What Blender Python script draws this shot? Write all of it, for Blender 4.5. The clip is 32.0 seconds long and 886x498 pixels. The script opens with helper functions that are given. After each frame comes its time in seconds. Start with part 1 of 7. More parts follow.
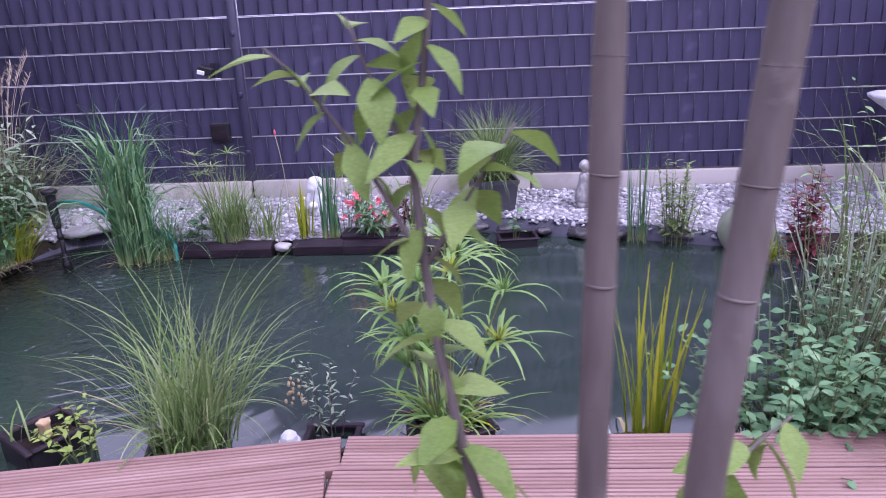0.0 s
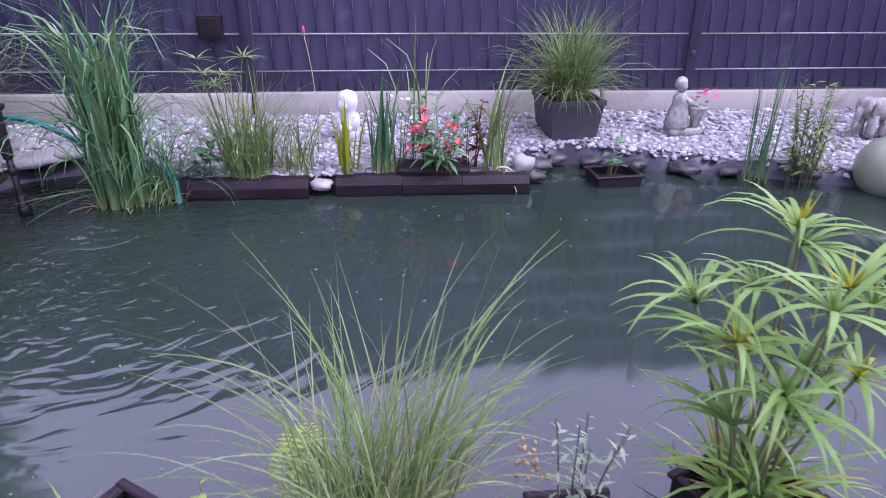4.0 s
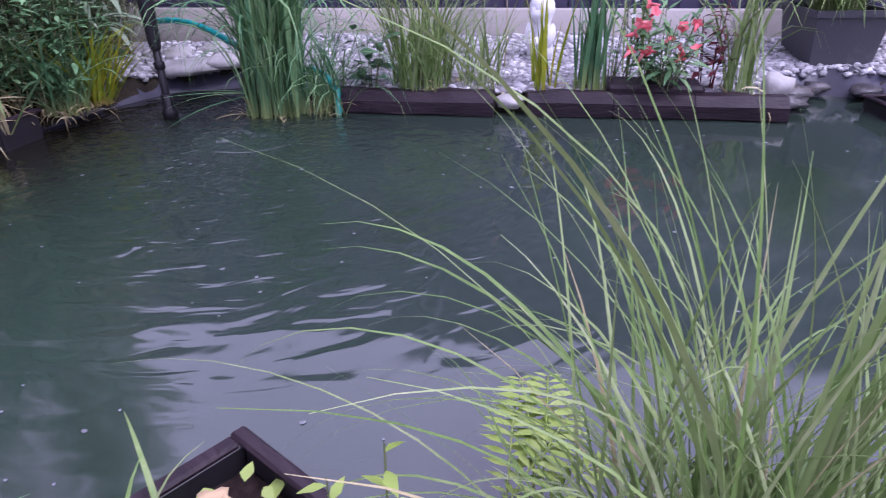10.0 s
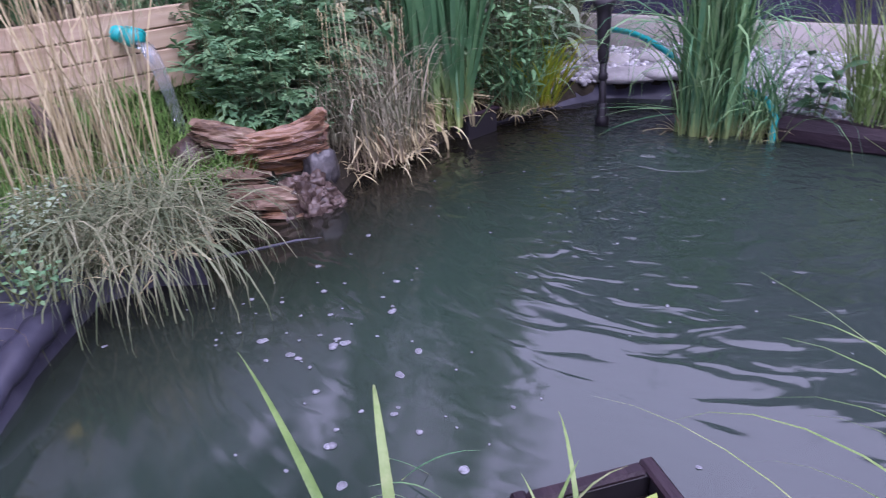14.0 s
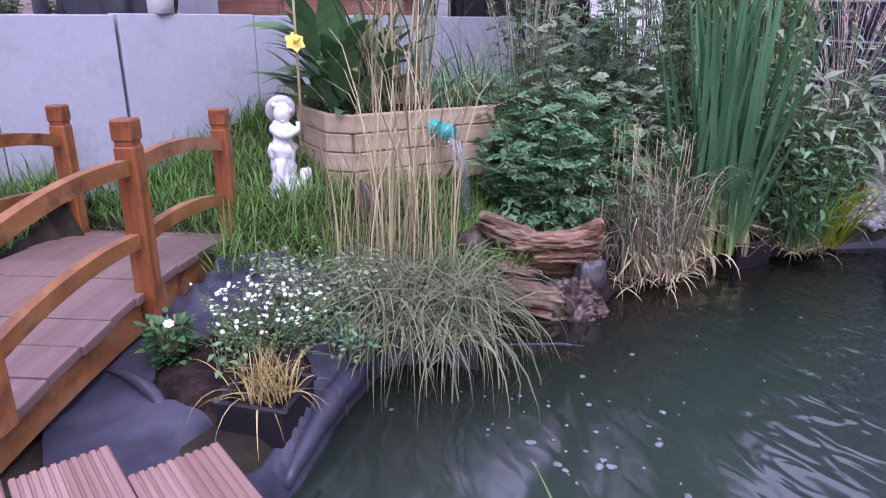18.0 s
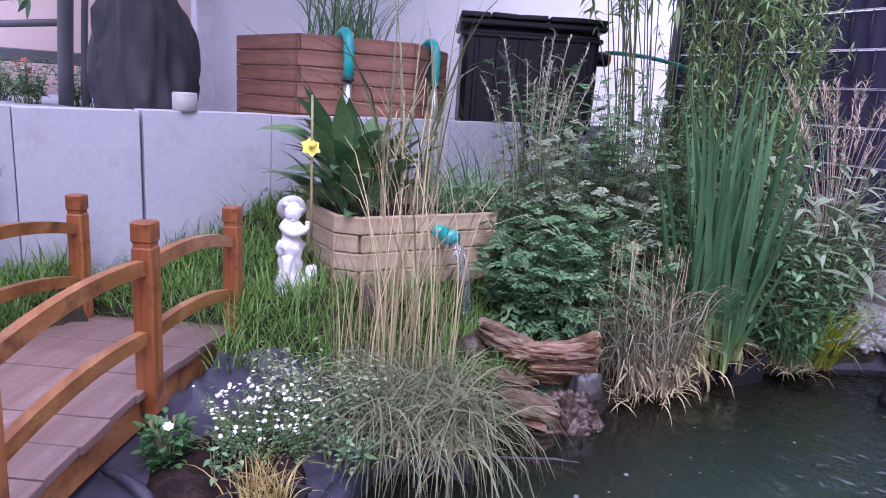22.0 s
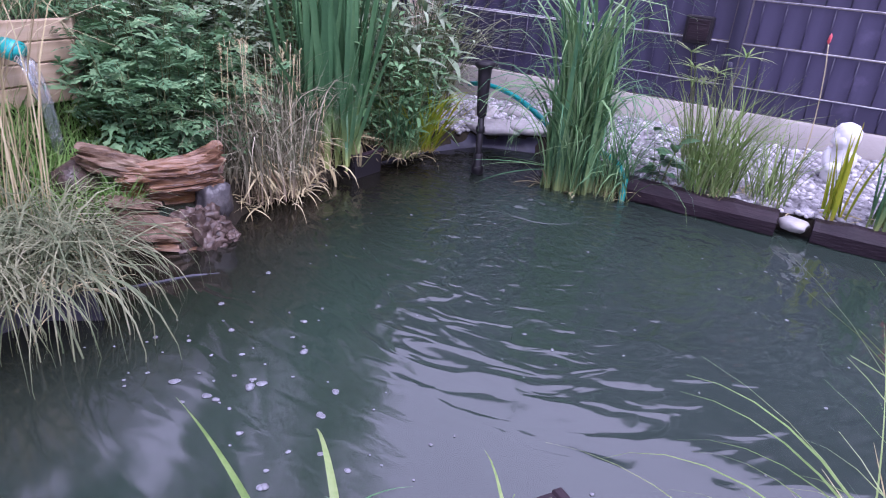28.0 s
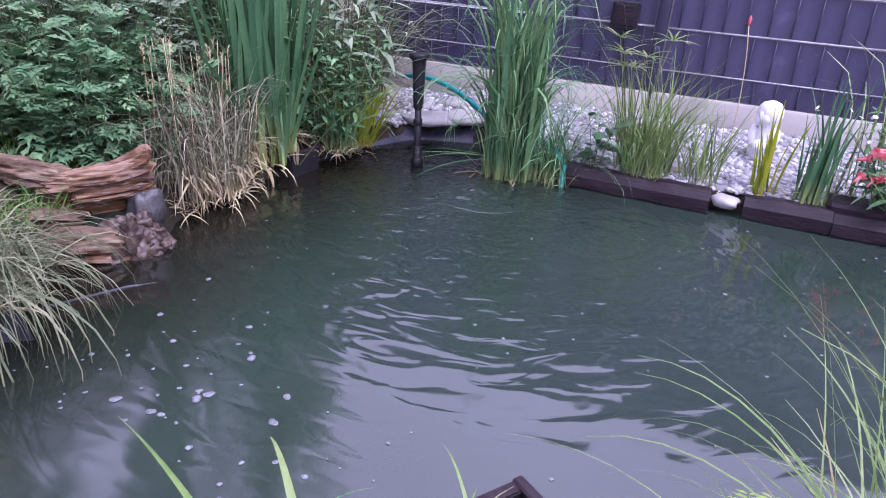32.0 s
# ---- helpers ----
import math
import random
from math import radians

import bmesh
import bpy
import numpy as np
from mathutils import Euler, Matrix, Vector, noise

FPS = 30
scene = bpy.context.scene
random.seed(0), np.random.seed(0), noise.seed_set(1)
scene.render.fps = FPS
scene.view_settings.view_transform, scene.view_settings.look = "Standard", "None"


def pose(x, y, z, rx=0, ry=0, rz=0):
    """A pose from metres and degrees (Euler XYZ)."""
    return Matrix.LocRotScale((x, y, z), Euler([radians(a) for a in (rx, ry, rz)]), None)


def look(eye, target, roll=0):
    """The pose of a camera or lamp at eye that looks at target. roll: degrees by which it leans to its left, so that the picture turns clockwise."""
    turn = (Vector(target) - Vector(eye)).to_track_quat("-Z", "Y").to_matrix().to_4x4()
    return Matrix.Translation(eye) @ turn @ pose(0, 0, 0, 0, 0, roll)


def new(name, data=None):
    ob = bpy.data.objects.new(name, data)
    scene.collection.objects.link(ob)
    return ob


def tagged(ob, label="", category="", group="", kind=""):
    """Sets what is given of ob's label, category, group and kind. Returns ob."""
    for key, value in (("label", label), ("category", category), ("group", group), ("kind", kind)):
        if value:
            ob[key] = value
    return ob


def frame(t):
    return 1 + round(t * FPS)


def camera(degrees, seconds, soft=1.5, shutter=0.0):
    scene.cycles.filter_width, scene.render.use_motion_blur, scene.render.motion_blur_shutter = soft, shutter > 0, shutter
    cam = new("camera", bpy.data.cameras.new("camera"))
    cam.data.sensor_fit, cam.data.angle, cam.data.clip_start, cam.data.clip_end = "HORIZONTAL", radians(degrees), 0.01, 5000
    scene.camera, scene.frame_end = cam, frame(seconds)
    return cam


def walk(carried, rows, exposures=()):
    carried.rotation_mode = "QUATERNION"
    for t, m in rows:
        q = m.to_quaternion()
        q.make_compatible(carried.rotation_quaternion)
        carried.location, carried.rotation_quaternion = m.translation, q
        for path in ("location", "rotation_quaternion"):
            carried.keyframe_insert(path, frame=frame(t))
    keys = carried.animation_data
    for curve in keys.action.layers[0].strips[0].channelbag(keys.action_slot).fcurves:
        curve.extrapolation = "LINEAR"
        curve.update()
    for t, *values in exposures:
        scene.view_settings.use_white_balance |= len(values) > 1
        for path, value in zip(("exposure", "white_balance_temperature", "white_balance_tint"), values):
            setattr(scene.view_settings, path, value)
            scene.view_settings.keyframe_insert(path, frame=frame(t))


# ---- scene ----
cam = camera(67.0, 32.0, soft=1.0, shutter=0.5)
PATH = [
    (0, (1.600, -4.687, 1.231), (1.498, -2.789, 0.609), -2.3),
    (0.5, (1.488, -4.688, 1.227), (1.418, -2.785, 0.617), -1.6),
    (1, (1.365, -4.658, 1.241), (1.456, -2.758, 0.623), -3.9),
    (1.5, (1.206, -4.542, 1.219), (1.401, -2.642, 0.626), -3.6),
    (2, (1.052, -4.390, 1.197), (1.245, -2.488, 0.610), -0.3),
    (2.5, (0.958, -4.273, 1.193), (1.055, -2.406, 0.485), -0.7),
    (4.5, (0.715, -3.703, 1.087), (0.893, -1.924, 0.191), 0.9),
    (5, (0.671, -3.568, 1.025), (0.900, -1.809, 0.101), 1.4),
    (5.5, (0.638, -3.461, 0.927), (0.968, -1.729, -0.017), 2.9),
    (6, (0.623, -3.389, 0.825), (0.964, -1.578, 0.047), 0.1),
    (6.5, (0.630, -3.356, 0.752), (1.051, -1.506, 0.122), -1.6),
    (7, (0.639, -3.338, 0.702), (1.055, -1.486, 0.070), -1.5),
    (7.5, (0.627, -3.327, 0.669), (0.967, -1.480, -0.019), -0.6),
    (8, (0.604, -3.324, 0.647), (0.755, -1.478, -0.107), -1.1),
    (8.5, (0.574, -3.338, 0.632), (0.569, -1.504, -0.166), 0.2),
    (9, (0.551, -3.350, 0.631), (0.454, -1.533, -0.198), 0.8),
    (9.5, (0.545, -3.358, 0.638), (0.370, -1.562, -0.226), -0.6),
    (10, (0.532, -3.374, 0.649), (0.288, -1.600, -0.242), -0.8),
    (10.5, (0.515, -3.386, 0.657), (0.180, -1.634, -0.248), -0.9),
    (11, (0.496, -3.396, 0.660), (0.059, -1.676, -0.264), -1.1),
    (11.5, (0.478, -3.410, 0.670), (-0.065, -1.726, -0.260), -1.1),
    (12, (0.458, -3.428, 0.687), (-0.198, -1.783, -0.242), -0.3),
    (12.5, (0.446, -3.438, 0.703), (-0.340, -1.851, -0.227), 0.6),
    (13, (0.441, -3.439, 0.722), (-0.512, -1.952, -0.216), -0.7),
    (13.5, (0.455, -3.447, 0.748), (-0.653, -2.049, -0.157), -3.2),
    (14, (0.459, -3.460, 0.767), (-0.743, -2.131, -0.120), -3.6),
    (14.5, (0.445, -3.473, 0.779), (-0.852, -2.206, -0.067), -3.0),
    (16.5, (0.370, -3.577, 0.772), (-1.125, -2.457, 0.057), -0.0),
    (17, (0.356, -3.618, 0.796), (-1.200, -2.582, 0.085), -0.0),
    (17.5, (0.359, -3.633, 0.833), (-1.252, -2.676, 0.133), 0.1),
    (18, (0.366, -3.635, 0.885), (-1.272, -2.701, 0.218), 0.7),
    (18.5, (0.369, -3.649, 0.916), (-1.294, -2.735, 0.285), 1.4),
    (19, (0.372, -3.660, 0.946), (-1.317, -2.758, 0.368), 1.7),
    (19.5, (0.377, -3.667, 0.963), (-1.319, -2.750, 0.430), 2.5),
    (20, (0.385, -3.669, 0.973), (-1.305, -2.720, 0.479), 3.1),
    (20.5, (0.384, -3.668, 0.975), (-1.300, -2.700, 0.500), 3.4),
    (21, (0.381, -3.670, 0.975), (-1.301, -2.691, 0.515), 3.6),
    (21.5, (0.376, -3.669, 0.978), (-1.313, -2.693, 0.537), 3.6),
    (22, (0.373, -3.668, 0.977), (-1.319, -2.695, 0.539), 3.8),
    (22.5, (0.372, -3.662, 0.972), (-1.317, -2.690, 0.521), 3.5),
    (23, (0.373, -3.656, 0.969), (-1.311, -2.684, 0.502), 3.5),
    (23.5, (0.382, -3.660, 0.970), (-1.279, -2.655, 0.489), 3.8),
    (24, (0.384, -3.661, 0.965), (-1.262, -2.632, 0.483), 3.7),
    (24.5, (0.389, -3.653, 0.950), (-1.235, -2.599, 0.447), 3.9),
    (25, (0.419, -3.642, 0.923), (-1.113, -2.497, 0.340), 3.8),
    (25.5, (0.455, -3.622, 0.901), (-0.949, -2.352, 0.257), 3.5),
    (26, (0.472, -3.607, 0.887), (-0.773, -2.219, 0.165), 3.8),
    (26.5, (0.464, -3.599, 0.878), (-0.655, -2.126, 0.117), 4.0),
    (28.5, (0.354, -3.623, 0.868), (-0.423, -1.979, 0.036), 5.5),
    (29, (0.351, -3.621, 0.869), (-0.402, -1.969, 0.031), 5.3),
    (29.5, (0.354, -3.617, 0.865), (-0.371, -1.953, 0.027), 5.1),
    (30, (0.357, -3.611, 0.862), (-0.340, -1.941, 0.012), 4.8),
    (30.5, (0.357, -3.609, 0.858), (-0.332, -1.932, 0.014), 4.3),
    (31, (0.355, -3.607, 0.857), (-0.324, -1.932, 0.003), 4.0),
    (31.5, (0.357, -3.605, 0.859), (-0.318, -1.927, 0.006), 4.1),
    (32, (0.360, -3.610, 0.864), (-0.310, -1.917, 0.036), 4.3),
]
walk(cam, [(t, look(eye, target, roll)) for t, eye, target, roll in PATH], exposures=[(0.0, 0.58, 5450, 36), (10.0, 0.58, 5450, 36), (12.0, 0.68, 5450, 36), (14.5, 0.68, 5450, 36), (17.0, 0.54, 5450, 36), (24.0, 0.51, 5450, 36), (26.0, 0.60, 5450, 36), (28.5, 0.82, 5450, 36), (32.0, 0.86, 5450, 36)])

# ---------------------------------------------------------------- light
world = bpy.data.worlds.new("sky")
scene.world = world
world.use_nodes = True
wn, wl = world.node_tree.nodes, world.node_tree.links
wn.clear()
SUN_EL, SUN_AZ = radians(54), radians(108)
sky = wn.new("ShaderNodeTexSky")
sky.sky_type = "NISHITA"
sky.sun_disc = False
sky.sun_elevation, sky.sun_rotation = SUN_EL, SUN_AZ
sky.dust_density, sky.air_density = 3.0, 1.0
# a closed, pale layer of cloud in front of the clear sky, brighter overhead
coord = wn.new("ShaderNodeTexCoord")
sep = wn.new("ShaderNodeSeparateXYZ")
wl.new(coord.outputs["Generated"], sep.inputs[0])
ramp = wn.new("ShaderNodeValToRGB")
ramp.color_ramp.elements[0].position, ramp.color_ramp.elements[0].color = 0.0, (5.65, 5.25, 6.25, 1)
ramp.color_ramp.elements[1].position, ramp.color_ramp.elements[1].color = 1.0, (13.3, 12.4, 14.5, 1)
wl.new(sep.outputs["Z"], ramp.inputs[0])
cloud = wn.new("ShaderNodeTexNoise")
cloud.inputs["Scale"].default_value, cloud.inputs["Detail"].default_value = 2.2, 5
wl.new(coord.outputs["Generated"], cloud.inputs["Vector"])
tone = wn.new("ShaderNodeMapRange")
tone.inputs["To Min"].default_value, tone.inputs["To Max"].default_value = 0.72, 1.25
wl.new(cloud.outputs["Fac"], tone.inputs["Value"])
lay = wn.new("ShaderNodeVectorMath")
lay.operation = "SCALE"
wl.new(ramp.outputs["Color"], lay.inputs[0])
wl.new(tone.outputs["Result"], lay.inputs["Scale"])
mixsky = wn.new("ShaderNodeMix")
mixsky.data_type = "RGBA"
mixsky.inputs["Factor"].default_value = 0.85
wl.new(sky.outputs["Color"], mixsky.inputs["A"])
wl.new(lay.outputs["Vector"], mixsky.inputs["B"])
bg = wn.new("ShaderNodeBackground")
bg.inputs["Strength"].default_value = 0.15
wl.new(mixsky.outputs["Result"], bg.inputs["Color"])
wout = wn.new("ShaderNodeOutputWorld")
wl.new(bg.outputs[0], wout.inputs["Surface"])

sun_data = bpy.data.lights.new("sun", "SUN")
sun_data.energy, sun_data.angle, sun_data.color = 1.8, radians(30), (1.0, 0.97, 0.93)
sun = new("sun", sun_data)
sun.matrix_world = look((0, 0, 8), Vector((0, 0, 8)) - Vector((math.sin(SUN_AZ) * math.cos(SUN_EL), math.cos(SUN_AZ) * math.cos(SUN_EL), math.sin(SUN_EL))))

# ---------------------------------------------------------------- materials
def material(name, colors, rough=0.7, scale=6.0, bump=0.2, fine=60.0, metal=0.0, stretch=(1, 1, 1), spread=0.25, spec=0.5, trans=0.0, stain=None, island=True, foot=None):
    """A surface whose colour runs through `colors` by piece and by two sizes of noise, with fine relief."""
    m = bpy.data.materials.new(name)
    m.use_nodes = True
    n, l = m.node_tree.nodes, m.node_tree.links
    b = n["Principled BSDF"]
    tc = n.new("ShaderNodeTexCoord")
    mp = n.new("ShaderNodeMapping")
    mp.inputs["Scale"].default_value = stretch
    l.new(tc.outputs["Object"], mp.inputs["Vector"])
    big, small = n.new("ShaderNodeTexNoise"), n.new("ShaderNodeTexNoise")
    big.inputs["Scale"].default_value, big.inputs["Detail"].default_value = scale, 4
    small.inputs["Scale"].default_value, small.inputs["Detail"].default_value = fine, 6
    l.new(mp.outputs[0], big.inputs["Vector"])
    l.new(mp.outputs[0], small.inputs["Vector"])
    wide = []
    for tex in (big, small):
        mr = n.new("ShaderNodeMapRange")
        mr.inputs["From Min"].default_value, mr.inputs["From Max"].default_value = 0.30, 0.70
        l.new(tex.outputs["Fac"], mr.inputs["Value"])
        wide.append(mr.outputs["Result"])
    info, geo = n.new("ShaderNodeObjectInfo"), n.new("ShaderNodeNewGeometry")
    rnd = n.new("ShaderNodeMath")
    rnd.operation = "ADD"
    l.new(info.outputs["Random"], rnd.inputs[0])
    if island:
        l.new(geo.outputs["Random Per Island"], rnd.inputs[1])
    else:
        rnd.inputs[1].default_value = 0.0
    frac = n.new("ShaderNodeMath")
    frac.operation = "FRACT"
    l.new(rnd.outputs[0], frac.inputs[0])
    w1, w2, w3 = (n.new("ShaderNodeMath") for _ in range(3))
    for w, k in ((w1, 1.0 - spread * 2 if spread < 0.45 else 0.2), (w2, spread * 1.4), (w3, spread * 0.6)):
        w.operation = "MULTIPLY"
        w.inputs[1].default_value = k
    l.new(frac.outputs[0], w1.inputs[0])
    l.new(wide[0], w2.inputs[0])
    l.new(wide[1], w3.inputs[0])
    a1, a2 = n.new("ShaderNodeMath"), n.new("ShaderNodeMath")
    l.new(w1.outputs[0], a1.inputs[0])
    l.new(w2.outputs[0], a1.inputs[1])
    l.new(a1.outputs[0], a2.inputs[0])
    l.new(w3.outputs[0], a2.inputs[1])
    r = n.new("ShaderNodeValToRGB")
    el = r.color_ramp.elements
    while len(el) < len(colors):
        el.new(0.5)
    for k, c in enumerate(colors):
        el[k].position = 0.05 + 0.9 * k / max(1, len(colors) - 1)
        el[k].color = (*c, 1)
    l.new(a2.outputs[0], r.inputs[0])
    col = r.outputs["Color"]
    if stain:
        sn = n.new("ShaderNodeTexNoise")
        sn.inputs["Scale"].default_value, sn.inputs["Detail"].default_value = stain[1], 7
        sn.inputs["Roughness"].default_value = 0.65
        l.new(tc.outputs["Object"], sn.inputs["Vector"])
        sr = n.new("ShaderNodeMapRange")
        sr.inputs["From Min"].default_value, sr.inputs["From Max"].default_value = stain[2], stain[2] + 0.16
        l.new(sn.outputs["Fac"], sr.inputs["Value"])
        mx = n.new("ShaderNodeMix")
        mx.data_type = "RGBA"
        l.new(sr.outputs["Result"], mx.inputs["Factor"])
        l.new(col, mx.inputs["A"])
        mx.inputs["B"].default_value = (*stain[0], 1)
        col = mx.outputs["Result"]
    if foot:
        # leaves are paler and yellower where they leave the crown
        fs_ = n.new("ShaderNodeSeparateXYZ")
        l.new(tc.outputs["Generated"], fs_.inputs[0])
        fr = n.new("ShaderNodeMapRange")
        fr.inputs["From Min"].default_value, fr.inputs["From Max"].default_value = 0.02, foot[1]
        fr.inputs["To Min"].default_value, fr.inputs["To Max"].default_value = 0.85, 0.0
        l.new(fs_.outputs["Z"], fr.inputs["Value"])
        fm = n.new("ShaderNodeMix")
        fm.data_type = "RGBA"
        l.new(fr.outputs["Result"], fm.inputs["Factor"])
        l.new(col, fm.inputs["A"])
        fm.inputs["B"].default_value = (*foot[0], 1)
        col = fm.outputs["Result"]
    l.new(col, b.inputs["Base Color"])
    rr = n.new("ShaderNodeMapRange")
    rr.inputs["To Min"].default_value, rr.inputs["To Max"].default_value = max(0.02, rough - 0.12), min(1, rough + 0.12)
    l.new(big.outputs["Fac"], rr.inputs["Value"])
    l.new(rr.outputs["Result"], b.inputs["Roughness"])
    b.inputs["Metallic"].default_value = metal
    b.inputs["Specular IOR Level"].default_value = spec
    if bump:
        bp = n.new("ShaderNodeBump")
        bp.inputs["Strength"].default_value, bp.inputs["Distance"].default_value = bump, 0.004
        l.new(small.outputs["Fac"], bp.inputs["Height"])
        l.new(bp.outputs[0], b.inputs["Normal"])
    if trans:
        tr, ad = n.new("ShaderNodeBsdfTranslucent"), n.new("ShaderNodeMixShader")
        l.new(col, tr.inputs["Color"])
        ad.inputs[0].default_value = trans
        l.new(b.outputs[0], ad.inputs[1])
        l.new(tr.outputs[0], ad.inputs[2])
        l.new(ad.outputs[0], n["Material Output"].inputs["Surface"])
    return m


def wood(name, colors, rough=0.45, along=0, scale=5.0, spec=0.4, stain=None):
    s = [26.0, 26.0, 26.0]
    s[along] = 1.6
    return material(name, colors, rough, scale / 8, 0.35, 3.0, stretch=s, spread=0.42, spec=spec, stain=stain)


leaf_pond = material("pond_grass_green", [(0.0833, 0.145, 0.0367), (0.146, 0.233, 0.0629), (0.229, 0.3, 0.116), (0.375, 0.397, 0.23)], 0.42, 8, 0.1, trans=0.19, spec=0.22)
leaf_reed = material("reed_blue_green", [(0.0481, 0.135, 0.0726), (0.0802, 0.194, 0.0888), (0.16, 0.284, 0.113), (0.288, 0.388, 0.21)], 0.45, 8, 0.1, trans=0.15, spec=0.22, foot=((0.30, 0.34, 0.12), 0.17))
leaf_iris = material("iris_green", [(0.05, 0.124, 0.0586), (0.075, 0.18, 0.0765), (0.13, 0.252, 0.105)], 0.42, 5, 0.1, trans=0.15, spec=0.22, foot=((0.34, 0.40, 0.125), 0.27))
leaf_yellow = material("yellow_green_blade", [(0.134, 0.224, 0.0194), (0.269, 0.326, 0.0194), (0.47, 0.408, 0.0291)], 0.45, 9, 0.1, trans=0.19, spec=0.22, foot=((0.36, 0.26, 0.08), 0.12))
leaf_dry = material("dry_straw", [(0.22, 0.18, 0.085), (0.39, 0.335, 0.18), (0.56, 0.51, 0.32)], 0.7, 8, 0.1, trans=0.12, spec=0.22)
leaf_gold = material("golden_withered_leaf", [(0.18, 0.135, 0.045), (0.34, 0.27, 0.10), (0.52, 0.45, 0.22)], 0.7, 8, 0.1, trans=0.12, spec=0.2)
leaf_brown = material("brown_dead_leaf", [(0.055, 0.036, 0.020), (0.14, 0.098, 0.055), (0.32, 0.26, 0.165)], 0.75, 8, 0.2, trans=0.1, spec=0.2)
leaf_umbrella = material("umbrella_leaf", [(0.104, 0.203, 0.0419), (0.177, 0.3, 0.0733), (0.281, 0.388, 0.136)], 0.4, 8, 0.1, trans=0.19, spec=0.22)
leaf_dull = material("sedge_dull_green", [(0.048, 0.068, 0.035), (0.104, 0.130, 0.066), (0.195, 0.21, 0.118), (0.36, 0.345, 0.225)], 0.5, 8, 0.1, trans=0.12, spec=0.2, foot=((0.22, 0.19, 0.11), 0.2))
leaf_herb = material("herb_green", [(0.055, 0.125, 0.055), (0.115, 0.235, 0.10), (0.22, 0.355, 0.175)], 0.48, 12, 0.2, trans=0.17, spec=0.2)
leaf_dark = material("dark_glossy_leaf", [(0.0365, 0.0933, 0.0459), (0.0637, 0.136, 0.0642), (0.11, 0.203, 0.0917)], 0.32, 9, 0.15, trans=0.09, spec=0.22)
leaf_sapling = material("sapling_leaf", [(0.12, 0.20, 0.035), (0.20, 0.30, 0.06), (0.30, 0.40, 0.13)], 0.42, 22, 0.3, trans=0.34, spread=0.3, spec=0.35)
leaf_rush = material("withered_rush", [(0.075, 0.080, 0.048), (0.16, 0.16, 0.10), (0.30, 0.28, 0.19), (0.44, 0.40, 0.29)], 0.6, 8, 0.1, trans=0.10, spec=0.2, foot=((0.30, 0.23, 0.15), 0.25))
leaf_silver = material("silvery_leaf", [(0.136, 0.208, 0.121), (0.245, 0.32, 0.199), (0.375, 0.427, 0.314)], 0.55, 12, 0.2, trans=0.15, spec=0.22)
leaf_canna = material("canna_leaf", [(0.0521, 0.126, 0.0524), (0.0939, 0.194, 0.0785), (0.177, 0.281, 0.105)], 0.34, 9, 0.15, trans=0.14, spec=0.22)
leaf_camellia = material("camellia_leaf", [(0.022, 0.075, 0.026), (0.045, 0.125, 0.040), (0.10, 0.20, 0.065)], 0.28, 9, 0.15, trans=0.08, spec=0.3)
leaf_cut = material("cut_leaf_green", [(0.066, 0.150, 0.074), (0.130, 0.255, 0.118), (0.27, 0.40, 0.20)], 0.5, 12, 0.2, trans=0.20, spec=0.22)
leaf_bamboo = material("bamboo_leaf", [(0.125, 0.233, 0.0891), (0.208, 0.339, 0.131), (0.365, 0.484, 0.23)], 0.5, 9, 0.1, trans=0.19, spec=0.22)
leaf_fern = material("fern_fresh_green", [(0.208, 0.31, 0.0524), (0.292, 0.388, 0.0838), (0.354, 0.436, 0.147)], 0.5, 9, 0.1, trans=0.22, spec=0.22)
leaf_red = material("dark_red_leaf", [(0.07, 0.0168, 0.021), (0.126, 0.028, 0.035), (0.182, 0.056, 0.056)], 0.45, 9, 0.1, trans=0.09, spec=0.22)
lawn_green = material("lawn_green", [(0.0729, 0.155, 0.0314), (0.125, 0.242, 0.0524), (0.208, 0.31, 0.0943)], 0.55, 9, 0.1, trans=0.19, spec=0.22)
stem_brown = material("young_bark", [(0.055, 0.042, 0.036), (0.092, 0.074, 0.064), (0.145, 0.124, 0.11)], 0.75, 14, 0.6, 70, stretch=(1, 1, 0.25), spread=0.42, stain=((0.20, 0.17, 0.15), 14, 0.6))
stem_green = material("green_stem", [(0.104, 0.136, 0.0524), (0.166, 0.175, 0.0838)], 0.6, 9, 0.1, spec=0.22)
petal_white = material("white_petal", [(0.75, 0.76, 0.74), (0.86, 0.87, 0.85)], 0.6, 9, 0.1, trans=0.2)
petal_pink = material("coral_pink_petal", [(0.66, 0.08, 0.10), (0.76, 0.15, 0.17), (0.82, 0.30, 0.31)], 0.5, 9, 0.1, trans=0.25)
petal_rose = material("rose_pink_petal", [(0.75, 0.10, 0.25), (0.85, 0.18, 0.34)], 0.5, 9, 0.1, trans=0.25)
petal_yellow = material("yellow_petal", [(0.82, 0.66, 0.07), (0.90, 0.78, 0.16)], 0.5, 9, 0.1, trans=0.2)
plume = material("dry_plume", [(0.399, 0.323, 0.237), (0.522, 0.437, 0.342), (0.646, 0.57, 0.465)], 0.85, 9, 0.3, trans=0.12, spec=0.22)
seed_pale = material("pale_seed_spike", [(0.285, 0.285, 0.19), (0.418, 0.408, 0.294), (0.551, 0.532, 0.418)], 0.8, 9, 0.3, trans=0.15, spec=0.22)
fence_strip = material("anthracite_strip", [(0.034, 0.0305, 0.064), (0.0425, 0.0375, 0.079), (0.051, 0.045, 0.093)], 0.5, 3, 0.12, 120, stain=((0.10, 0.09, 0.16), 3.0, 0.64))
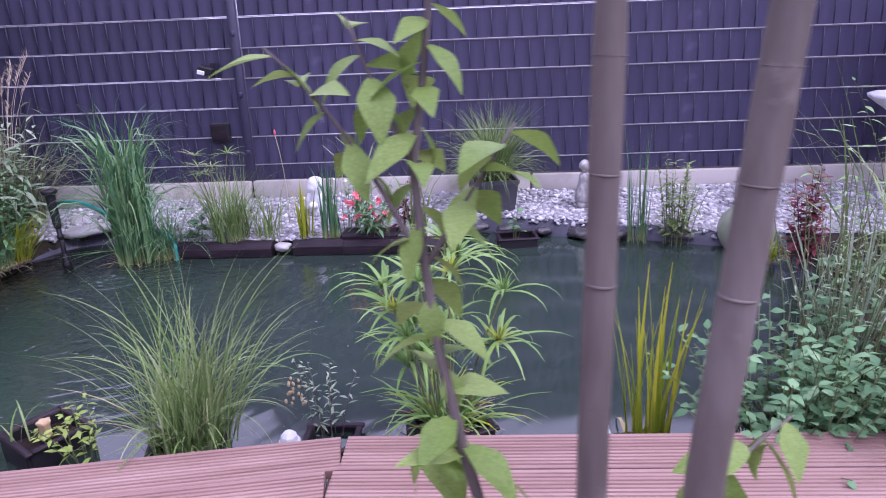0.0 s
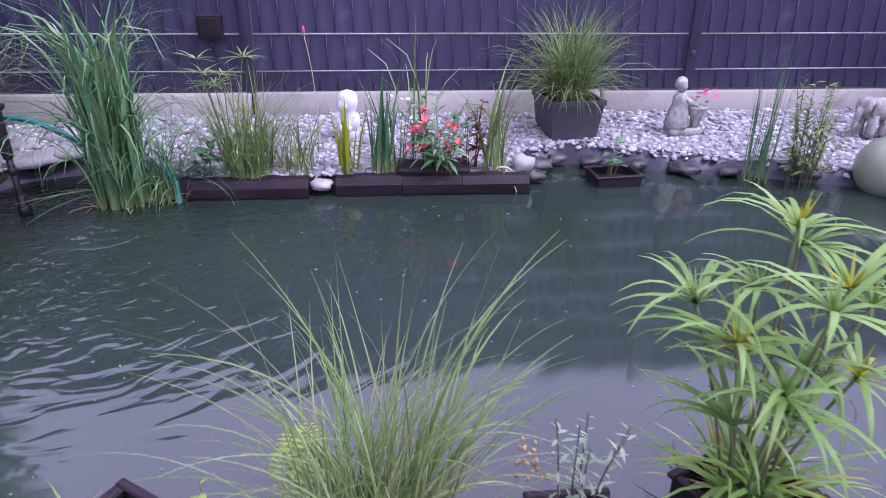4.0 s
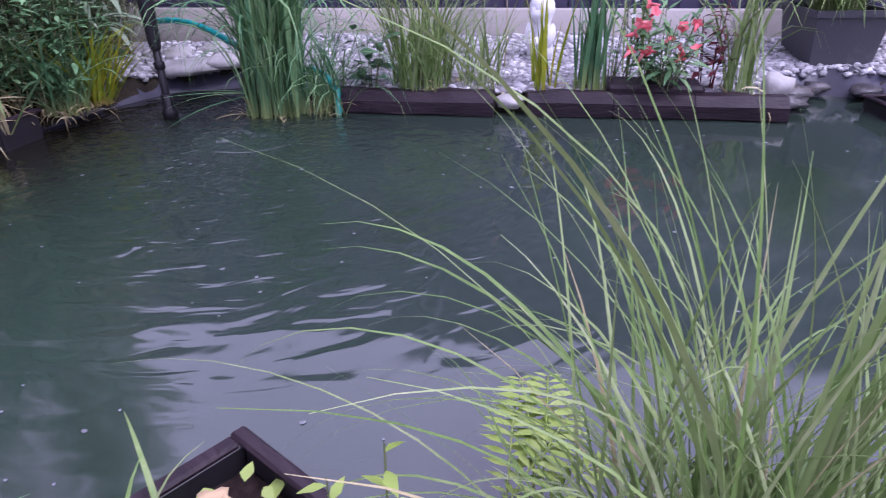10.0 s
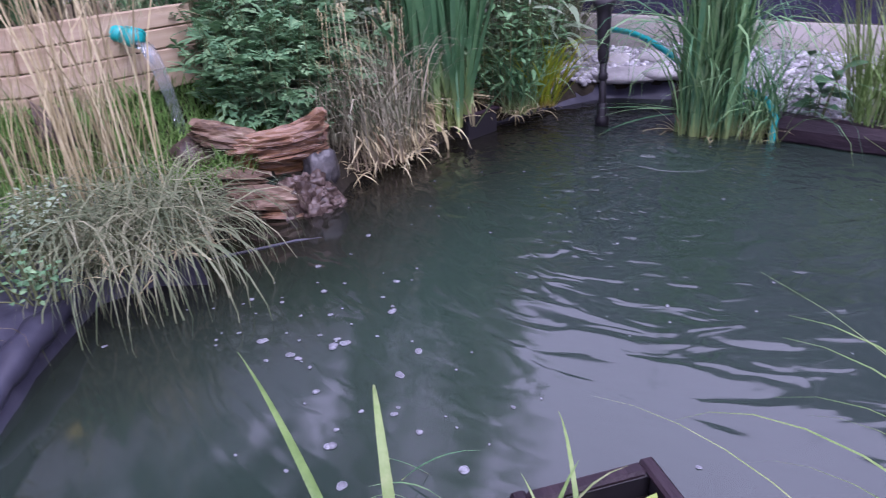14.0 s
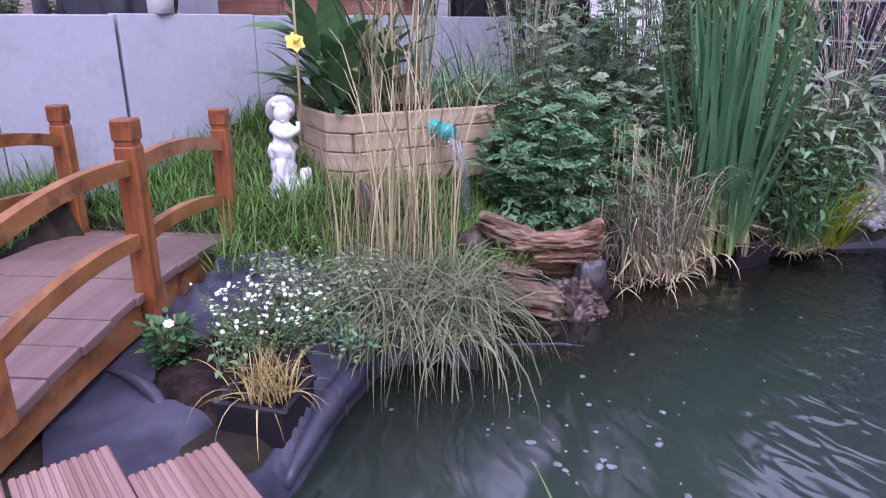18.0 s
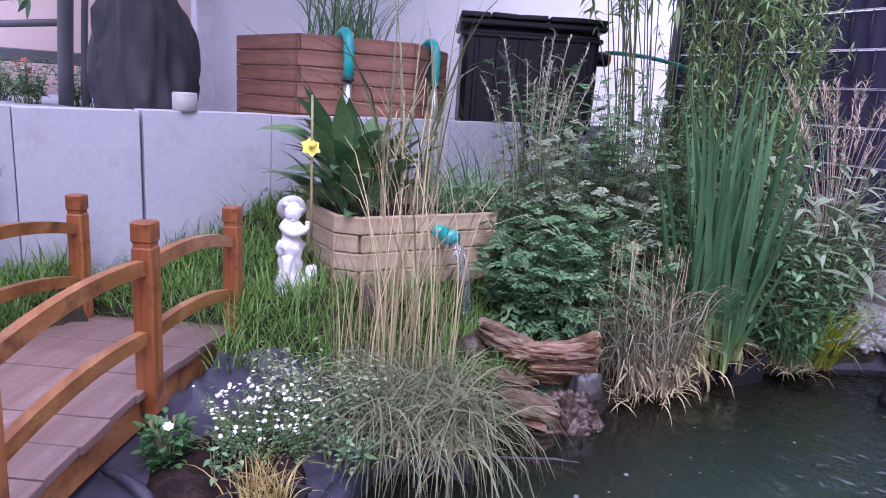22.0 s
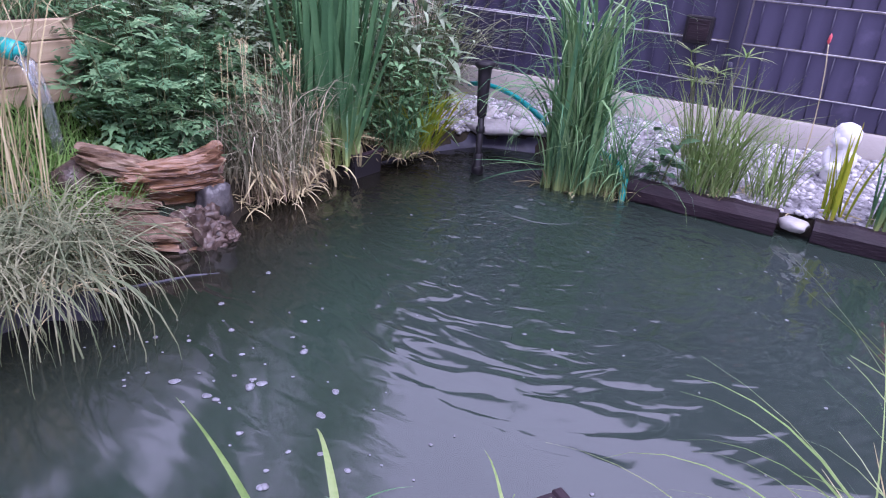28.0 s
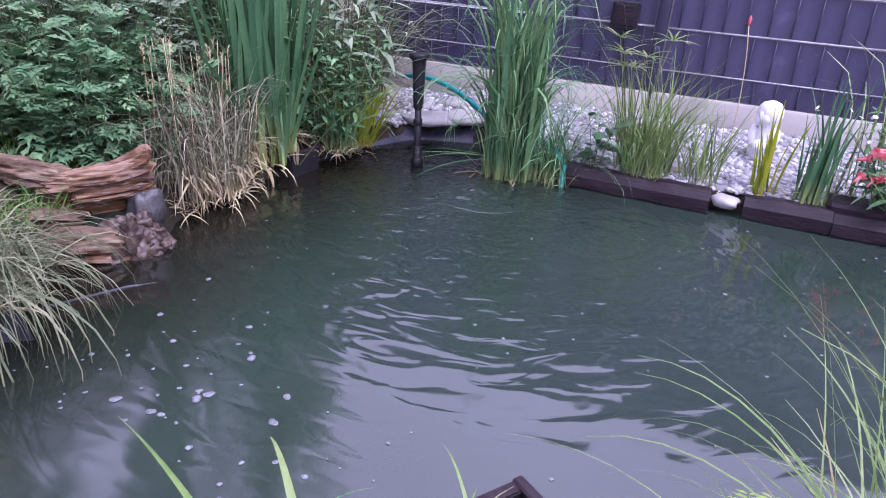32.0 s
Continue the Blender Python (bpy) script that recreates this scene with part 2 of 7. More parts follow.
fence_post = material("anthracite_metal", [(0.030, 0.028, 0.055), (0.042, 0.039, 0.072)], 0.42, 6, 0.1, 140, stain=((0.10, 0.10, 0.12), 5, 0.68))
# pale, uneven rod colour holds the sky light showing between the strips
fence_rod = material("rod_with_gap_light", [(0.10, 0.095, 0.13), (0.30, 0.29, 0.33), (0.62, 0.62, 0.64)], 0.4, 2.2, 0.1, 50, spread=0.42)
concrete = material("grey_concrete", [(0.285, 0.300, 0.328), (0.345, 0.360, 0.392), (0.405, 0.422, 0.455)], 0.85, 1.6, 0.25, 55, spread=0.4, stain=((0.27, 0.265, 0.262), 2.6, 0.53))
plinth_mat = material("plinth_concrete", [(0.34, 0.315, 0.281), (0.408, 0.383, 0.348)], 0.9, 4, 0.3, 70, stain=((0.26, 0.25, 0.21), 3.5, 0.58))
render_white = material("white_render", [(0.82, 0.82, 0.82), (0.90, 0.90, 0.90)], 0.92, 1.5, 0.8, 90, spread=0.35)
render_pink = material("pale_pink_render", [(0.66, 0.52, 0.50), (0.72, 0.58, 0.56)], 0.92, 1.5, 0.6, 90, spread=0.35)
pebble = material("white_pebble", [(0.11, 0.107, 0.11), (0.25, 0.247, 0.25), (0.45, 0.442, 0.45), (0.70, 0.70, 0.70)], 0.75, 30, 0.3, 160)
slab = material("pale_natural_stone", [(0.243, 0.234, 0.225), (0.342, 0.333, 0.315), (0.45, 0.436, 0.414)], 0.85, 9, 0.6, 60, spread=0.4)
rock = material("grey_brown_rock", [(0.022, 0.015, 0.012), (0.066, 0.046, 0.036), (0.17, 0.128, 0.108)], 0.35, 26, 1.0, 60, spread=0.46, spec=0.35, stain=((0.03, 0.02, 0.014), 30, 0.55))
wet_rock = material("wet_slate", [(0.022, 0.021, 0.022), (0.058, 0.055, 0.056), (0.13, 0.122, 0.118)], 0.35, 18, 1.0, 60, spread=0.46, spec=0.4, stain=((0.10, 0.075, 0.055), 20, 0.6))
driftwood = material("wet_driftwood", [(0.020, 0.010, 0.007), (0.070, 0.034, 0.018), (0.17, 0.092, 0.046), (0.30, 0.20, 0.14)], 0.42, 5, 1.0, 16, stretch=(1.2, 9, 9), spread=0.46, stain=((0.022, 0.014, 0.010), 13, 0.56))
hollow_wood = material("orange_wet_hollow", [(0.06, 0.024, 0.008), (0.16, 0.070, 0.022), (0.26, 0.135, 0.05)], 0.35, 5, 1.0, 16, stretch=(1.2, 9, 9), spread=0.46)
grey_driftwood = material("grey_driftwood", [(0.020, 0.012, 0.007), (0.075, 0.046, 0.027), (0.16, 0.108, 0.068), (0.30, 0.235, 0.165)], 0.5, 5, 1.0, 16, stretch=(1.2, 9, 9), spread=0.46, spec=0.3, stain=((0.05, 0.024, 0.012), 9, 0.50))
log_wood = material("dark_wet_timber", [(0.008, 0.0045, 0.007), (0.017, 0.010, 0.014), (0.034, 0.022, 0.027)], 0.5, 3, 0.8, 16, stretch=(1.5, 8, 8), spread=0.42, spec=0.25, stain=((0.085, 0.062, 0.066), 7, 0.66))
soil = material("dark_soil", [(0.006, 0.0035, 0.0035), (0.015, 0.009, 0.008), (0.038, 0.025, 0.021)], 0.95, 20, 1.0, 80, spread=0.45, spec=0.15)
earth = material("garden_earth", [(0.014, 0.011, 0.009), (0.027, 0.023, 0.015), (0.05, 0.042, 0.028)], 0.95, 5, 1.0, 45, spread=0.45, spec=0.15)
liner = material("pond_liner_rubber", [(0.018, 0.018, 0.027), (0.036, 0.036, 0.053), (0.07, 0.07, 0.096)], 0.36, 5, 0.35, 30, spread=0.4, spec=0.35, stain=((0.18, 0.17, 0.18), 6, 0.66))
plastic_black = material("black_plastic", [(0.012, 0.011, 0.013), (0.022, 0.02, 0.023)], 0.4, 9, 0.1, 60, spec=0.25, stain=((0.05, 0.042, 0.04), 8, 0.66))
plastic_pot = material("slate_plastic_pot", [(0.045, 0.046, 0.055), (0.065, 0.065, 0.075)], 0.6, 4, 0.2, 60, stain=((0.12, 0.12, 0.125), 5, 0.6))
turquoise = material("turquoise_plastic", [(0.005, 0.26, 0.24), (0.01, 0.34, 0.31)], 0.35, 9, 0.05, 60)
steel = material("zinc_pipe", [(0.5, 0.5, 0.51), (0.6, 0.6, 0.61)], 0.3, 9, 0.05, 60, metal=0.9)
marble = material("white_cast_stone", [(0.58, 0.58, 0.58), (0.70, 0.70, 0.70), (0.78, 0.78, 0.77)], 0.7, 9, 0.4, 50, spread=0.4, stain=((0.40, 0.40, 0.40), 9, 0.62))
stone_grey = material("weathered_cast_stone", [(0.14, 0.13, 0.12), (0.29, 0.28, 0.26), (0.48, 0.47, 0.45)], 0.85, 22, 0.6, 50, spread=0.45)
bridge_rail = wood("orange_stained_wood", [(0.12, 0.033, 0.012), (0.235, 0.080, 0.026), (0.37, 0.165, 0.060)], 0.32, 2, stain=((0.065, 0.021, 0.011), 9, 0.53))
bridge_arc = wood("honey_stained_wood", [(0.15, 0.052, 0.017), (0.275, 0.120, 0.040), (0.40, 0.21, 0.088)], 0.34, 0, stain=((0.09, 0.031, 0.015), 9, 0.54))
bridge_plank = wood("reddish_brown_plank", [(0.125, 0.074, 0.062), (0.19, 0.126, 0.108), (0.26, 0.188, 0.168)], 0.5, 0, stain=((0.32, 0.26, 0.25), 9, 0.60))
deck_wood = wood("grooved_decking", [(0.15, 0.082, 0.066), (0.235, 0.145, 0.118), (0.32, 0.22, 0.185)], 0.55, 0, stain=((0.34, 0.24, 0.21), 5, 0.66))
planter_wood = wood("pale_planter_board", [(0.27, 0.195, 0.115), (0.37, 0.285, 0.185), (0.46, 0.37, 0.265)], 0.6, 0, stain=((0.22, 0.165, 0.115), 4, 0.56))
tub_wood = wood("dark_red_board", [(0.10, 0.042, 0.028), (0.19, 0.086, 0.055), (0.29, 0.15, 0.095)], 0.5, 0, stain=((0.06, 0.028, 0.020), 5, 0.56))
grill_cloth = material("black_cover_cloth", [(0.022, 0.022, 0.027), (0.035, 0.035, 0.042)], 0.6, 3, 0.3, 180)
metal_dark = material("dark_grey_metal", [(0.06, 0.06, 0.065), (0.09, 0.09, 0.10)], 0.5, 4, 0.1, 80)
foam_mat = material("pale_foam", [(0.07, 0.075, 0.08), (0.17, 0.175, 0.19), (0.30, 0.31, 0.34)], 0.10, 60, 0.3, 200, spec=0.6)
ball_mat = material("green_glazed_ball", [(0.17, 0.21, 0.13), (0.23, 0.27, 0.18), (0.28, 0.31, 0.23)], 0.22, 3, 0.03, 30, spread=0.42)
drift_leaf = material("fallen_leaf", [(0.30, 0.20, 0.10), (0.45, 0.33, 0.18)], 0.7, 9, 0.1)


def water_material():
    m = bpy.data.materials.new("pond_water")
    m.use_nodes = True
    n, l = m.node_tree.nodes, m.node_tree.links
    b = n["Principled BSDF"]
    tc = n.new("ShaderNodeTexCoord")
    murk = n.new("ShaderNodeTexNoise")
    murk.inputs["Scale"].default_value, murk.inputs["Detail"].default_value = 1.3, 5
    l.new(tc.outputs["Object"], murk.inputs["Vector"])
    r = n.new("ShaderNodeValToRGB")
    r.color_ramp.elements[0].position, r.color_ramp.elements[0].color = 0.3, (0.0178, 0.0296, 0.0222, 1)
    r.color_ramp.elements[1].position, r.color_ramp.elements[1].color = 0.72, (0.0236, 0.0384, 0.0288, 1)
    l.new(murk.outputs["Fac"], r.inputs[0])
    # brown shallows along the planted bank, with the undergrowth's dark reflection put in too
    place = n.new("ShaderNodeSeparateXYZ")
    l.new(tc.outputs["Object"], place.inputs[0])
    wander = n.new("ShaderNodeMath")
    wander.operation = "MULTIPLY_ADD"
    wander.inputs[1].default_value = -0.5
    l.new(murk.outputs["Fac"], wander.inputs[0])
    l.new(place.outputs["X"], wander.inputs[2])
    bank_dark = n.new("ShaderNodeMapRange")
    bank_dark.inputs["From Min"].default_value, bank_dark.inputs["From Max"].default_value = -0.72, -1.30
    l.new(wander.outputs[0], bank_dark.inputs["Value"])
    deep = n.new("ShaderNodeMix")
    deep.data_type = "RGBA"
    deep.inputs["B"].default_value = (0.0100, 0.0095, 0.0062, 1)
    l.new(bank_dark.outputs["Result"], deep.inputs["Factor"])
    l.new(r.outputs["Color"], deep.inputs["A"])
    l.new(deep.outputs["Result"], b.inputs["Base Color"])
    b.inputs["Roughness"].default_value = 0.085
    b.inputs["IOR"].default_value = 1.5
    b.inputs["Specular IOR Level"].default_value = WATER_SPEC
    # ripples that spread from the place where the jet stirs the water, dying out with distance
    sepn = n.new("ShaderNodeSeparateXYZ")
    l.new(tc.outputs["Object"], sepn.inputs[0])
    off = n.new("ShaderNodeVectorMath")
    off.operation = "SUBTRACT"
    off.inputs[1].default_value = (-0.38, -1.36, 0)
    l.new(tc.outputs["Object"], off.inputs[0])
    far = n.new("ShaderNodeVectorMath")
    far.operation = "LENGTH"
    l.new(off.outputs["Vector"], far.inputs[0])
    # ripples run in broken arcs about the jet: noise over angle and distance
    flat = n.new("ShaderNodeSeparateXYZ")
    l.new(off.outputs["Vector"], flat.inputs[0])
    angle = n.new("ShaderNodeMath")
    angle.operation = "ARCTAN2"
    l.new(flat.outputs["Y"], angle.inputs[0])
    l.new(flat.outputs["X"], angle.inputs[1])
    polar = n.new("ShaderNodeCombineXYZ")
    l.new(angle.outputs[0], polar.inputs["X"])
    l.new(far.outputs["Value"], polar.inputs["Y"])
    mapn = n.new("ShaderNodeMapping")
    mapn.inputs["Scale"].default_value = (1.15, 2.3, 1)
    l.new(polar.outputs[0], mapn.inputs["Vector"])
    w1 = n.new("ShaderNodeTexNoise")
    w1.inputs["Scale"].default_value, w1.inputs["Detail"].default_value = 1.6, 2.2
    w1.inputs["Distortion"].default_value = 0.5
    l.new(mapn.outputs[0], w1.inputs["Vector"])
    wv = n.new("ShaderNodeTexNoise")
    wv.inputs["Scale"].default_value, wv.inputs["Detail"].default_value = 6.0, 1.5
    wv.inputs["Distortion"].default_value = 0.7
    l.new(mapn.outputs[0], wv.inputs["Vector"])
    fall = n.new("ShaderNodeMapRange")
    fall.inputs["From Min"].default_value, fall.inputs["From Max"].default_value = 0.25, 1.8
    fall.inputs["To Min"].default_value, fall.inputs["To Max"].default_value = 1.7, 0.0
    l.new(far.outputs["Value"], fall.inputs["Value"])
    boil = n.new("ShaderNodeTexNoise")
    boil.inputs["Scale"].default_value, boil.inputs["Detail"].default_value = 22, 3
    l.new(tc.outputs["Object"], boil.inputs["Vector"])
    near = n.new("ShaderNodeMapRange")
    near.inputs["From Min"].default_value, near.inputs["From Max"].default_value = 0.05, 0.85
    near.inputs["To Min"].default_value, near.inputs["To Max"].default_value = 2.0, 0.0
    l.new(far.outputs["Value"], near.inputs["Value"])
    m1, m2, s1, s2 = (n.new("ShaderNodeMath") for _ in range(4))
    m1.operation = m2.operation = "MULTIPLY"
    l.new(wv.outputs["Fac"], m1.inputs[0])
    l.new(fall.outputs["Result"], m1.inputs[1])
    l.new(boil.outputs["Fac"], m2.inputs[0])
    l.new(near.outputs["Result"], m2.inputs[1])
    l.new(m1.outputs[0], s1.inputs[0])
    l.new(m2.outputs[0], s1.inputs[1])
    l.new(s1.outputs[0], s2.inputs[0])
    l.new(w1.outputs["Fac"], s2.inputs[1])
    bp = n.new("ShaderNodeBump")
    bp.inputs["Strength"].default_value, bp.inputs["Distance"].default_value = 0.36, 0.02
    l.new(s2.outputs[0], bp.inputs["Height"])
    l.new(bp.outputs[0], b.inputs["Normal"])
    return m


WATER_SPEC = 0.82
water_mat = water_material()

# ---------------------------------------------------------------- building tools
RNG = random.Random(7)


class Geo:
    """Vertices and faces of one mesh, gathered piece by piece."""

    def __init__(self):
        self.v, self.f = [], []

    def add(self, verts, faces, m=None):
        k = len(self.v)
        self.v += [tuple(m @ Vector(p)) for p in verts] if m else [tuple(p) for p in verts]
        self.f += [tuple(i + k for i in q) for q in faces]
        return self

    def box(self, size, m=None, bevel=0.0, at=(0, 0, 0)):
        sx, sy, sz = (s / 2 for s in size)
        b = min(bevel, sx * 0.9, sy * 0.9, sz * 0.9)
        m = (m or Matrix()) @ Matrix.Translation(at)
        if b <= 0:
            vs = [(x * sx, y * sy, z * sz) for z in (-1, 1) for y in (-1, 1) for x in (-1, 1)]
            return self.add(vs, [(0, 2, 3, 1), (4, 5, 7, 6), (0, 1, 5, 4), (2, 6, 7, 3), (0, 4, 6, 2), (1, 3, 7, 5)], m)
        bm = bmesh.new()
        bmesh.ops.create_cube(bm, size=1)
        bmesh.ops.scale(bm, vec=size, verts=bm.verts)
        bmesh.ops.bevel(bm, geom=bm.edges[:], offset=b, segments=1, affect="EDGES")
        self.take(bm, m)
        return self

    def take(self, bm, m=None):
        bm.verts.ensure_lookup_table()
        self.add([v.co.copy() for v in bm.verts], [[v.index for v in f.verts] for f in bm.faces], m)
        bm.free()
        return self

    def tube(self, pts, radii, sides=6, m=None, caps=True):
        pts = [Vector(p) for p in pts]
        if not hasattr(radii, "__len__"):
            radii = [radii] * len(pts)
        vs, fs = [], []
        for k, p in enumerate(pts):
            d = (pts[min(k + 1, len(pts) - 1)] - pts[max(k - 1, 0)]).normalized()
            a = d.cross(Vector((0.31, 0.95, 0.02)))
            a = (a if a.length > 0.05 else d.cross(Vector((1, 0, 0)))).normalized()
            c = d.cross(a)
            for s in range(sides):
                t = 2 * math.pi * s / sides
                vs.append(p + (a * math.cos(t) + c * math.sin(t)) * radii[k])
        for k in range(len(pts) - 1):
            for s in range(sides):
                fs.append((k * sides + s, k * sides + (s + 1) % sides, (k + 1) * sides + (s + 1) % sides, (k + 1) * sides + s))
        if caps:
            fs += [tuple(range(sides))[::-1], tuple(range((len(pts) - 1) * sides, len(pts) * sides))]
        return self.add(vs, fs, m)

    def lathe(self, profile, sides=20, m=None, wobble=None):
        vs, fs = [], []
        for r, z in profile:
            for s in range(sides):
                t = 2 * math.pi * s / sides
                k = wobble(t, z) if wobble else 1
                vs.append((r * k * math.cos(t), r * k * math.sin(t), z))
        n = len(profile)
        for k in range(n - 1):
            for s in range(sides):
                fs.append((k * sides + s, k * sides + (s + 1) % sides, (k + 1) * sides + (s + 1) % sides, (k + 1) * sides + s))
        fs += [tuple(range(sides))[::-1], tuple(range((n - 1) * sides, n * sides))]
        return self.add(vs, fs, m)

    def ball(self, r, m=None, sub=2, rough=0.0, seed=0.0):
        bm = bmesh.new()
        bmesh.ops.create_icosphere(bm, subdivisions=sub, radius=1)
        for v in bm.verts:
            k = 1 + rough * noise.noise(v.co * 1.7 + Vector((seed, seed * 0.7, 3))) + (0.45 * rough * noise.noise(v.co * 4.2 + Vector((3, seed, seed))) if rough > 0.4 else 0)
            v.co = Vector((v.co.x * r[0], v.co.y * r[1], v.co.z * r[2])) * k
        return self.take(bm, m)

    def blade(self, length, width, lean, droop, m=None, seg=6, twist=0.0, fold=0.25, tip=0.0, kink=1.6):
        """A grass leaf from the origin: it leans along +x by `lean` degrees and bends by `droop` more towards its tip."""
        vs, fs = [], []
        x = z = 0.0
        for k in range(seg + 1):
            s = k / seg
            th = radians(lean + droop * s ** kink)
            if k:
                x += math.sin(th) * length / seg
                z += math.cos(th) * length / seg
            w = width * (0.55 + 0.45 * min(1, s * 4)) * (1 - s ** 2.2 * (1 - tip)) * 0.5
            w = max(w, width * 0.04)
            tw = twist * s
            dy, dn = math.cos(tw) * w, math.sin(tw) * w
            nx, nz = math.cos(th), -math.sin(th)
            vs += [(x + nx * dn, dy, z + nz * dn), (x - nx * w * fold, 0, z - nz * w * fold), (x - nx * dn, -dy, z - nz * dn)]
        for k in range(seg):
            a = 3 * k
            fs += [(a, a + 3, a + 4, a + 1), (a + 1, a + 4, a + 5, a + 2)]
        return self.add(vs, fs, m)

    def leaf(self, length, width, m=None, bend=25.0, fold=0.2, rows=5, shape=0.42, lobes=0.0):
        """A leaf along +x, widest at `shape` of its length, bent down by `bend` degrees; lobes cut its edge."""
        vs, fs = [], []
        x = z = 0.0
        for k in range(rows + 1):
            s = k / rows
            th = radians(bend * s)
            if k:
                x += math.cos(th) * length / rows
                z -= math.sin(th) * length / rows
            w = (s / shape) ** 0.7 if s < shape else ((1 - s) / (1 - shape)) ** 0.85
            w *= width / 2
            if lobes and k % 2:
                w *= 1 - lobes
            vs += [(x, w, z + fold * w), (x, 0, z), (x, -w, z + fold * w)]
        for k in range(rows):
            a = 3 * k
            fs += [(a, a + 1, a + 4, a + 3), (a + 1, a + 2, a + 5, a + 4)]
        return self.add(vs, fs, m)

    def cut_leaf(self, length, m=None, bend=30.0, rng=None):
        """A feathery leaf along +x: a midrib with pairs of toothed fingers that rise a little and hang at their tips."""
        rng = rng or RNG
        m = m or Matrix()
        for s, ang, ln in ((0.0, 0, 0.95), (0.30, 42, 0.46), (0.30, -42, 0.46), (0.52, 36, 0.44), (0.52, -36, 0.44), (0.72, 28, 0.30), (0.72, -28, 0.30), (0.14, 58, 0.28), (0.14, -58, 0.28)):
            a = radians(ang + rng.uniform(-6, 6))
            th = radians(bend * s)
            q = ln * length * rng.uniform(0.85, 1.15)
            w = 0.055 * length if s else 0.045 * length
            x0, z0 = s * length * math.cos(th * 0.5), -s * length * math.sin(th * 0.5)
            vs = []
            for k, (u, ww, dz) in enumerate(((0, 0.5, 0), (0.45, 1.0, 0.04), (0.62, 2.1, 0.03), (0.70, 0.8, 0.0), (1.0, 0.05, -0.10))):
                cx, cy = x0 + u * q * math.cos(a), u * q * math.sin(a)
                z = z0 + dz * q - math.sin(th) * u * q * 0.6
                nx, ny = -math.sin(a) * w * ww, math.cos(a) * w * ww
                vs += [(cx + nx, cy + ny, z), (cx - nx, cy - ny, z)]
            self.add(vs, [(2 * k, 2 * k + 2, 2 * k + 3, 2 * k + 1) for k in range(4)], m)
        return self

    def mesh(self, name, mat, smooth=True):
        me = bpy.data.meshes.new(name)
        me.from_pydata(self.v, [], self.f)
        me.materials.append(mat)
        if smooth:
            me.polygons.foreach_set("use_smooth", [True] * len(me.polygons))
        me.update()
        return me


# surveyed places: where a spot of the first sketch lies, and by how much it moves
SURVEY = [((0.415, -0.985), (0.04, 0.03)), ((-0.115, -1.06), (-0.05, 0.02)), ((-0.705, -1.16), (-0.06, 0.03)), ((1.37, -1.0), (0.03, 0.04)), ((2.56, -1.06), (0.19, 0.13)),
          ((2.86, -1.08), (0.24, 0.04)), ((2.98, -1.6), (0.22, 0.10)), ((2.6, -2.85), (0.13, 0.13)), ((3.7, -1.6), (0.20, 0.10)), ((2.38, -0.34), (-0.05, -0.10)), ((3.38, -0.34), (-0.04, -0.18)),
          ((0.5, -0.42), (0.055, -0.04)), ((1.7, -0.38), (0.01, -0.01)), ((0.95, -3.04), (0.045, 0.15)), ((1.39, -3.06), (0.10, 0.20)), ((1.94, -3.08), (0.13, 0.12)), ((0.69, -3.05), (0.01, 0.08)),
          ((0.342, -2.905), (-0.119, -0.004)), ((0.12, -3.1), (-0.14, 0.03)), ((-1.04, -1.54), (-0.05, 0.04)), ((-1.198, -2.268), (-0.01, 0.0)), ((-1.12, -1.95), (-0.04, 0.02)), ((-1.1, -2.85), (-0.03, 0.0)),
          ((-2.0, -2.6), (0.055, -0.045)), ((-1.775, -2.995), (-0.076, 0.013)), ((-1.1, -3.35), (-0.04, 0.0)), ((-2.325, -3.24), (-0.04, -0.02)), ((-2.79, -2.42), (0.015, -0.04)),
          ((0.0, -0.05), (0.0, 0.0)), ((2.5, -0.02), (0.0, 0.0)), ((-1.5, -0.6), (0.0, 0.0)), ((-3.3, -1.5), (0.0, 0.0)), ((4.3, -0.47), (0.0, 0.0)), ((-4.5, -3.5), (0.0, 0.0)), ((1.5, -4.5), (0.0, 0.0))]


def plan(x, y):
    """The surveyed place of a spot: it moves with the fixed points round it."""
    tw = dx = dy = 0.0
    for (px, py), (mx, my) in SURVEY:
        w = ((x - px) ** 2 + (y - py) ** 2 + 0.004) ** -1.5
        tw, dx, dy = tw + w, dx + w * mx, dy + w * my
    return x + dx / tw, y + dy / tw


def turn(az=0, tilt=0, at=(0, 0, 0), scale=1.0, roll=0):
    """Place, then a turn about z by az, a lean about y by tilt, a roll about x, and a size, in degrees."""
    return Matrix.Translation(at) @ Euler((0, 0, radians(az))).to_matrix().to_4x4() @ Euler((0, radians(tilt), 0)).to_matrix().to_4x4() @ Euler((radians(roll), 0, 0)).to_matrix().to_4x4() @ Matrix.Scale(scale, 4)


def thing(name, label, category, at=(0, 0, 0), az=0, group="", kind="", lean=0, leanaz=0):
    ob = new(name)
    ob.empty_display_size = 0.05
    if any(at):
        at = (*plan(at[0], at[1]), at[2])
    ob.matrix_world = Matrix.Translation(at) @ Euler((0, 0, radians(leanaz))).to_matrix().to_4x4() @ Euler((0, radians(lean), 0)).to_matrix().to_4x4() @ Euler((0, 0, radians(az - leanaz))).to_matrix().to_4x4()
    return tagged(ob, label, category, group, kind)


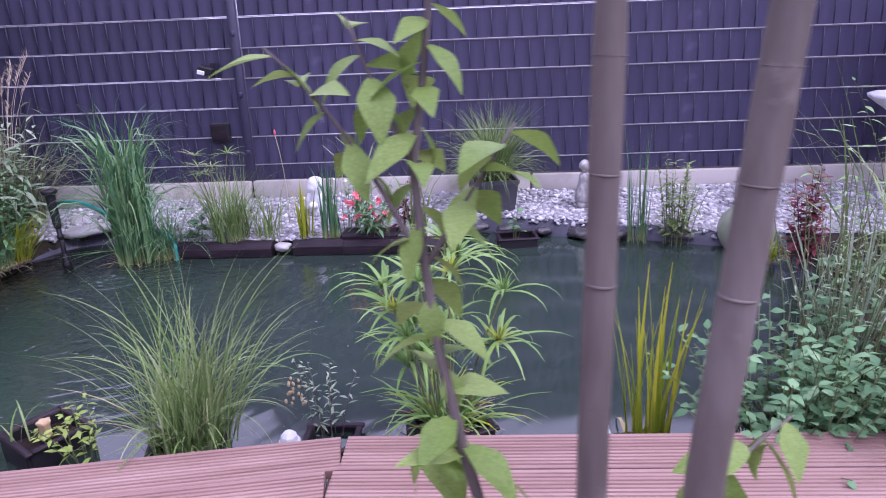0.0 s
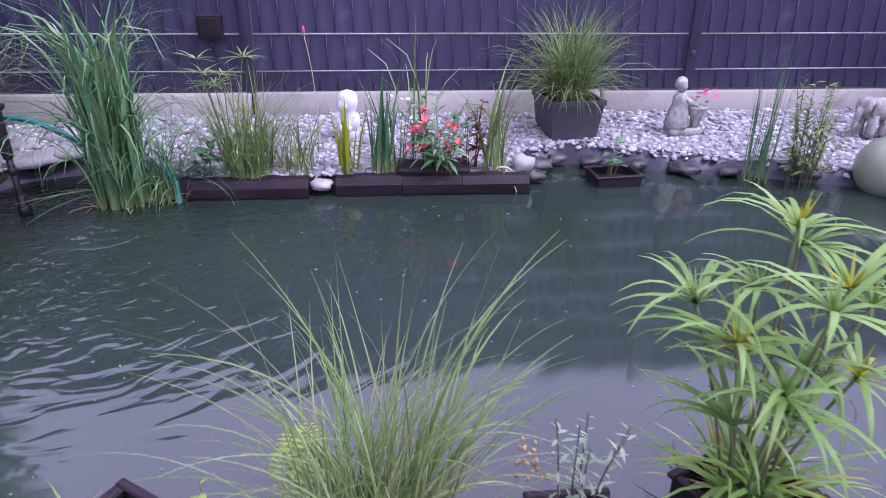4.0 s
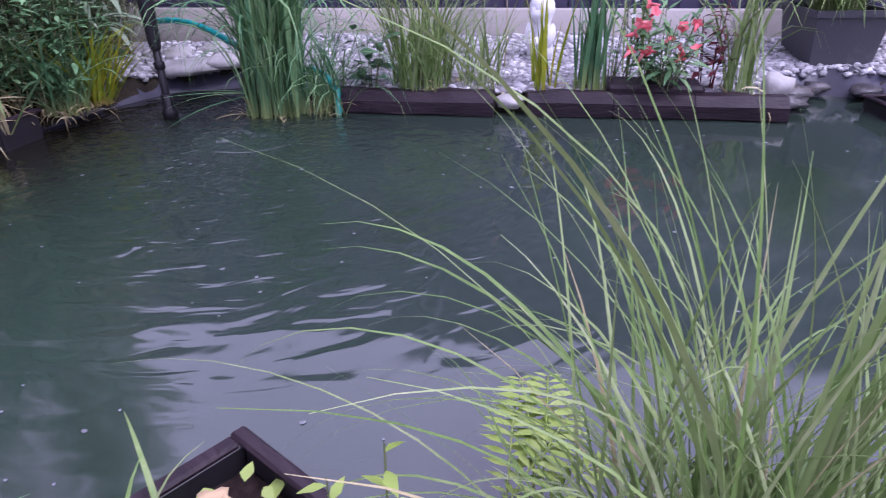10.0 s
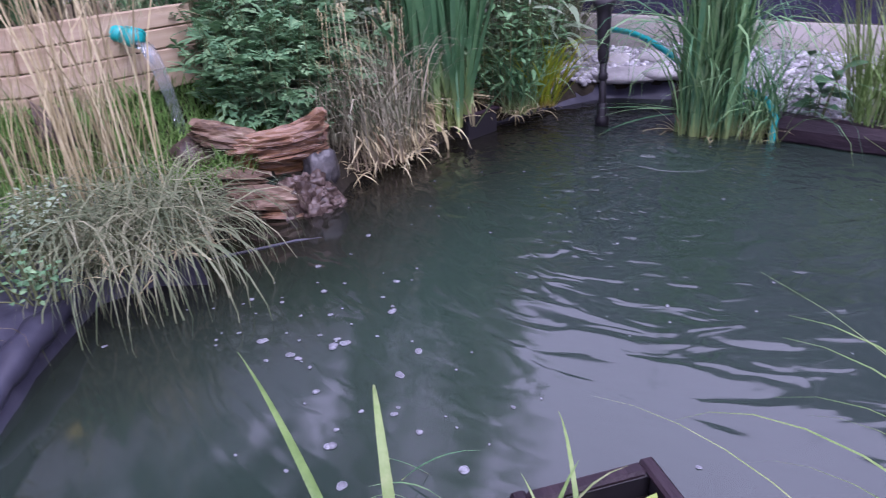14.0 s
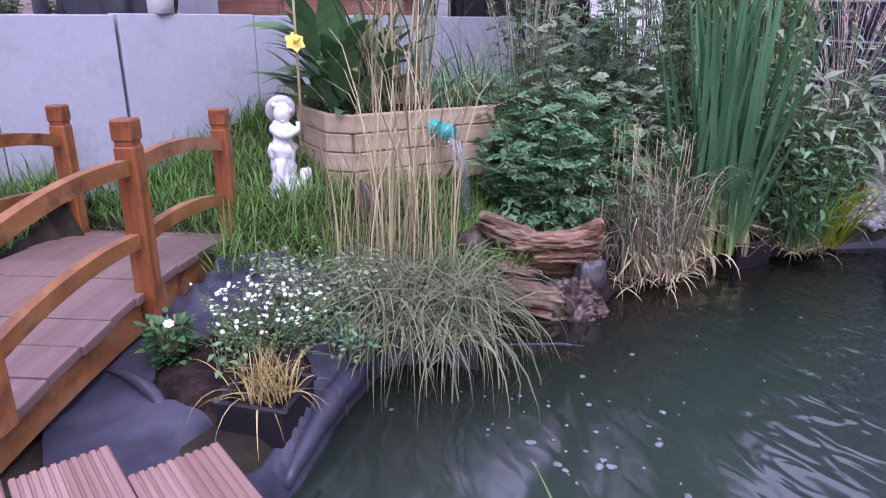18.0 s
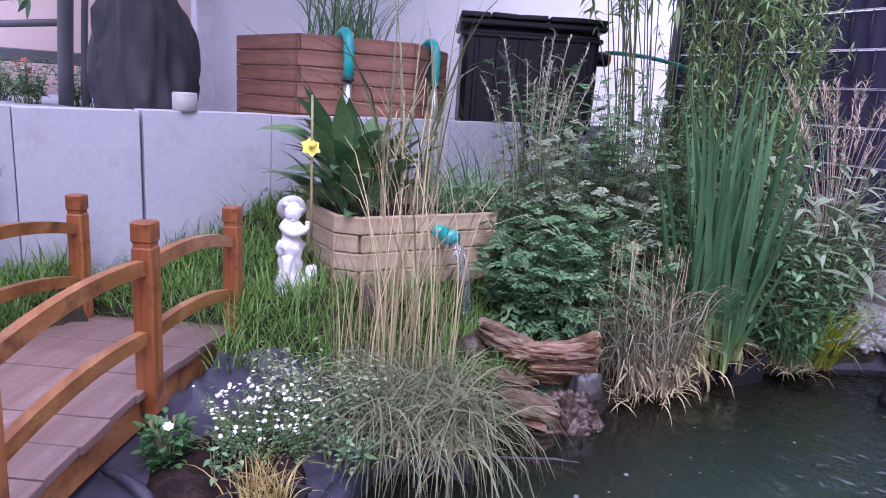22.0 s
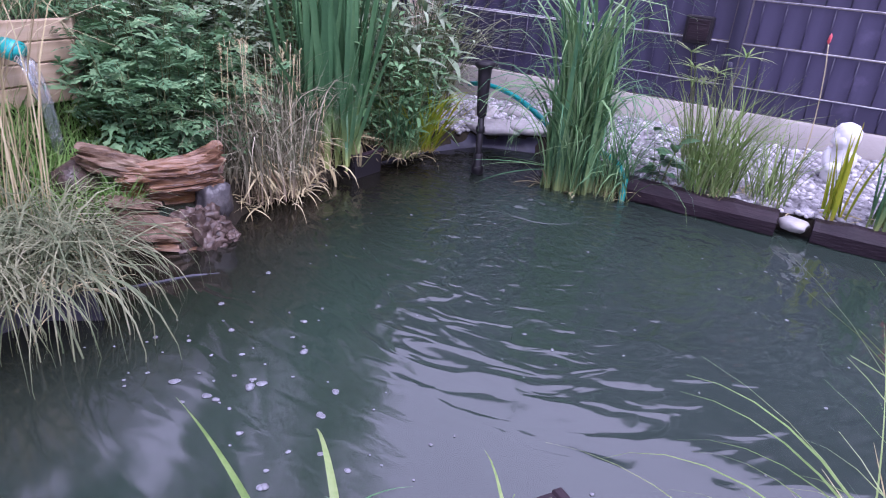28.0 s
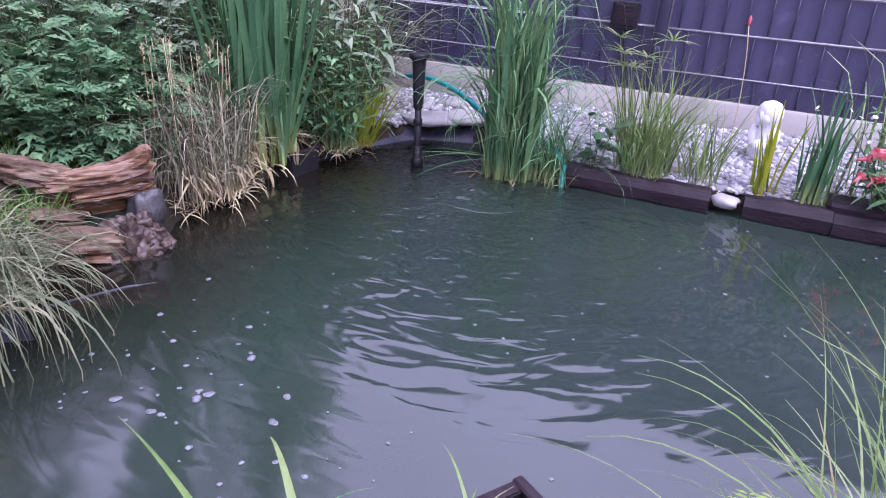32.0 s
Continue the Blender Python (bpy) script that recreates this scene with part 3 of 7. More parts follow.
def part(name, geo, mat, parent, label="", m=None, smooth=True, kind=""):
    me = geo if isinstance(geo, bpy.types.Mesh) else geo.mesh(name, mat, smooth)
    ob = new(name, me)
    ob.parent = parent
    if m is not None:
        ob.matrix_basis = m
    if label:
        ob["label"] = label
    if kind:
        ob["kind"] = kind
    return ob


def single(name, geo, mat, label, category, at=(0, 0, 0), az=0, group="", kind="", smooth=True):
    ob = new(name, geo if isinstance(geo, bpy.types.Mesh) else geo.mesh(name, mat, smooth))
    if any(at):
        at = (*plan(at[0], at[1]), at[2])
    ob.matrix_world = turn(az, 0, at)
    return tagged(ob, label, category, group, kind)


def blades(rng, parent, n, length, width, lean, droop, radius, mat, name="leaf", shapes=9, seg=6, face=None, tip=0.0, kink=1.6, label=""):
    """n leaves of a clump, each an object of its own, on a few shared meshes."""
    lib = []
    for k in range(shapes):
        q = (k + 0.5) / shapes
        g = Geo().blade(1.0, width / length[1] * rng.uniform(0.75, 1.2), lean[0] + (lean[1] - lean[0]) * q, rng.uniform(*droop), seg=seg, twist=rng.uniform(-0.7, 0.7), tip=tip, kink=kink)
        lib.append(g.mesh(name, mat))
    for k in range(n):
        az = rng.uniform(0, 360) if face is None else rng.gauss(face[0], face[1])
        r = radius * math.sqrt(rng.random())
        a = rng.uniform(0, 6.283)
        s = rng.uniform(*length)
        part(name, rng.choice(lib), mat, parent, label if k == 0 else "", turn(az, 0, (r * math.cos(a), r * math.sin(a), 0), s))


def tuft(rng, n, length, width, lean, droop, radius, seg=5, face=None, kink=1.6, squash=1.0, tip=0.0):
    """Many fine leaves joined into one mesh."""
    g = Geo()
    for _ in range(n):
        az = rng.uniform(0, 360) if face is None else rng.gauss(face[0], face[1])
        r = radius * math.sqrt(rng.random())
        a = rng.uniform(0, 6.283)
        g.blade(rng.uniform(*length), width * rng.uniform(0.6, 1.25), rng.uniform(*lean), rng.uniform(*droop), turn(az, 0, (r * math.cos(a), r * math.sin(a) * squash, 0)), seg, rng.uniform(-0.8, 0.8), kink=kink, tip=tip)
    return g


def curve(a, b, sag=(0, 0, 0), n=6):
    a, b, s = Vector(a), Vector(b), Vector(sag)
    return [a.lerp(b, k / n) + s * (4 * (k / n) * (1 - k / n)) for k in range(n + 1)]


def bezier(p0, p1, p2, n=8):
    p0, p1, p2 = Vector(p0), Vector(p1), Vector(p2)
    return [p0 * (1 - t) ** 2 + p1 * 2 * t * (1 - t) + p2 * t * t for t in (k / n for k in range(n + 1))]


def leafy(rng, stems, height, spread, leaf, every, lobes=0.0, bend=(10, 50), start=0.15, radius=0.05, tilt=(-10, 40), whorl=1, thick=0.0025, arch=0.3, pts=6):
    """Stems that lean out from one foot and the leaves along them: two meshes."""
    gs, gl = Geo(), Geo()
    for _ in range(stems):
        az = rng.uniform(0, 6.283)
        h = rng.uniform(*height)
        out = rng.uniform(0, spread)
        r0 = radius * math.sqrt(rng.random())
        b = Vector((r0 * math.cos(az), r0 * math.sin(az), 0))
        top = b + Vector((out * math.cos(az), out * math.sin(az), h))
        mid = b + Vector((out * arch * math.cos(az), out * arch * math.sin(az), h * 0.6))
        line = bezier(b, mid, top, pts)
        gs.tube(line, [thick * (1 - 0.6 * k / pts) for k in range(pts + 1)], 4, caps=False)
        n = max(2, int(h / every))
        turn_by = rng.uniform(0, 360)
        for k in range(n):
            s = start + (1 - start) * (k + 0.5) / n
            u = s * pts
            i = min(int(u), pts - 1)
            p = line[i].lerp(line[i + 1], u - i)
            turn_by += 137 if whorl == 1 else 90
            size = rng.uniform(*leaf[0]) * (1.1 - 0.45 * s)
            for wv in range(whorl):
                if lobes == 1:
                    gl.cut_leaf(size, turn(turn_by + 360 * wv / whorl + rng.uniform(-15, 15), -rng.uniform(*tilt), p, 1, rng.uniform(-25, 25)), rng.uniform(*bend), rng)
                    continue
                gl.leaf(size, size * leaf[1], turn(turn_by + 360 * wv / whorl + rng.uniform(-15, 15), -rng.uniform(*tilt), p, 1, rng.uniform(-25, 25)), rng.uniform(*bend), 0.15, 5 if not lobes else 7, 0.42, lobes)
    return gs, gl


def flower(g, at, r, petals=5, m=None, cup=20):
    for k in range(petals):
        g.leaf(r, r * 0.8, (m or Matrix()) @ turn(360 / petals * k, -cup, at), 15, 0.1, 3, 0.62)

# ---------------------------------------------------------------- ground, water, pond edge
POND = [(-0.66, -3.40), (-0.72, -3.33), (-0.84, -3.20), (-1.03, -2.99), (-1.00, -2.86), (-0.87, -2.76), (-0.84, -2.56), (-0.92, -2.33), (-1.10, -2.14), (-1.13, -1.90), (-1.09, -1.42),
        (-1.02, -1.05), (-0.92, -0.77), (-0.68, -0.66), (-0.34, -0.84), (-0.16, -0.99), (0.40, -0.98), (1.36, -0.97), (1.44, -0.74), (1.66, -0.60), (2.05, -0.76),
        (2.35, -0.95), (2.72, -1.08), (3.10, -1.22), (3.10, -1.75), (2.80, -2.30), (2.45, -2.75), (2.20, -3.05), (2.15, -3.60), (0.60, -3.62), (-0.52, -3.58)]
POND = [plan(x, y) if y > -3.3 else (x, y) for x, y in POND]
WALL_A, WALL_D = Vector((-2.20, -3.75)), Vector((-0.2696, 0.9630))
WALL_N = Vector((-WALL_D.y, WALL_D.x))


def edge_distance(x, y):
    """Metres from the pond's edge, positive outside."""
    best, inside = 1e9, False
    n = len(POND)
    for k in range(n):
        ax, ay = POND[k]
        bx, by = POND[(k + 1) % n]
        dx, dy = bx - ax, by - ay
        t = max(0.0, min(1.0, ((x - ax) * dx + (y - ay) * dy) / (dx * dx + dy * dy)))
        best = min(best, math.hypot(x - ax - t * dx, y - ay - t * dy))
        if (ay > y) != (by > y) and x < ax + (y - ay) / (by - ay) * dx:
            inside = not inside
    return -best if inside else best


def behind_wall(x, y):
    return (Vector((x, y)) - WALL_A).dot(WALL_N) > 0.05


BU, BV, B0, BW = Vector((-0.8387, 0.5446)), Vector((-0.5446, -0.8387)), Vector((-1.335, -3.525)), 0.48


def shore_rise(d):
    t = max(0.0, min(1.0, (d - 0.36) / 0.34))
    return t * t * (3 - 2 * t)


def land(x, y):
    """Height of the land outside the pond: a lawn that climbs to the wall."""
    if y > -1.0 and x > -1.0:
        return 0.05 + 0.09 * min(1, (y + 1.0) / 0.95)
    if x > -0.4:
        return 0.08 if y > -3.4 else 0.03
    w = Vector((x, y)) - WALL_A
    dw, along = -w.dot(WALL_N), w.dot(WALL_D)
    rise = min(0.50, max(0.26, 0.31 + 0.19 * along))
    h = 0.09 + (rise - 0.09) * max(0.0, 1 - max(0.0, dw) / 1.25) ** 0.8 * shore_rise(edge_distance(x, y))
    q = Vector((x, y)) - B0
    u, v = q.dot(BU), q.dot(BV)
    if -0.8 < u < 0.63 and -0.06 < v < BW + 0.02:
        h = min(h, 0.09 + 0.08 * max(0.0, u))
    elif 0.63 <= u < 1.1:
        h = min(h, 0.185 + 0.42 * (u - 0.63) + 0.5 * max(0.0, -0.05 - v, v - BW - 0.05))
    return h


def ground_z(x, y):
    d = edge_distance(x, y)
    if behind_wall(x, y) and x < -1.3:
        return 0.45
    if d < 0:
        return max(-0.7, d * 1.6 - 0.05)
    if -1.22 < x < -0.70 and -2.84 < y < -2.24:
        return -0.06
    return -0.05 + (land(x, y) + 0.05) * min(1.0, d / 0.06) + 0.012 * noise.noise(Vector((x * 5, y * 5, 0)))


def sheet(x0, x1, y0, y1, step, height):
    nx, ny = int(round((x1 - x0) / step)), int(round((y1 - y0) / step))
    g = Geo()
    for j in range(ny + 1):
        for i in range(nx + 1):
            x, y = x0 + (x1 - x0) * i / nx, y0 + (y1 - y0) * j / ny
            g.v.append((x, y, height(x, y)))
    for j in range(ny):
        for i in range(nx):
            a = j * (nx + 1) + i
            g.f.append((a, a + 1, a + nx + 2, a + nx + 1))
    return g


gg = sheet(-4.5, 5.5, -6.0, 1.0, 0.06, ground_z)
k0 = len(gg.v)
ring = [(-4.5, -6.0), (5.5, -6.0), (5.5, 1.0), (-4.5, 1.0)]
for s in (1.0, 60.0):
    for x, y in ring:
        gg.v.append(((x - 0.5) * s + 0.5, (y + 2.5) * s - 2.5, -0.1))
for k in range(4):
    gg.f.append((k0 + k, k0 + (k + 1) % 4, k0 + 4 + (k + 1) % 4, k0 + 4 + k))
single("ground", gg, earth, "dark garden earth falling away under the pond", "ground", kind="structure")

wg = Geo()
wx0, wx1, wy0, wy1 = -1.25, 3.4, -3.95, -0.45
wg.v = [(wx0, wy0, 0), (wx1, wy0, 0), (wx1, wy1, 0), (wx0, wy1, 0)]
wg.f = [(0, 1, 2, 3)]
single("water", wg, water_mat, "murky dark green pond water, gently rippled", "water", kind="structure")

# rubber liner: a folded skirt round the left and far bank
def liner_strip(points, inner, outer, lift, name, label):
    g = Geo()
    cols = 7
    pts = []
    for k in range(len(points) - 1):
        a, b = Vector(points[k]), Vector(points[k + 1])
        n = max(2, int((b - a).length / 0.035))
        pts += [a.lerp(b, i / n) for i in range(n)]
    pts.append(Vector(points[-1]))
    for i, p in enumerate(pts):
        d = (pts[min(i + 1, len(pts) - 1)] - pts[max(i - 1, 0)]).normalized()
        out = Vector((-d.y, d.x))
        for c in range(cols):
            s = c / (cols - 1)
            q = p + out * (-inner + (inner + outer) * s)
            f = noise.noise(Vector((q.x * 9, q.y * 9, 1.3))) * 0.020 + abs(noise.noise(Vector((q.x * 3.1, q.y * 3.1, 7)))) * 0.03
            z = -0.10 + 0.135 * min(1, s * 2.0) + lift * s + f * (0.2 + 0.6 * s)
            g.v.append((q.x, q.y, z))
    for i in range(len(pts) - 1):
        for c in range(cols - 1):
            a = i * cols + c
            g.f.append((a, a + 1, a + cols + 1, a + cols))
    ob = single(name, g, liner, label, "pond liner", kind="structure")
    sol = ob.modifiers.new("thick", "SOLIDIFY")
    sol.thickness = 0.004
    return ob


liner_strip([plan(x, y) for x, y in [(-1.22, -2.34), (-1.16, -2.14), (-1.13, -1.90), (-1.09, -1.42), (-1.02, -1.05), (-0.91, -0.78), (-0.66, -0.67), (-0.34, -0.86)]], 0.06, 0.20, 0.03, "pond_liner_far", "grey-black rubber pond liner folded along the bank")


lip_line = bezier((-1.17, -2.93, 0.004), (-1.03, -2.68, 0.001), (-0.949, -2.501, 0.001), 16)[:-1] + bezier((-0.949, -2.501, 0.001), (-0.90, -2.43, -0.004), (-0.84, -2.37, -0.012), 8)
single("pond_liner_lip", Geo().tube(lip_line, [0.0035 + 0.002 * noise.noise(Vector((k * 0.7, 2, 1))) for k in range(len(lip_line))], 8), liner, "edge of the rubber liner just breaking the water", "pond liner", kind="structure")


def smooth_step(t):
    t = max(0.0, min(1.0, t))
    return t * t * (3 - 2 * t)


def liner_z(x, y):
    """The rubber sheet: a lip over the water, a hollow for the bed, then up the slope."""
    d = edge_distance(x, y)
    if d < -0.06:
        return -0.30
    z = -0.12 + 0.225 * smooth_step((d + 0.045) / 0.085) - 0.035 * smooth_step((d - 0.10) / 0.07)
    z = max(z, ground_z(x, y) + 0.014) if d > 0.1 else z
    z -= 0.09 * math.exp(-((x + 0.785) ** 2 + (y + 3.435) ** 2) / 0.0055)
    along = x * 0.62 + y * 0.78
    fold = max(0.0, noise.noise(Vector(((x * 0.78 - y * 0.62) * 9, along * 2.2, 3.7)))) ** 1.3 * 0.050
    return z + fold * (0.4 + smooth_step((d - 0.05) / 0.1) * 0.6) + 0.007 * noise.noise(Vector((x * 19, y * 19, 5)))


lg = sheet(-1.56, -0.52, -3.76, -2.78, 0.022, liner_z)
single("pond_liner_bank", lg, liner, "rumpled grey-black rubber pond liner spread over the bank under the bridge", "pond liner", kind="structure")
bg_strip = sheet(1.40, 3.3, -1.30, -0.55, 0.04, lambda x, y: (ground_z(x, y) + 0.012) if edge_distance(x, y) > -0.12 and edge_distance(x, y) < 0.10 else -0.45)
single("pond_liner_stones", bg_strip, liner, "dark rubber pond liner showing at the stony edge", "pond liner", kind="structure")

# ---------------------------------------------------------------- fence
fence = thing("privacy_fence", "anthracite wire-mesh fence woven with plastic privacy strips", "fence")
POSTS = [-3.00, -2.51, 0.0, 2.51, 5.02]
ROD0, ROWS = 0.365, 7
post_mesh = Geo().box((0.06, 0.05, 1.95), None, 0.004, (0, 0, 0.86)).box((0.066, 0.056, 0.02), None, 0.004, (0, 0, 1.845)).mesh("fence_post", fence_post)
clip_mesh = Geo().box((0.03, 0.012, 0.035), None, 0.003).mesh("clip", fence_post)
for x in POSTS:
    p = part("fence_post", post_mesh, fence_post, fence, "", turn(0, 0, (x, -0.012, 0)))
    for z in (0.46, 0.86, 1.26, 1.66):
        part("clip", clip_mesh, fence_post, p, "", turn(0, 0, (0, -0.03, z)))


def strip_mesh(phase, low=False):
    """A plastic strip woven before and behind the upright wires."""
    g = Geo()
    h = 0.11 if low else 0.189
    n = 100
    for i in range(n + 1):
        x = 0.035 + 2.44 * i / n
        y = 0.0045 * math.cos(math.pi * (x / 0.05 + phase)) + 0.002 * noise.noise(Vector((x * 2, phase * 5, 0)))
        s = 0.004 * noise.noise(Vector((x * 1.2, 3 + phase * 4, 0)))
        g.v += [(x, y - 0.002, s), (x, y, h / 2), (x, y - 0.001, h + s * 0.7)]
    for i in range(n):
        for c in range(2):
            a = i * 3 + c
            g.f.append((a, a + 3, a + 4, a + 1))
    return g.mesh("privacy_strip", fence_strip)


strips = [strip_mesh(k % 2 + 0.02 * k) for k in range(4)]
low_strip = strip_mesh(0, True)
rod_mesh = Geo().tube(curve((0.03, -0.011, 0), (2.48, -0.011, 0), (0, 0, 0.003), 10), 0.0034, 5).mesh("horizontal_rod", fence_rod)
wire_low, wire_up = Geo(), Geo()
for k in range(24):
    for r in range(ROWS + 1):
        z0 = 0.26 if r == 0 else ROD0 + 0.2 * (r - 1)
        z1 = ROD0 if r == 0 else z0 + 0.2
        x = 0.08 + 0.1 * k + (0.05 if r % 2 else 0)
        wire_low.box((0.0052, 0.005, z1 - z0), None, 0, (x, -0.007, (z0 + z1) / 2))
wire_mesh = wire_low.mesh("wire_mesh", fence_post)
for n_, x in enumerate(POSTS[:-1]):
    cutdown = Matrix.Diagonal((0.195 if n_ == 0 else 1.0, 1, 1, 1))
    part("privacy_strip", low_strip, fence_strip, fence, "", turn(0, 0, (x, 0, 0.255)) @ cutdown)
    for r in range(ROWS):
        part("privacy_strip", strips[(r + n_ * 2) % 4], fence_strip, fence, "", turn(0, 0, (x, 0, ROD0 + 0.2 * r + 0.006)) @ cutdown)
    for r in range(ROWS + 1):
        part("horizontal_rod", rod_mesh, fence_rod, fence, "horizontal rod, pale for the sky light in the strip gaps" if r == 0 else "", turn(0, 0, (x, 0, ROD0 + 0.2 * r)) @ cutdown)
    part("wire_mesh", wire_mesh, fence_post, fence, "", turn(0, 0, (x, 0, 0)) @ cutdown, kind="stuff")

plinth = thing("concrete_plinth", "weathered grey-beige concrete boards under the fence", "plinth", kind="structure")
board = Geo().box((1.96, 0.05, 0.30), None, 0.006).mesh("plinth_board", plinth_mat)
for k, x in enumerate([-3.96, -1.98, 0.0, 1.98, 3.96]):
    part("plinth_board", board, plinth_mat, plinth, "", turn(0, 0, (x + 1.0, -0.055 + 0.004 * (k % 2), 0.10 + 0.004 * (k % 3))))

# side fence that closes the far right corner
side = thing("side_fence", "anthracite fence turning the corner of the garden", "fence")
for k in range(2):
    for r in range(ROWS):
        part("privacy_strip", strips[(r + k) % 4], fence_strip, side, "", turn(-90, 0, (5.02, -2.51 * k, ROD0 + 0.2 * r + 0.006)))
    part("fence_post", post_mesh, fence_post, side, "", turn(0, 0, (5.02, -2.51 * (k + 1), 0)))

# ---------------------------------------------------------------- gravel
def pebbles(n, region, size, seed, zoff=0.0):
    r = random.Random(seed)
    base = []
    for k in range(5):
        bm = bmesh.new()
        bmesh.ops.create_icosphere(bm, subdivisions=1, radius=1)
        base.append(([(v.co * (1 + 0.35 * noise.noise(v.co * 1.5 + Vector((k * 3, 1, 2))))).copy() for v in bm.verts], [[v.index for v in f.verts] for f in bm.faces]))
        bm.free()
    g = Geo()
    while n > 0:
        p = region(r)
        if p is None:
            continue
        n -= 1
        s = r.uniform(*size)
        vs, fs = r.choice(base)
        g.add(vs, fs, Matrix.Translation((p[0], p[1], ground_z(p[0], p[1]) + zoff + s * r.uniform(0.1, 0.6))) @ Euler((r.uniform(-0.5, 0.5), r.uniform(-0.5, 0.5), r.uniform(0, 6.3))).to_matrix().to_4x4() @ Matrix.Diagonal((s * r.uniform(0.8, 1.5), s, s * 0.62, 1)))
    return g


def far_bed(r):
    x, y = r.uniform(-1.3, 4.6), r.uniform(-1.05, -0.09)
    d = edge_distance(x, y)
    return (x, y) if d > 0.05 and (x > 1.42 or y > -0.92 or x < -0.2) else None


single("gravel", pebbles(9000, far_bed, (0.009, 0.019), 3), pebble, "bed of white and grey decorative pebbles", "gravel", kind="stuff")
bed = sheet(-1.5, 4.8, -1.06, -0.085, 0.05, lambda x, y: ground_z(x, y) + 0.006 if edge_distance(x, y) > 0.05 else -0.3)
single("gravel_base", bed, pebble, "fine pale gravel between the pebbles", "gravel", kind="structure")

# ---------------------------------------------------------------- retaining wall and terrace
wall = thing("retaining_wall", "smooth pale grey concrete retaining wall of upright slabs", "wall", kind="structure")
OPEN_JOINT = 0.346
cuts = [-0.98, -0.52, -0.059, 0.346, 0.875, 1.40, 1.93, 2.46, 2.99, 3.52]
for k in range(len(cuts) - 1):
    start = cuts[k] + (0.006 if cuts[k] == OPEN_JOINT else 0.0015)
    end = cuts[k + 1] - (0.006 if cuts[k + 1] == OPEN_JOINT else 0.0015)
    length = end - start
    c = WALL_A + WALL_D * ((start + end) / 2) - WALL_N * -0.05
    ob = part("wall_slab", Geo().box((length, 0.09, 0.80), None, 0.003), concrete, wall, "", turn(math.degrees(math.atan2(WALL_D.y, WALL_D.x)), 0, (c.x, c.y, 0.464 + (0.004 if k % 2 else 0))), smooth=False)
terrace = Geo()
tA, tB = WALL_A - WALL_D * 1.0 + WALL_N * 0.1, WALL_A + WALL_D * 3.5 + WALL_N * 0.1
tC, tD = tB + WALL_N * 5, tA + WALL_N * 5
terrace.v = [(p.x, p.y, 0.770) for p in (tA, tB, tC, tD)]
terrace.f = [(0, 1, 2, 3)]
single("terrace", terrace, concrete, "grey paved terrace behind the wall", "terrace", kind="structure")

# ---------------------------------------------------------------- far bank
def timber(x0, x1, y, seed):
    g = Geo()
    n = 14
    for k in range(n + 1):
        x = x0 + (x1 - x0) * k / n
        for s in range(8):
            t = 2 * math.pi * (s + 0.5) / 8
            q = Vector((x, math.cos(t) * 0.062, math.sin(t) * 0.058))
            w = 1 + 0.16 * noise.noise(q * 9 + Vector((seed, 0, 0)))
            g.v.append((x, y + q.y * w, 0.028 + q.z * w))
    for k in range(n):
        for s in range(8):
            g.f.append((k * 8 + s, k * 8 + (s + 1) % 8, k * 8 + 8 + (s + 1) % 8, k * 8 + 8 + s))
    g.f += [tuple(range(8))[::-1], tuple(range(n * 8, n * 8 + 8))]
    return g


for k, (a, b, y) in enumerate([(-0.18, 0.395, -0.955), (0.515, 0.815, -0.935), (0.817, 1.09, -0.94), (1.092, 1.40, -0.945)]):
    single("edge_timber", timber(a, b, y, k * 3.1), log_wood, "dark wet squared timber edging the pond", "timber", group="timbers along the far bank", smooth=False)

sg = Geo().ball((0.055, 0.045, 0.026), sub=2, rough=0.5, seed=2)
single("pale_stone", sg, slab, "pale flat stone wedged between two timbers", "stone", (0.415, -0.985, 0.045))
for k, (x, y, s) in enumerate([(1.47, -0.70, 0.06), (1.60, -0.60, 0.05), (1.78, -0.62, 0.055), (1.98, -0.68, 0.05), (2.15, -0.80, 0.06), (1.41, -0.86, 0.055), (2.6, -1.02, 0.055), (2.3, -0.9, 0.045)]):
    single("edge_stone", Geo().ball((s * 1.5, s, s * 0.45), sub=2, rough=0.6, seed=k), wet_rock, "dark flat stone at the water's edge", "stone", (x, y, 0.035), 30 * k, "stones at the edge")
single("edge_stone", Geo().ball((0.055, 0.05, 0.05), sub=2, rough=0.5, seed=9), slab, "rounded pale stone beside the end timber", "stone", (1.36, -0.88, 0.09), 0, "stones at the edge")

# stepping stones in the corner
for k, (x, y, s, z) in enumerate([(-0.98, -0.62, 0.10, 0.065), (-0.82, -0.55, 0.10, 0.08), (-0.90, -0.36, 0.11, 0.11), (-1.06, -0.45, 0.09, 0.10), (-0.62, -0.50, 0.08, 0.09), (-0.75, -0.30, 0.10, 0.12), (-0.88, -0.66, 0.12, 0.085), (-0.74, -0.58, 0.11, 0.10), (-0.56, -0.64, 0.06, 0.07)]):
    single("stepping_stone", Geo().ball((s * 1.2, s * 0.85, 0.035), sub=2, rough=0.35, seed=k + 20), slab, "pale weathered natural stone in the gravel corner", "stone", (x, y, z), 35 * k, "stones in the corner")

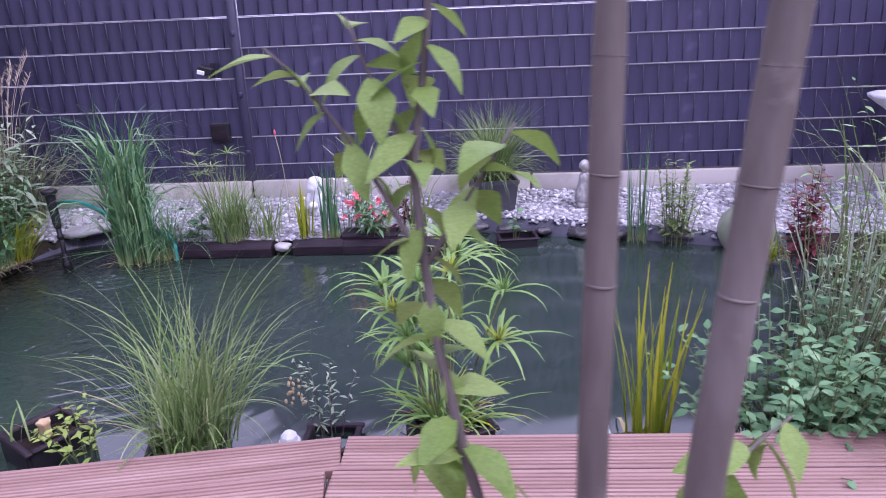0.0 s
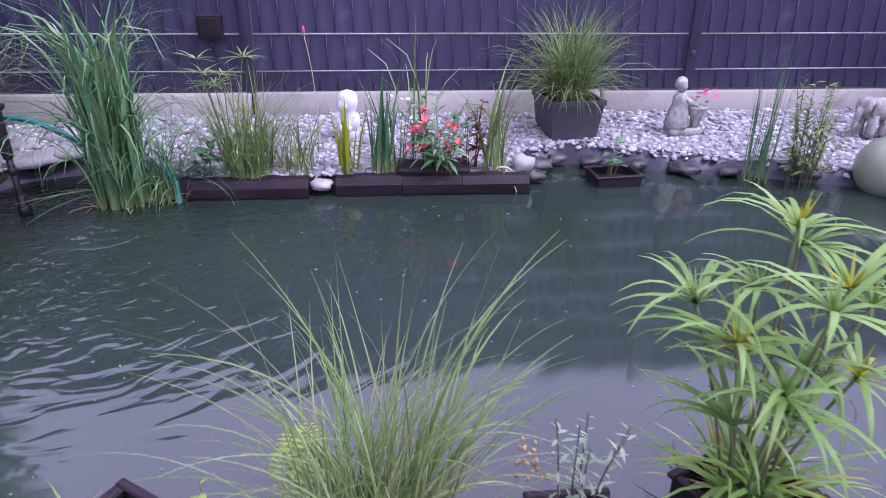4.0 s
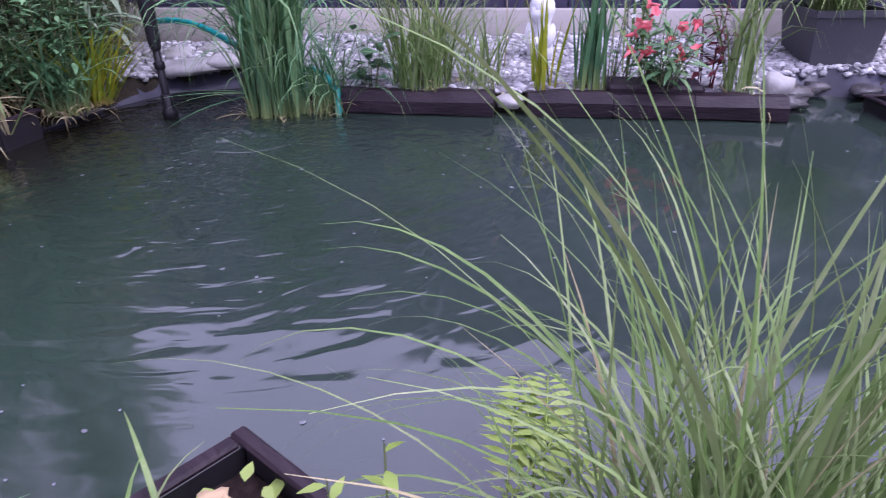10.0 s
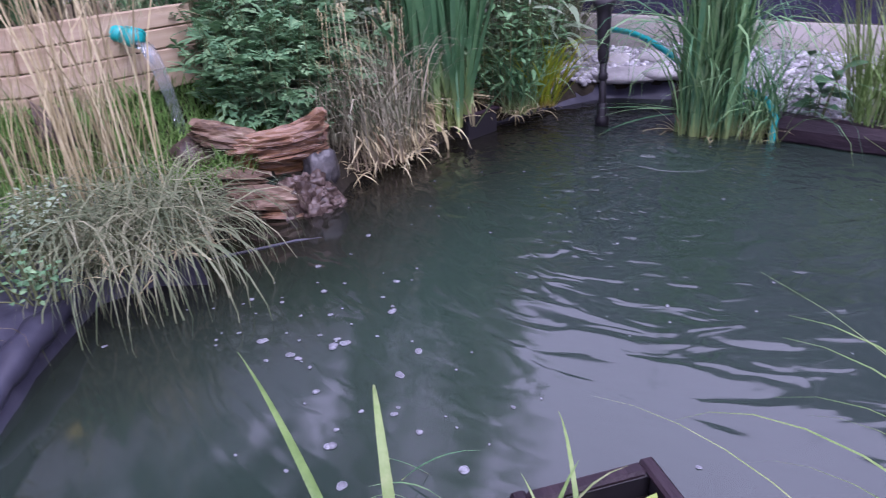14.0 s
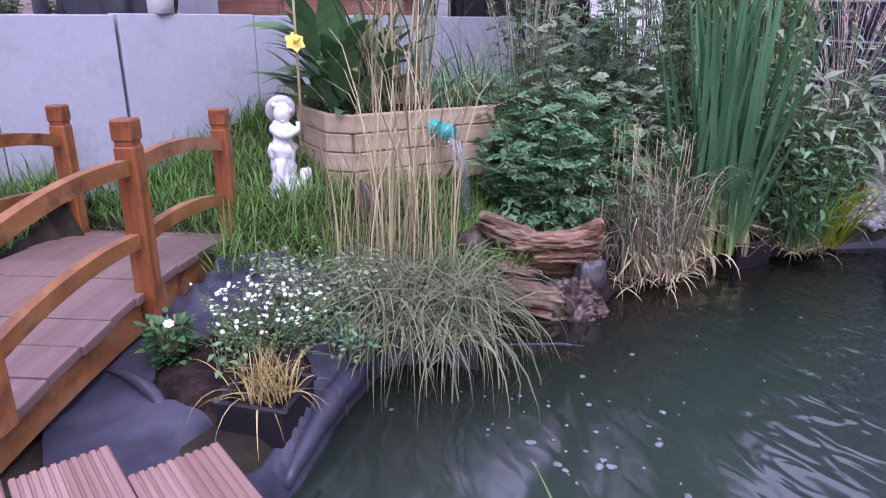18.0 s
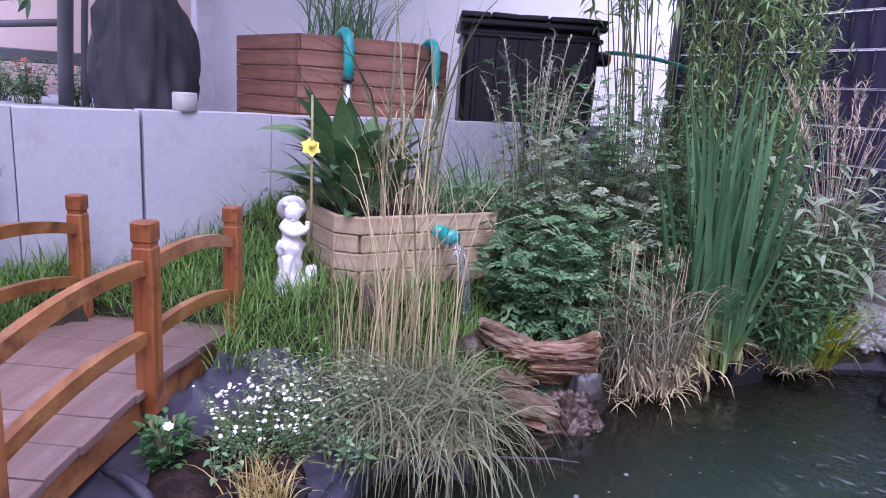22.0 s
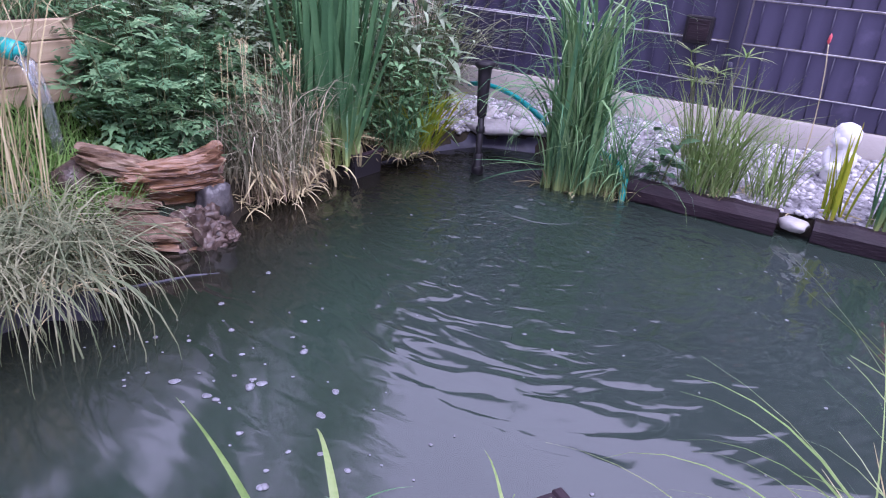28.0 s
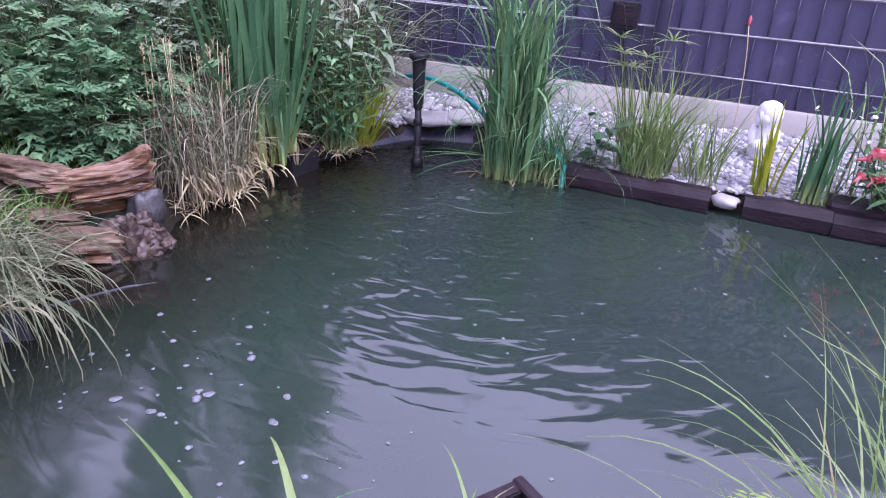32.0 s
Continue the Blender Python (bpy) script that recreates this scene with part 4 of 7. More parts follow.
# slate planter with fountain grass
pot = thing("square_pot", "dark slate-grey square plastic pot in the gravel", "pot", (1.70, -0.38, 0.075), 8)
g = Geo()
for (s, z) in [(0.118, 0), (0.143, 0.21), (0.150, 0.21), (0.150, 0.235), (0.135, 0.235), (0.13, 0.19)]:
    g.v += [(x * s, y * s, z) for x, y in ((-1, -1), (1, -1), (1, 1), (-1, 1))]
for k in range(5):
    g.f += [(k * 4 + s, k * 4 + (s + 1) % 4, k * 4 + 4 + (s + 1) % 4, k * 4 + 4 + s) for s in range(4)]
g.f += [(3, 2, 1, 0)]
part("shell", g, plastic_pot, pot, smooth=False)
sl = Geo().add([(-0.131, -0.131, 0.2), (0.131, -0.131, 0.2), (0.131, 0.131, 0.21), (-0.131, 0.131, 0.2)], [(0, 1, 2, 3)])
part("potting_soil", sl, soil, pot)
grass = thing("fountain_grass", "bright green fountain grass spilling over its pot", "grass plant", (1.70, -0.38, 0.27))
part("foliage", tuft(RNG, 520, (0.30, 0.62), 0.007, (0, 20), (15, 110), 0.09), leaf_pond, grass, kind="stuff")
part("arching_foliage", tuft(RNG, 160, (0.34, 0.54), 0.006, (25, 50), (60, 120), 0.09), leaf_pond, grass, kind="stuff")


def sedge(name, label, at, n, length, width, lean, droop, radius, mat, az=None, dry=0, each=False, group="", tip=0.0, seg=6, kink=1.6):
    ob = thing(name, label, "pond plant", at, group=group)
    rng = random.Random(int(abs(at[0] * 731 + at[1] * 377) * 10))
    if each:
        blades(rng, ob, n, length, width, lean, droop, radius, mat, face=az, tip=tip, seg=seg, kink=kink)
    else:
        part("foliage", tuft(rng, n, length, width, lean, droop, radius, face=az, tip=tip, seg=seg, kink=kink), mat, ob, kind="stuff")
    if dry:
        part("dry_foliage", tuft(rng, dry, (0.05, min(0.22, length[1] * 0.3)), min(width, 0.012), (15, 85), (40, 120), radius * 1.25), leaf_dry, ob, "withered straw-coloured leaves", kind="stuff")
    return ob


# drooping reed mace in the corner of the water
sedge("reed_mace", "tall drooping blue-green reed standing in the water", (-0.36, -1.03, -0.02), 190, (0.62, 1.12), 0.019, (-2, 4), (60, 165), 0.11, leaf_reed, dry=60, each=True, kink=4.2, seg=9)
sedge("reed_mace", "outer reed leaves bent over towards the water", (-0.36, -1.03, -0.02), 120, (0.45, 0.88), 0.014, (1, 8), (130, 180), 0.12, leaf_reed, each=True, kink=2.3, seg=9)
sedge("reed_mace", "broken reed leaves lying out over the water", (-0.40, -1.10, 0.08), 4, (0.30, 0.42), 0.017, (70, 92), (10, 40), 0.03, leaf_reed, az=(220, 15), each=True)
sedge("reed_fringe", "fine drooping reed leaves at the side of the tall reed", (-0.17, -1.00, 0.0), 120, (0.3, 0.62), 0.006, (2, 30), (30, 130), 0.09, leaf_reed, dry=20)
# planting behind the first timber
sedge("variegated_sedge", "pale green striped sedge behind the timber", (0.12, -0.88, 0.05), 240, (0.26, 0.56), 0.007, (0, 24), (5, 80), 0.11, leaf_pond, dry=50)
sedge("variegated_sedge", "sparse pale sedge with straw at its foot", (0.30, -0.86, 0.05), 80, (0.2, 0.42), 0.006, (0, 25), (5, 60), 0.08, leaf_pond, dry=30)
ob = thing("umbrella_sedge", "small umbrella sedge with radiating leaf heads", "pond plant", (0.05, -0.82, 0.06))
gs, gl = Geo(), Geo()
for k in range(6):
    a = RNG.uniform(0, 6.28)
    top = Vector((0.10 * math.cos(a), 0.07 * math.sin(a), RNG.uniform(0.40, 0.54)))
    gs.tube(bezier((0, 0, 0), top * 0.5 + Vector((0, 0, 0.05)), top, 5), 0.0025, 4)
    for j in range(12):
        gl.blade(RNG.uniform(0.09, 0.14), 0.009, RNG.uniform(55, 85), 30, turn(30 * j + RNG.uniform(-9, 9), 0, top), 4)
part("stemwork", gs, stem_green, ob, kind="stuff")
part("head_foliage", gl, leaf_pond, ob, kind="stuff")
gs, gl = leafy(random.Random(4), 7, (0.12, 0.28), 0.08, ((0.07, 0.12), 0.55), 0.05, radius=0.03)
ob = thing("broad_leaf_plant", "dark broad-leaved marsh plant behind the timber", "pond plant", (-0.03, -0.93, 0.05))
part("stemwork", gs, stem_green, ob, kind="stuff")
part("foliage", gl, leaf_dark, ob, kind="stuff")
# white figure and irises
sedge("yellow_iris", "upright yellow-green striped iris fan", (0.53, -0.88, 0.05), 22, (0.22, 0.40), 0.019, (-4, 14), (0, 25), 0.05, leaf_yellow, dry=14, each=True)
sedge("green_iris", "upright dark green iris leaves", (0.70, -0.90, 0.05), 26, (0.28, 0.54), 0.023, (-3, 13), (0, 14), 0.06, leaf_iris, dry=12, each=True)
gs, gl = leafy(random.Random(9), 14, (0.18, 0.38), 0.12, ((0.02, 0.04), 0.5), 0.035, radius=0.08)
ob = thing("white_gaura", "fine-leaved plant with small white flowers", "flower", (0.76, -0.80, 0.06))
part("stemwork", gs, stem_green, ob, kind="stuff")
part("foliage", gl, leaf_herb, ob, kind="stuff")
for k in range(16):
    fg = Geo()
    flower(fg, (0, 0, 0), 0.011, 5)
    part("blossom", fg, petal_white, ob, "", turn(RNG.uniform(0, 360), RNG.uniform(20, 80), (RNG.uniform(-0.13, 0.12), RNG.uniform(-0.14, 0.02), RNG.uniform(0.14, 0.38))))
g = Geo()
g.lathe([(0.02, 0), (0.070, 0.0), (0.072, 0.05), (0.062, 0.11), (0.052, 0.16), (0.05, 0.19), (0.064, 0.22), (0.07, 0.25), (0.066, 0.285), (0.046, 0.31), (0.012, 0.322)], 22, None, lambda t, z: 1 + 0.05 * math.sin(7 * t + z * 30) * (1 if z < 0.17 else 0.25))
g.ball((0.045, 0.03, 0.05), turn(0, 0, (-0.01, -0.045, 0.235)), 3, 0.25)
g.ball((0.032, 0.04, 0.075), turn(0, 16, (0.05, -0.015, 0.11)), 2, 0.2)
g.ball((0.032, 0.04, 0.075), turn(0, -16, (-0.05, -0.015, 0.11)), 2, 0.2)
g.ball((0.05, 0.035, 0.03), turn(0, 0, (0, -0.07, 0.09)), 2, 0.3)
single("garden_figure", g, marble, "white hooded cast-stone garden figure standing in the gravel", "statue", (0.50, -0.40, 0.10), -20).scale = (0.76, 0.76, 0.8)
# red flowering plant in the dark trough
trough = thing("planting_trough", "dark wet timber trough behind the edging", "planter", (0.93, -0.88, 0.02))
part("trough_body", Geo().box((0.34, 0.16, 0.09), None, 0.012, (0, 0, 0.04)), log_wood, trough, smooth=False)
gs, gl = leafy(random.Random(12), 26, (0.14, 0.36), 0.19, ((0.06, 0.11), 0.24), 0.022, radius=0.07, tilt=(-20, 50))
ob = thing("coral_penstemon", "bushy plant with coral-pink trumpet flowers", "flower", (0.95, -0.90, 0.09))
part("stemwork", gs, stem_green, ob, kind="stuff")
part("foliage", gl, leaf_herb, ob, kind="stuff")
for k in range(15):
    fg = Geo()
    flower(fg, (0, 0, 0), 0.024, 5, cup=35)
    fg.tube([(0, 0, 0), (0, 0, -0.03)], [0.008, 0.004], 6)
    part("blossom", fg, petal_pink, ob, "coral-pink blossom" if k == 0 else "", turn(RNG.uniform(0, 360), RNG.uniform(20, 100), (RNG.uniform(-0.14, 0.15), RNG.uniform(-0.16, 0.0), RNG.uniform(0.10, 0.30))))
gs, gl = leafy(random.Random(15), 7, (0.2, 0.33), 0.07, ((0.05, 0.08), 0.3), 0.02, radius=0.04)
ob = thing("red_lobelia", "dark red leafy stem plant", "flower", (1.12, -0.88, 0.08))
part("stemwork", gs, leaf_red, ob, kind="stuff")
part("foliage", gl, leaf_red, ob, kind="stuff")
sedge("flowering_rush", "tall arching rush with bent pale leaves", (1.22, -0.90, 0.06), 34, (0.30, 0.62), 0.018, (-2, 18), (20, 150), 0.06, leaf_pond, dry=8, each=True, kink=3.0)
sedge("flowering_rush", "thin tall rush with bent leaf tips", (0.86, -0.74, 0.10), 12, (0.45, 0.80), 0.012, (0, 14), (0, 120), 0.08, leaf_pond, each=True, kink=4.0)
ob = thing("dry_flower_stalk", "single thin stalk with a withered reddish head", "flower", (0.37, -0.62, 0.10))
part("stalk", Geo().tube(bezier((0, 0, 0), (0.02, 0, 0.3), (-0.03, 0, 0.56), 6), [0.003, 0.003, 0.0025, 0.002, 0.002, 0.002, 0.002], 5), leaf_dry, ob)
part("seed_head", Geo().ball((0.007, 0.007, 0.022), turn(0, 0, (-0.03, 0, 0.575)), 1), petal_pink, ob)
# pond basket with marsh marigold at the stony edge
def basket(name, label, at, az, w, d, h, group="", rim_width=0.022, rim_mat=None):
    ob = thing(name, label, "pond basket", at, az, group)
    for sx, sy in ((0, -1), (0, 1), (-1, 0), (1, 0)):
        size = (w, 0.012, h) if sy else (0.012, d - 0.012, h)
        part("basket_wall", Geo().box(size, None, 0.003, (sx * (w / 2 - 0.006), sy * d / 2, 0)), plastic_black, ob, smooth=False)
        size = (w + rim_width + 0.008, rim_width, 0.012) if sy else (rim_width, d - rim_width, 0.012)
        part("rim", Geo().box(size, None, 0.004, (sx * w / 2, sy * d / 2, h / 2)), rim_mat or log_wood, ob, "" if rim_mat else "dark brown rim", smooth=False)
    s = sheet(-w / 2 + 0.01, w / 2 - 0.01, -d / 2 + 0.01, d / 2 - 0.01, 0.02, lambda x, y: h / 2 - 0.035 + 0.012 * noise.noise(Vector((x * 30, y * 30, at[0]))))
    part("substrate", s, soil, ob)
    return ob


basket("pond_basket", "small dark basket with a young marsh plant", (1.80, -0.88, 0.0), 6, 0.22, 0.16, 0.10, "pond baskets")
gs, gl = leafy(random.Random(21), 5, (0.10, 0.2), 0.05, ((0.05, 0.075), 0.8), 0.07, radius=0.03)
ob = thing("marsh_marigold", "young round-leaved marsh plant in a basket", "pond plant", (1.78, -0.88, 0.03))
part("stemwork", gs, stem_green, ob, kind="stuff")
part("foliage", gl, leaf_herb, ob, kind="stuff")
# grey figure with basket of pink flowers
g = Geo()
g.box((0.20, 0.15, 0.05), None, 0.012, (0, 0, 0.025))
g.lathe([(0.075, 0.05), (0.085, 0.07), (0.065, 0.14), (0.045, 0.19), (0.05, 0.23), (0.03, 0.27)], 14, turn(0, 0, (-0.04, 0, 0)), lambda t, z: 1 + 0.12 * math.sin(5 * t + z * 40))
g.ball((0.033, 0.036, 0.042), turn(0, 0, (-0.04, -0.005, 0.31)), 3)
g.ball((0.042, 0.035, 0.04), turn(0, 0, (-0.045, 0.012, 0.325)), 2, 0.3)
g.tube(bezier((-0.01, -0.02, 0.23), (0.05, -0.05, 0.19), (0.08, -0.02, 0.19), 5), [0.018, 0.016, 0.014, 0.013, 0.012, 0.012], 7)
g.lathe([(0.025, 0.05), (0.04, 0.12), (0.062, 0.17), (0.066, 0.185), (0.05, 0.185)], 14, turn(0, 0, (0.085, -0.01, 0)))
single("stone_flower_girl", g, stone_grey, "weathered grey cast-stone figure holding a basket", "statue", (2.38, -0.34, 0.105), 0).scale = (0.80, 0.80, 0.84)
ob = thing("pink_geranium", "small pink geranium growing in the stone basket", "flower", (2.448, -0.35, 0.255))
gs, gl = leafy(random.Random(22), 6, (0.03, 0.07), 0.04, ((0.02, 0.035), 0.8), 0.02, radius=0.03)
part("foliage", gl, leaf_herb, ob, kind="stuff")
for k in range(9):
    fg = Geo()
    flower(fg, (0, 0, 0), 0.017, 5)
    part("blossom", fg, petal_rose, ob, "", turn(40 * k, RNG.uniform(10, 60), (RNG.uniform(-0.06, 0.06) - (0.02 if k < 6 else -0.05), RNG.uniform(-0.03, 0.02), RNG.uniform(0.045, 0.085))))
# rushes and willowherb at the edge
sedge("horsetail", "dark upright horsetail stems in the water", (2.36, -1.00, -0.02), 46, (0.30, 0.72), 0.006, (0, 5), (0, 6), 0.06, leaf_reed, each=False)
gs, gl = leafy(random.Random(31), 22, (0.30, 0.52), 0.10, ((0.045, 0.075), 0.24), 0.016, radius=0.07, tilt=(0, 50))
ob = thing("water_willow", "light green narrow-leaved upright plant", "pond plant", (2.56, -1.06, 0.0))
part("stemwork", gs, stem_green, ob, kind="stuff")
part("foliage", gl, leaf_pond, ob, kind="stuff")
# elephant figure
g = Geo()
g.ball((0.12, 0.085, 0.085), turn(0, 0, (0.02, 0, 0.17)), 3, 0.08)
for x, y in ((-0.05, -0.045), (-0.05, 0.045), (0.09, -0.045), (0.09, 0.045)):
    g.tube([(x, y, 0), (x, y, 0.06), (x, y, 0.15)], [0.036, 0.03, 0.036], 9)
g.ball((0.065, 0.06, 0.065), turn(0, 0, (-0.11, 0, 0.21)), 3)
g.tube(bezier((-0.15, 0, 0.2), (-0.2, 0, 0.1), (-0.17, 0, 0.03), 7), [0.03, 0.027, 0.024, 0.02, 0.018, 0.016, 0.014, 0.013], 9)
g.ball((0.02, 0.012, 0.055), turn(0, 10, (-0.09, -0.07, 0.2)), 2)
g.ball((0.02, 0.012, 0.055), turn(0, 10, (-0.09, 0.07, 0.2)), 2)
single("stone_elephant", g, stone_grey, "weathered grey cast-stone elephant standing in the gravel", "statue", (3.38, -0.34, 0.115), 20).scale = (0.74, 0.74, 0.78)
# floating ball
single("glazed_ball", Geo().ball((0.150, 0.150, 0.150), None, 4), ball_mat, "pale green glazed ball floating at the edge", "ball", (2.86, -1.08, 0.105))
gs, gl = leafy(random.Random(33), 14, (0.30, 0.50), 0.10, ((0.06, 0.10), 0.32), 0.02, radius=0.05)
ob = thing("dark_red_lily", "dark red leafy spike plant at the stony bank", "flower", (2.98, -1.60, 0.03))
part("stemwork", gs, leaf_red, ob, kind="stuff")
part("foliage", gl, leaf_red, ob, kind="stuff")
gs, gl = leafy(random.Random(34), 8, (0.08, 0.18), 0.16, ((0.08, 0.13), 0.7), 0.07, radius=0.09)
ob = thing("broad_marsh_leaf", "broad green marsh leaves beside the ball", "pond plant", (3.18, -1.75, 0.05))
part("stemwork", gs, stem_green, ob, kind="stuff")
part("foliage", gl, leaf_herb, ob, kind="stuff")
sedge("striped_sedge", "yellow striped sedge at the ball", (2.90, -1.42, 0.02), 60, (0.12, 0.28), 0.006, (5, 40), (20, 90), 0.05, leaf_yellow)
# fountain
fo = thing("garden_fountain", "white two-tier cast-stone fountain with figures under a shell roof", "fountain", (4.30, -0.47, 0.10))
part("pedestal", Geo().lathe([(0.15, 0), (0.16, 0.03), (0.11, 0.06), (0.075, 0.12), (0.06, 0.22), (0.075, 0.33), (0.10, 0.40), (0.065, 0.46), (0.07, 0.5)], 20), marble, fo)
part("basin", Geo().lathe([(0.06, 0.48), (0.14, 0.53), (0.24, 0.60), (0.285, 0.64), (0.29, 0.66), (0.26, 0.66), (0.16, 0.60), (0.03, 0.58)], 28, None, lambda t, z: 1 + (0.035 * math.cos(12 * t) if z > 0.62 else 0)), marble, fo)
for x, y, dz in ((-0.055, 0, 0.02), (0.06, 0.01, 0)):
    part("figure", Geo().lathe([(0.05, 0.59), (0.055, 0.66), (0.035, 0.78), (0.048, 0.86 + dz), (0.03, 0.91 + dz)], 12, turn(0, 0, (x, y, 0)), lambda t, z: 1 + 0.15 * math.sin(4 * t + z * 30)).ball((0.035, 0.035, 0.042), turn(0, 0, (x, y, 0.945 + dz)), 2), marble, fo)
part("shell_roof", Geo().lathe([(0.02, 1.235), (0.08, 1.215), (0.13, 1.17), (0.165, 1.10), (0.175, 1.04), (0.168, 1.035), (0.12, 1.06), (0.02, 1.10)], 28, None, lambda t, z: 1 + 0.03 * math.cos(10 * t)), marble, fo)
for a in range(4):
    part("roof_support", Geo().tube([(0.10 * math.cos(a * 1.571 + 0.7), 0.10 * math.sin(a * 1.571 + 0.7), 0.6), (0.12 * math.cos(a * 1.571 + 0.7), 0.12 * math.sin(a * 1.571 + 0.7), 1.08)], 0.006, 6), metal_dark, fo, "thin metal rod")
# lamps on the fence
for k, (x, z) in enumerate([(-0.17, 1.03)]):
    ob = thing("fence_spotlight", "small black spotlight clipped to the fence", "lamp", (x, -0.035, z))
    part("bracket", Geo().box((0.03, 0.03, 0.10), None, 0.004), plastic_black, ob, smooth=False)
    part("lamp_head", Geo().box((0.10, 0.07, 0.05), turn(0, 15, (-0.03, -0.05, 0)), 0.008), plastic_black, ob, smooth=False)
    part("lens", Geo().box((0.05, 0.012, 0.028), turn(0, 15, (-0.055, -0.09, -0.01)), 0.004), marble, ob, "pale lens", smooth=False)
ob = thing("fence_socket", "small dark square box on the fence", "box", (-0.18, -0.03, 0.605), lean=0)
part("housing", Geo().box((0.13, 0.05, 0.13), turn(0, 0), 0.006), plastic_black, ob, smooth=False)
part("cover", Geo().box((0.10, 0.008, 0.10), turn(0, 0, (0, -0.026, 0)), 0.003), log_wood, ob, "dark reddish cover", smooth=False)
part("cable", Geo().tube(bezier((0, -0.02, -0.07), (0.05, -0.03, -0.2), (0.03, -0.02, -0.33), 8), 0.004, 6), plastic_black, ob)
# garden hose and torch lamp
hose = thing("garden_hose", "turquoise corrugated hose dipping into the pond", "hose")
pts_h = [(-1.15, -0.50, 0.24), (-0.95, -0.62, 0.27), (-0.72, -0.78, 0.25), (-0.52, -0.86, 0.15), (-0.34, -0.86, 0.13), (-0.24, -0.93, 0.12), (-0.175, -1.01, 0.08), (-0.165, -1.04, -0.12)]
fine = []
for k in range(len(pts_h) - 1):
    fine += curve(pts_h[k], pts_h[k + 1], (0, 0, 0.008), 6)[:-1]
part("hose_body", Geo().tube(fine, [0.0115 if k % 2 else 0.0135 for k in range(len(fine))], 9), turquoise, hose)
lamp = thing("garden_torch", "black plastic solar torch standing in the water", "lamp", (-0.705, -1.16, -0.105), lean=3, leanaz=150)
part("pole", Geo().tube([(0, 0, 0), (0, 0, 0.38)], 0.0135, 10), plastic_black, lamp)
part("foot_joint", Geo().lathe([(0.0135, 0.10), (0.027, 0.11), (0.028, 0.135), (0.018, 0.15), (0.020, 0.19), (0.014, 0.195)], 12), plastic_black, lamp)
part("collar", Geo().lathe([(0.0137, 0.28), (0.019, 0.285), (0.019, 0.305), (0.0137, 0.31)], 12), plastic_black, lamp)
part("torch_head", Geo().lathe([(0.014, 0.345), (0.020, 0.355), (0.022, 0.38), (0.027, 0.515), (0.029, 0.54), (0.043, 0.552), (0.044, 0.566), (0.03, 0.57)], 16), plastic_black, lamp)

# ---------------------------------------------------------------- bridge
def on_bridge(u, v, z=0.0):
    """A place on the bridge: u along it from the middle post, v across it, z above its arched walkway."""
    p = B0 + BU * u + BV * v
    return Vector((p.x, p.y, arch_z(u) + z))


def arch_z(u):
    return 0.228 - (0.165 if u > 0 else 0.100) * u * u


bridge = thing("garden_bridge", "small arched garden bridge of orange-brown stained wood", "bridge")
b_az = math.degrees(math.atan2(BU.y, BU.x))
for k in range(11):
    u = -0.580 + 0.116 * k
    slope = math.degrees(math.atan(-(arch_z(u + 0.02) - arch_z(u - 0.02)) / 0.04))
    p = on_bridge(u, BW / 2, -0.010)
    part("plank", Geo().box((0.1115, BW + 0.03 + 0.006 * math.sin(k * 2.7), 0.022), None, 0.0012), bridge_plank, bridge, "", turn(b_az, slope + 0.5 * math.sin(k * 4.1), p + Vector((0, 0, 0.0015 * math.sin(k * 3.3))), 1), smooth=False)
for v in (0.012, BW - 0.012):
    g = Geo()
    n = 18
    for k in range(n + 1):
        u = -0.640 + 1.28 * k / n
        for dv, dz in ((-0.016, -0.022), (0.016, -0.022), (0.016, -0.105 + 0.03 * abs(u)), (-0.016, -0.105 + 0.03 * abs(u))):
            q = on_bridge(u, v + dv, dz)
            g.v.append((q.x, q.y, q.z))
    for k in range(n):
        g.f += [(k * 4 + s, k * 4 + (s + 1) % 4, k * 4 + 4 + (s + 1) % 4, k * 4 + 4 + s) for s in range(4)]
    g.f += [(3, 2, 1, 0), (n * 4, n * 4 + 1, n * 4 + 2, n * 4 + 3)]
    part("arched_beam", g, bridge_arc, bridge, "honey-coloured arched beam", smooth=False)
post_g = Geo().box((0.050, 0.050, 0.43), None, 0.004, (0, 0, 0.145)).box((0.043, 0.043, 0.014), None, 0.002, (0, 0, 0.366)).box((0.051, 0.051, 0.050), None, 0.004, (0, 0, 0.396))
post_m = post_g.mesh("bridge_post", bridge_rail, False)
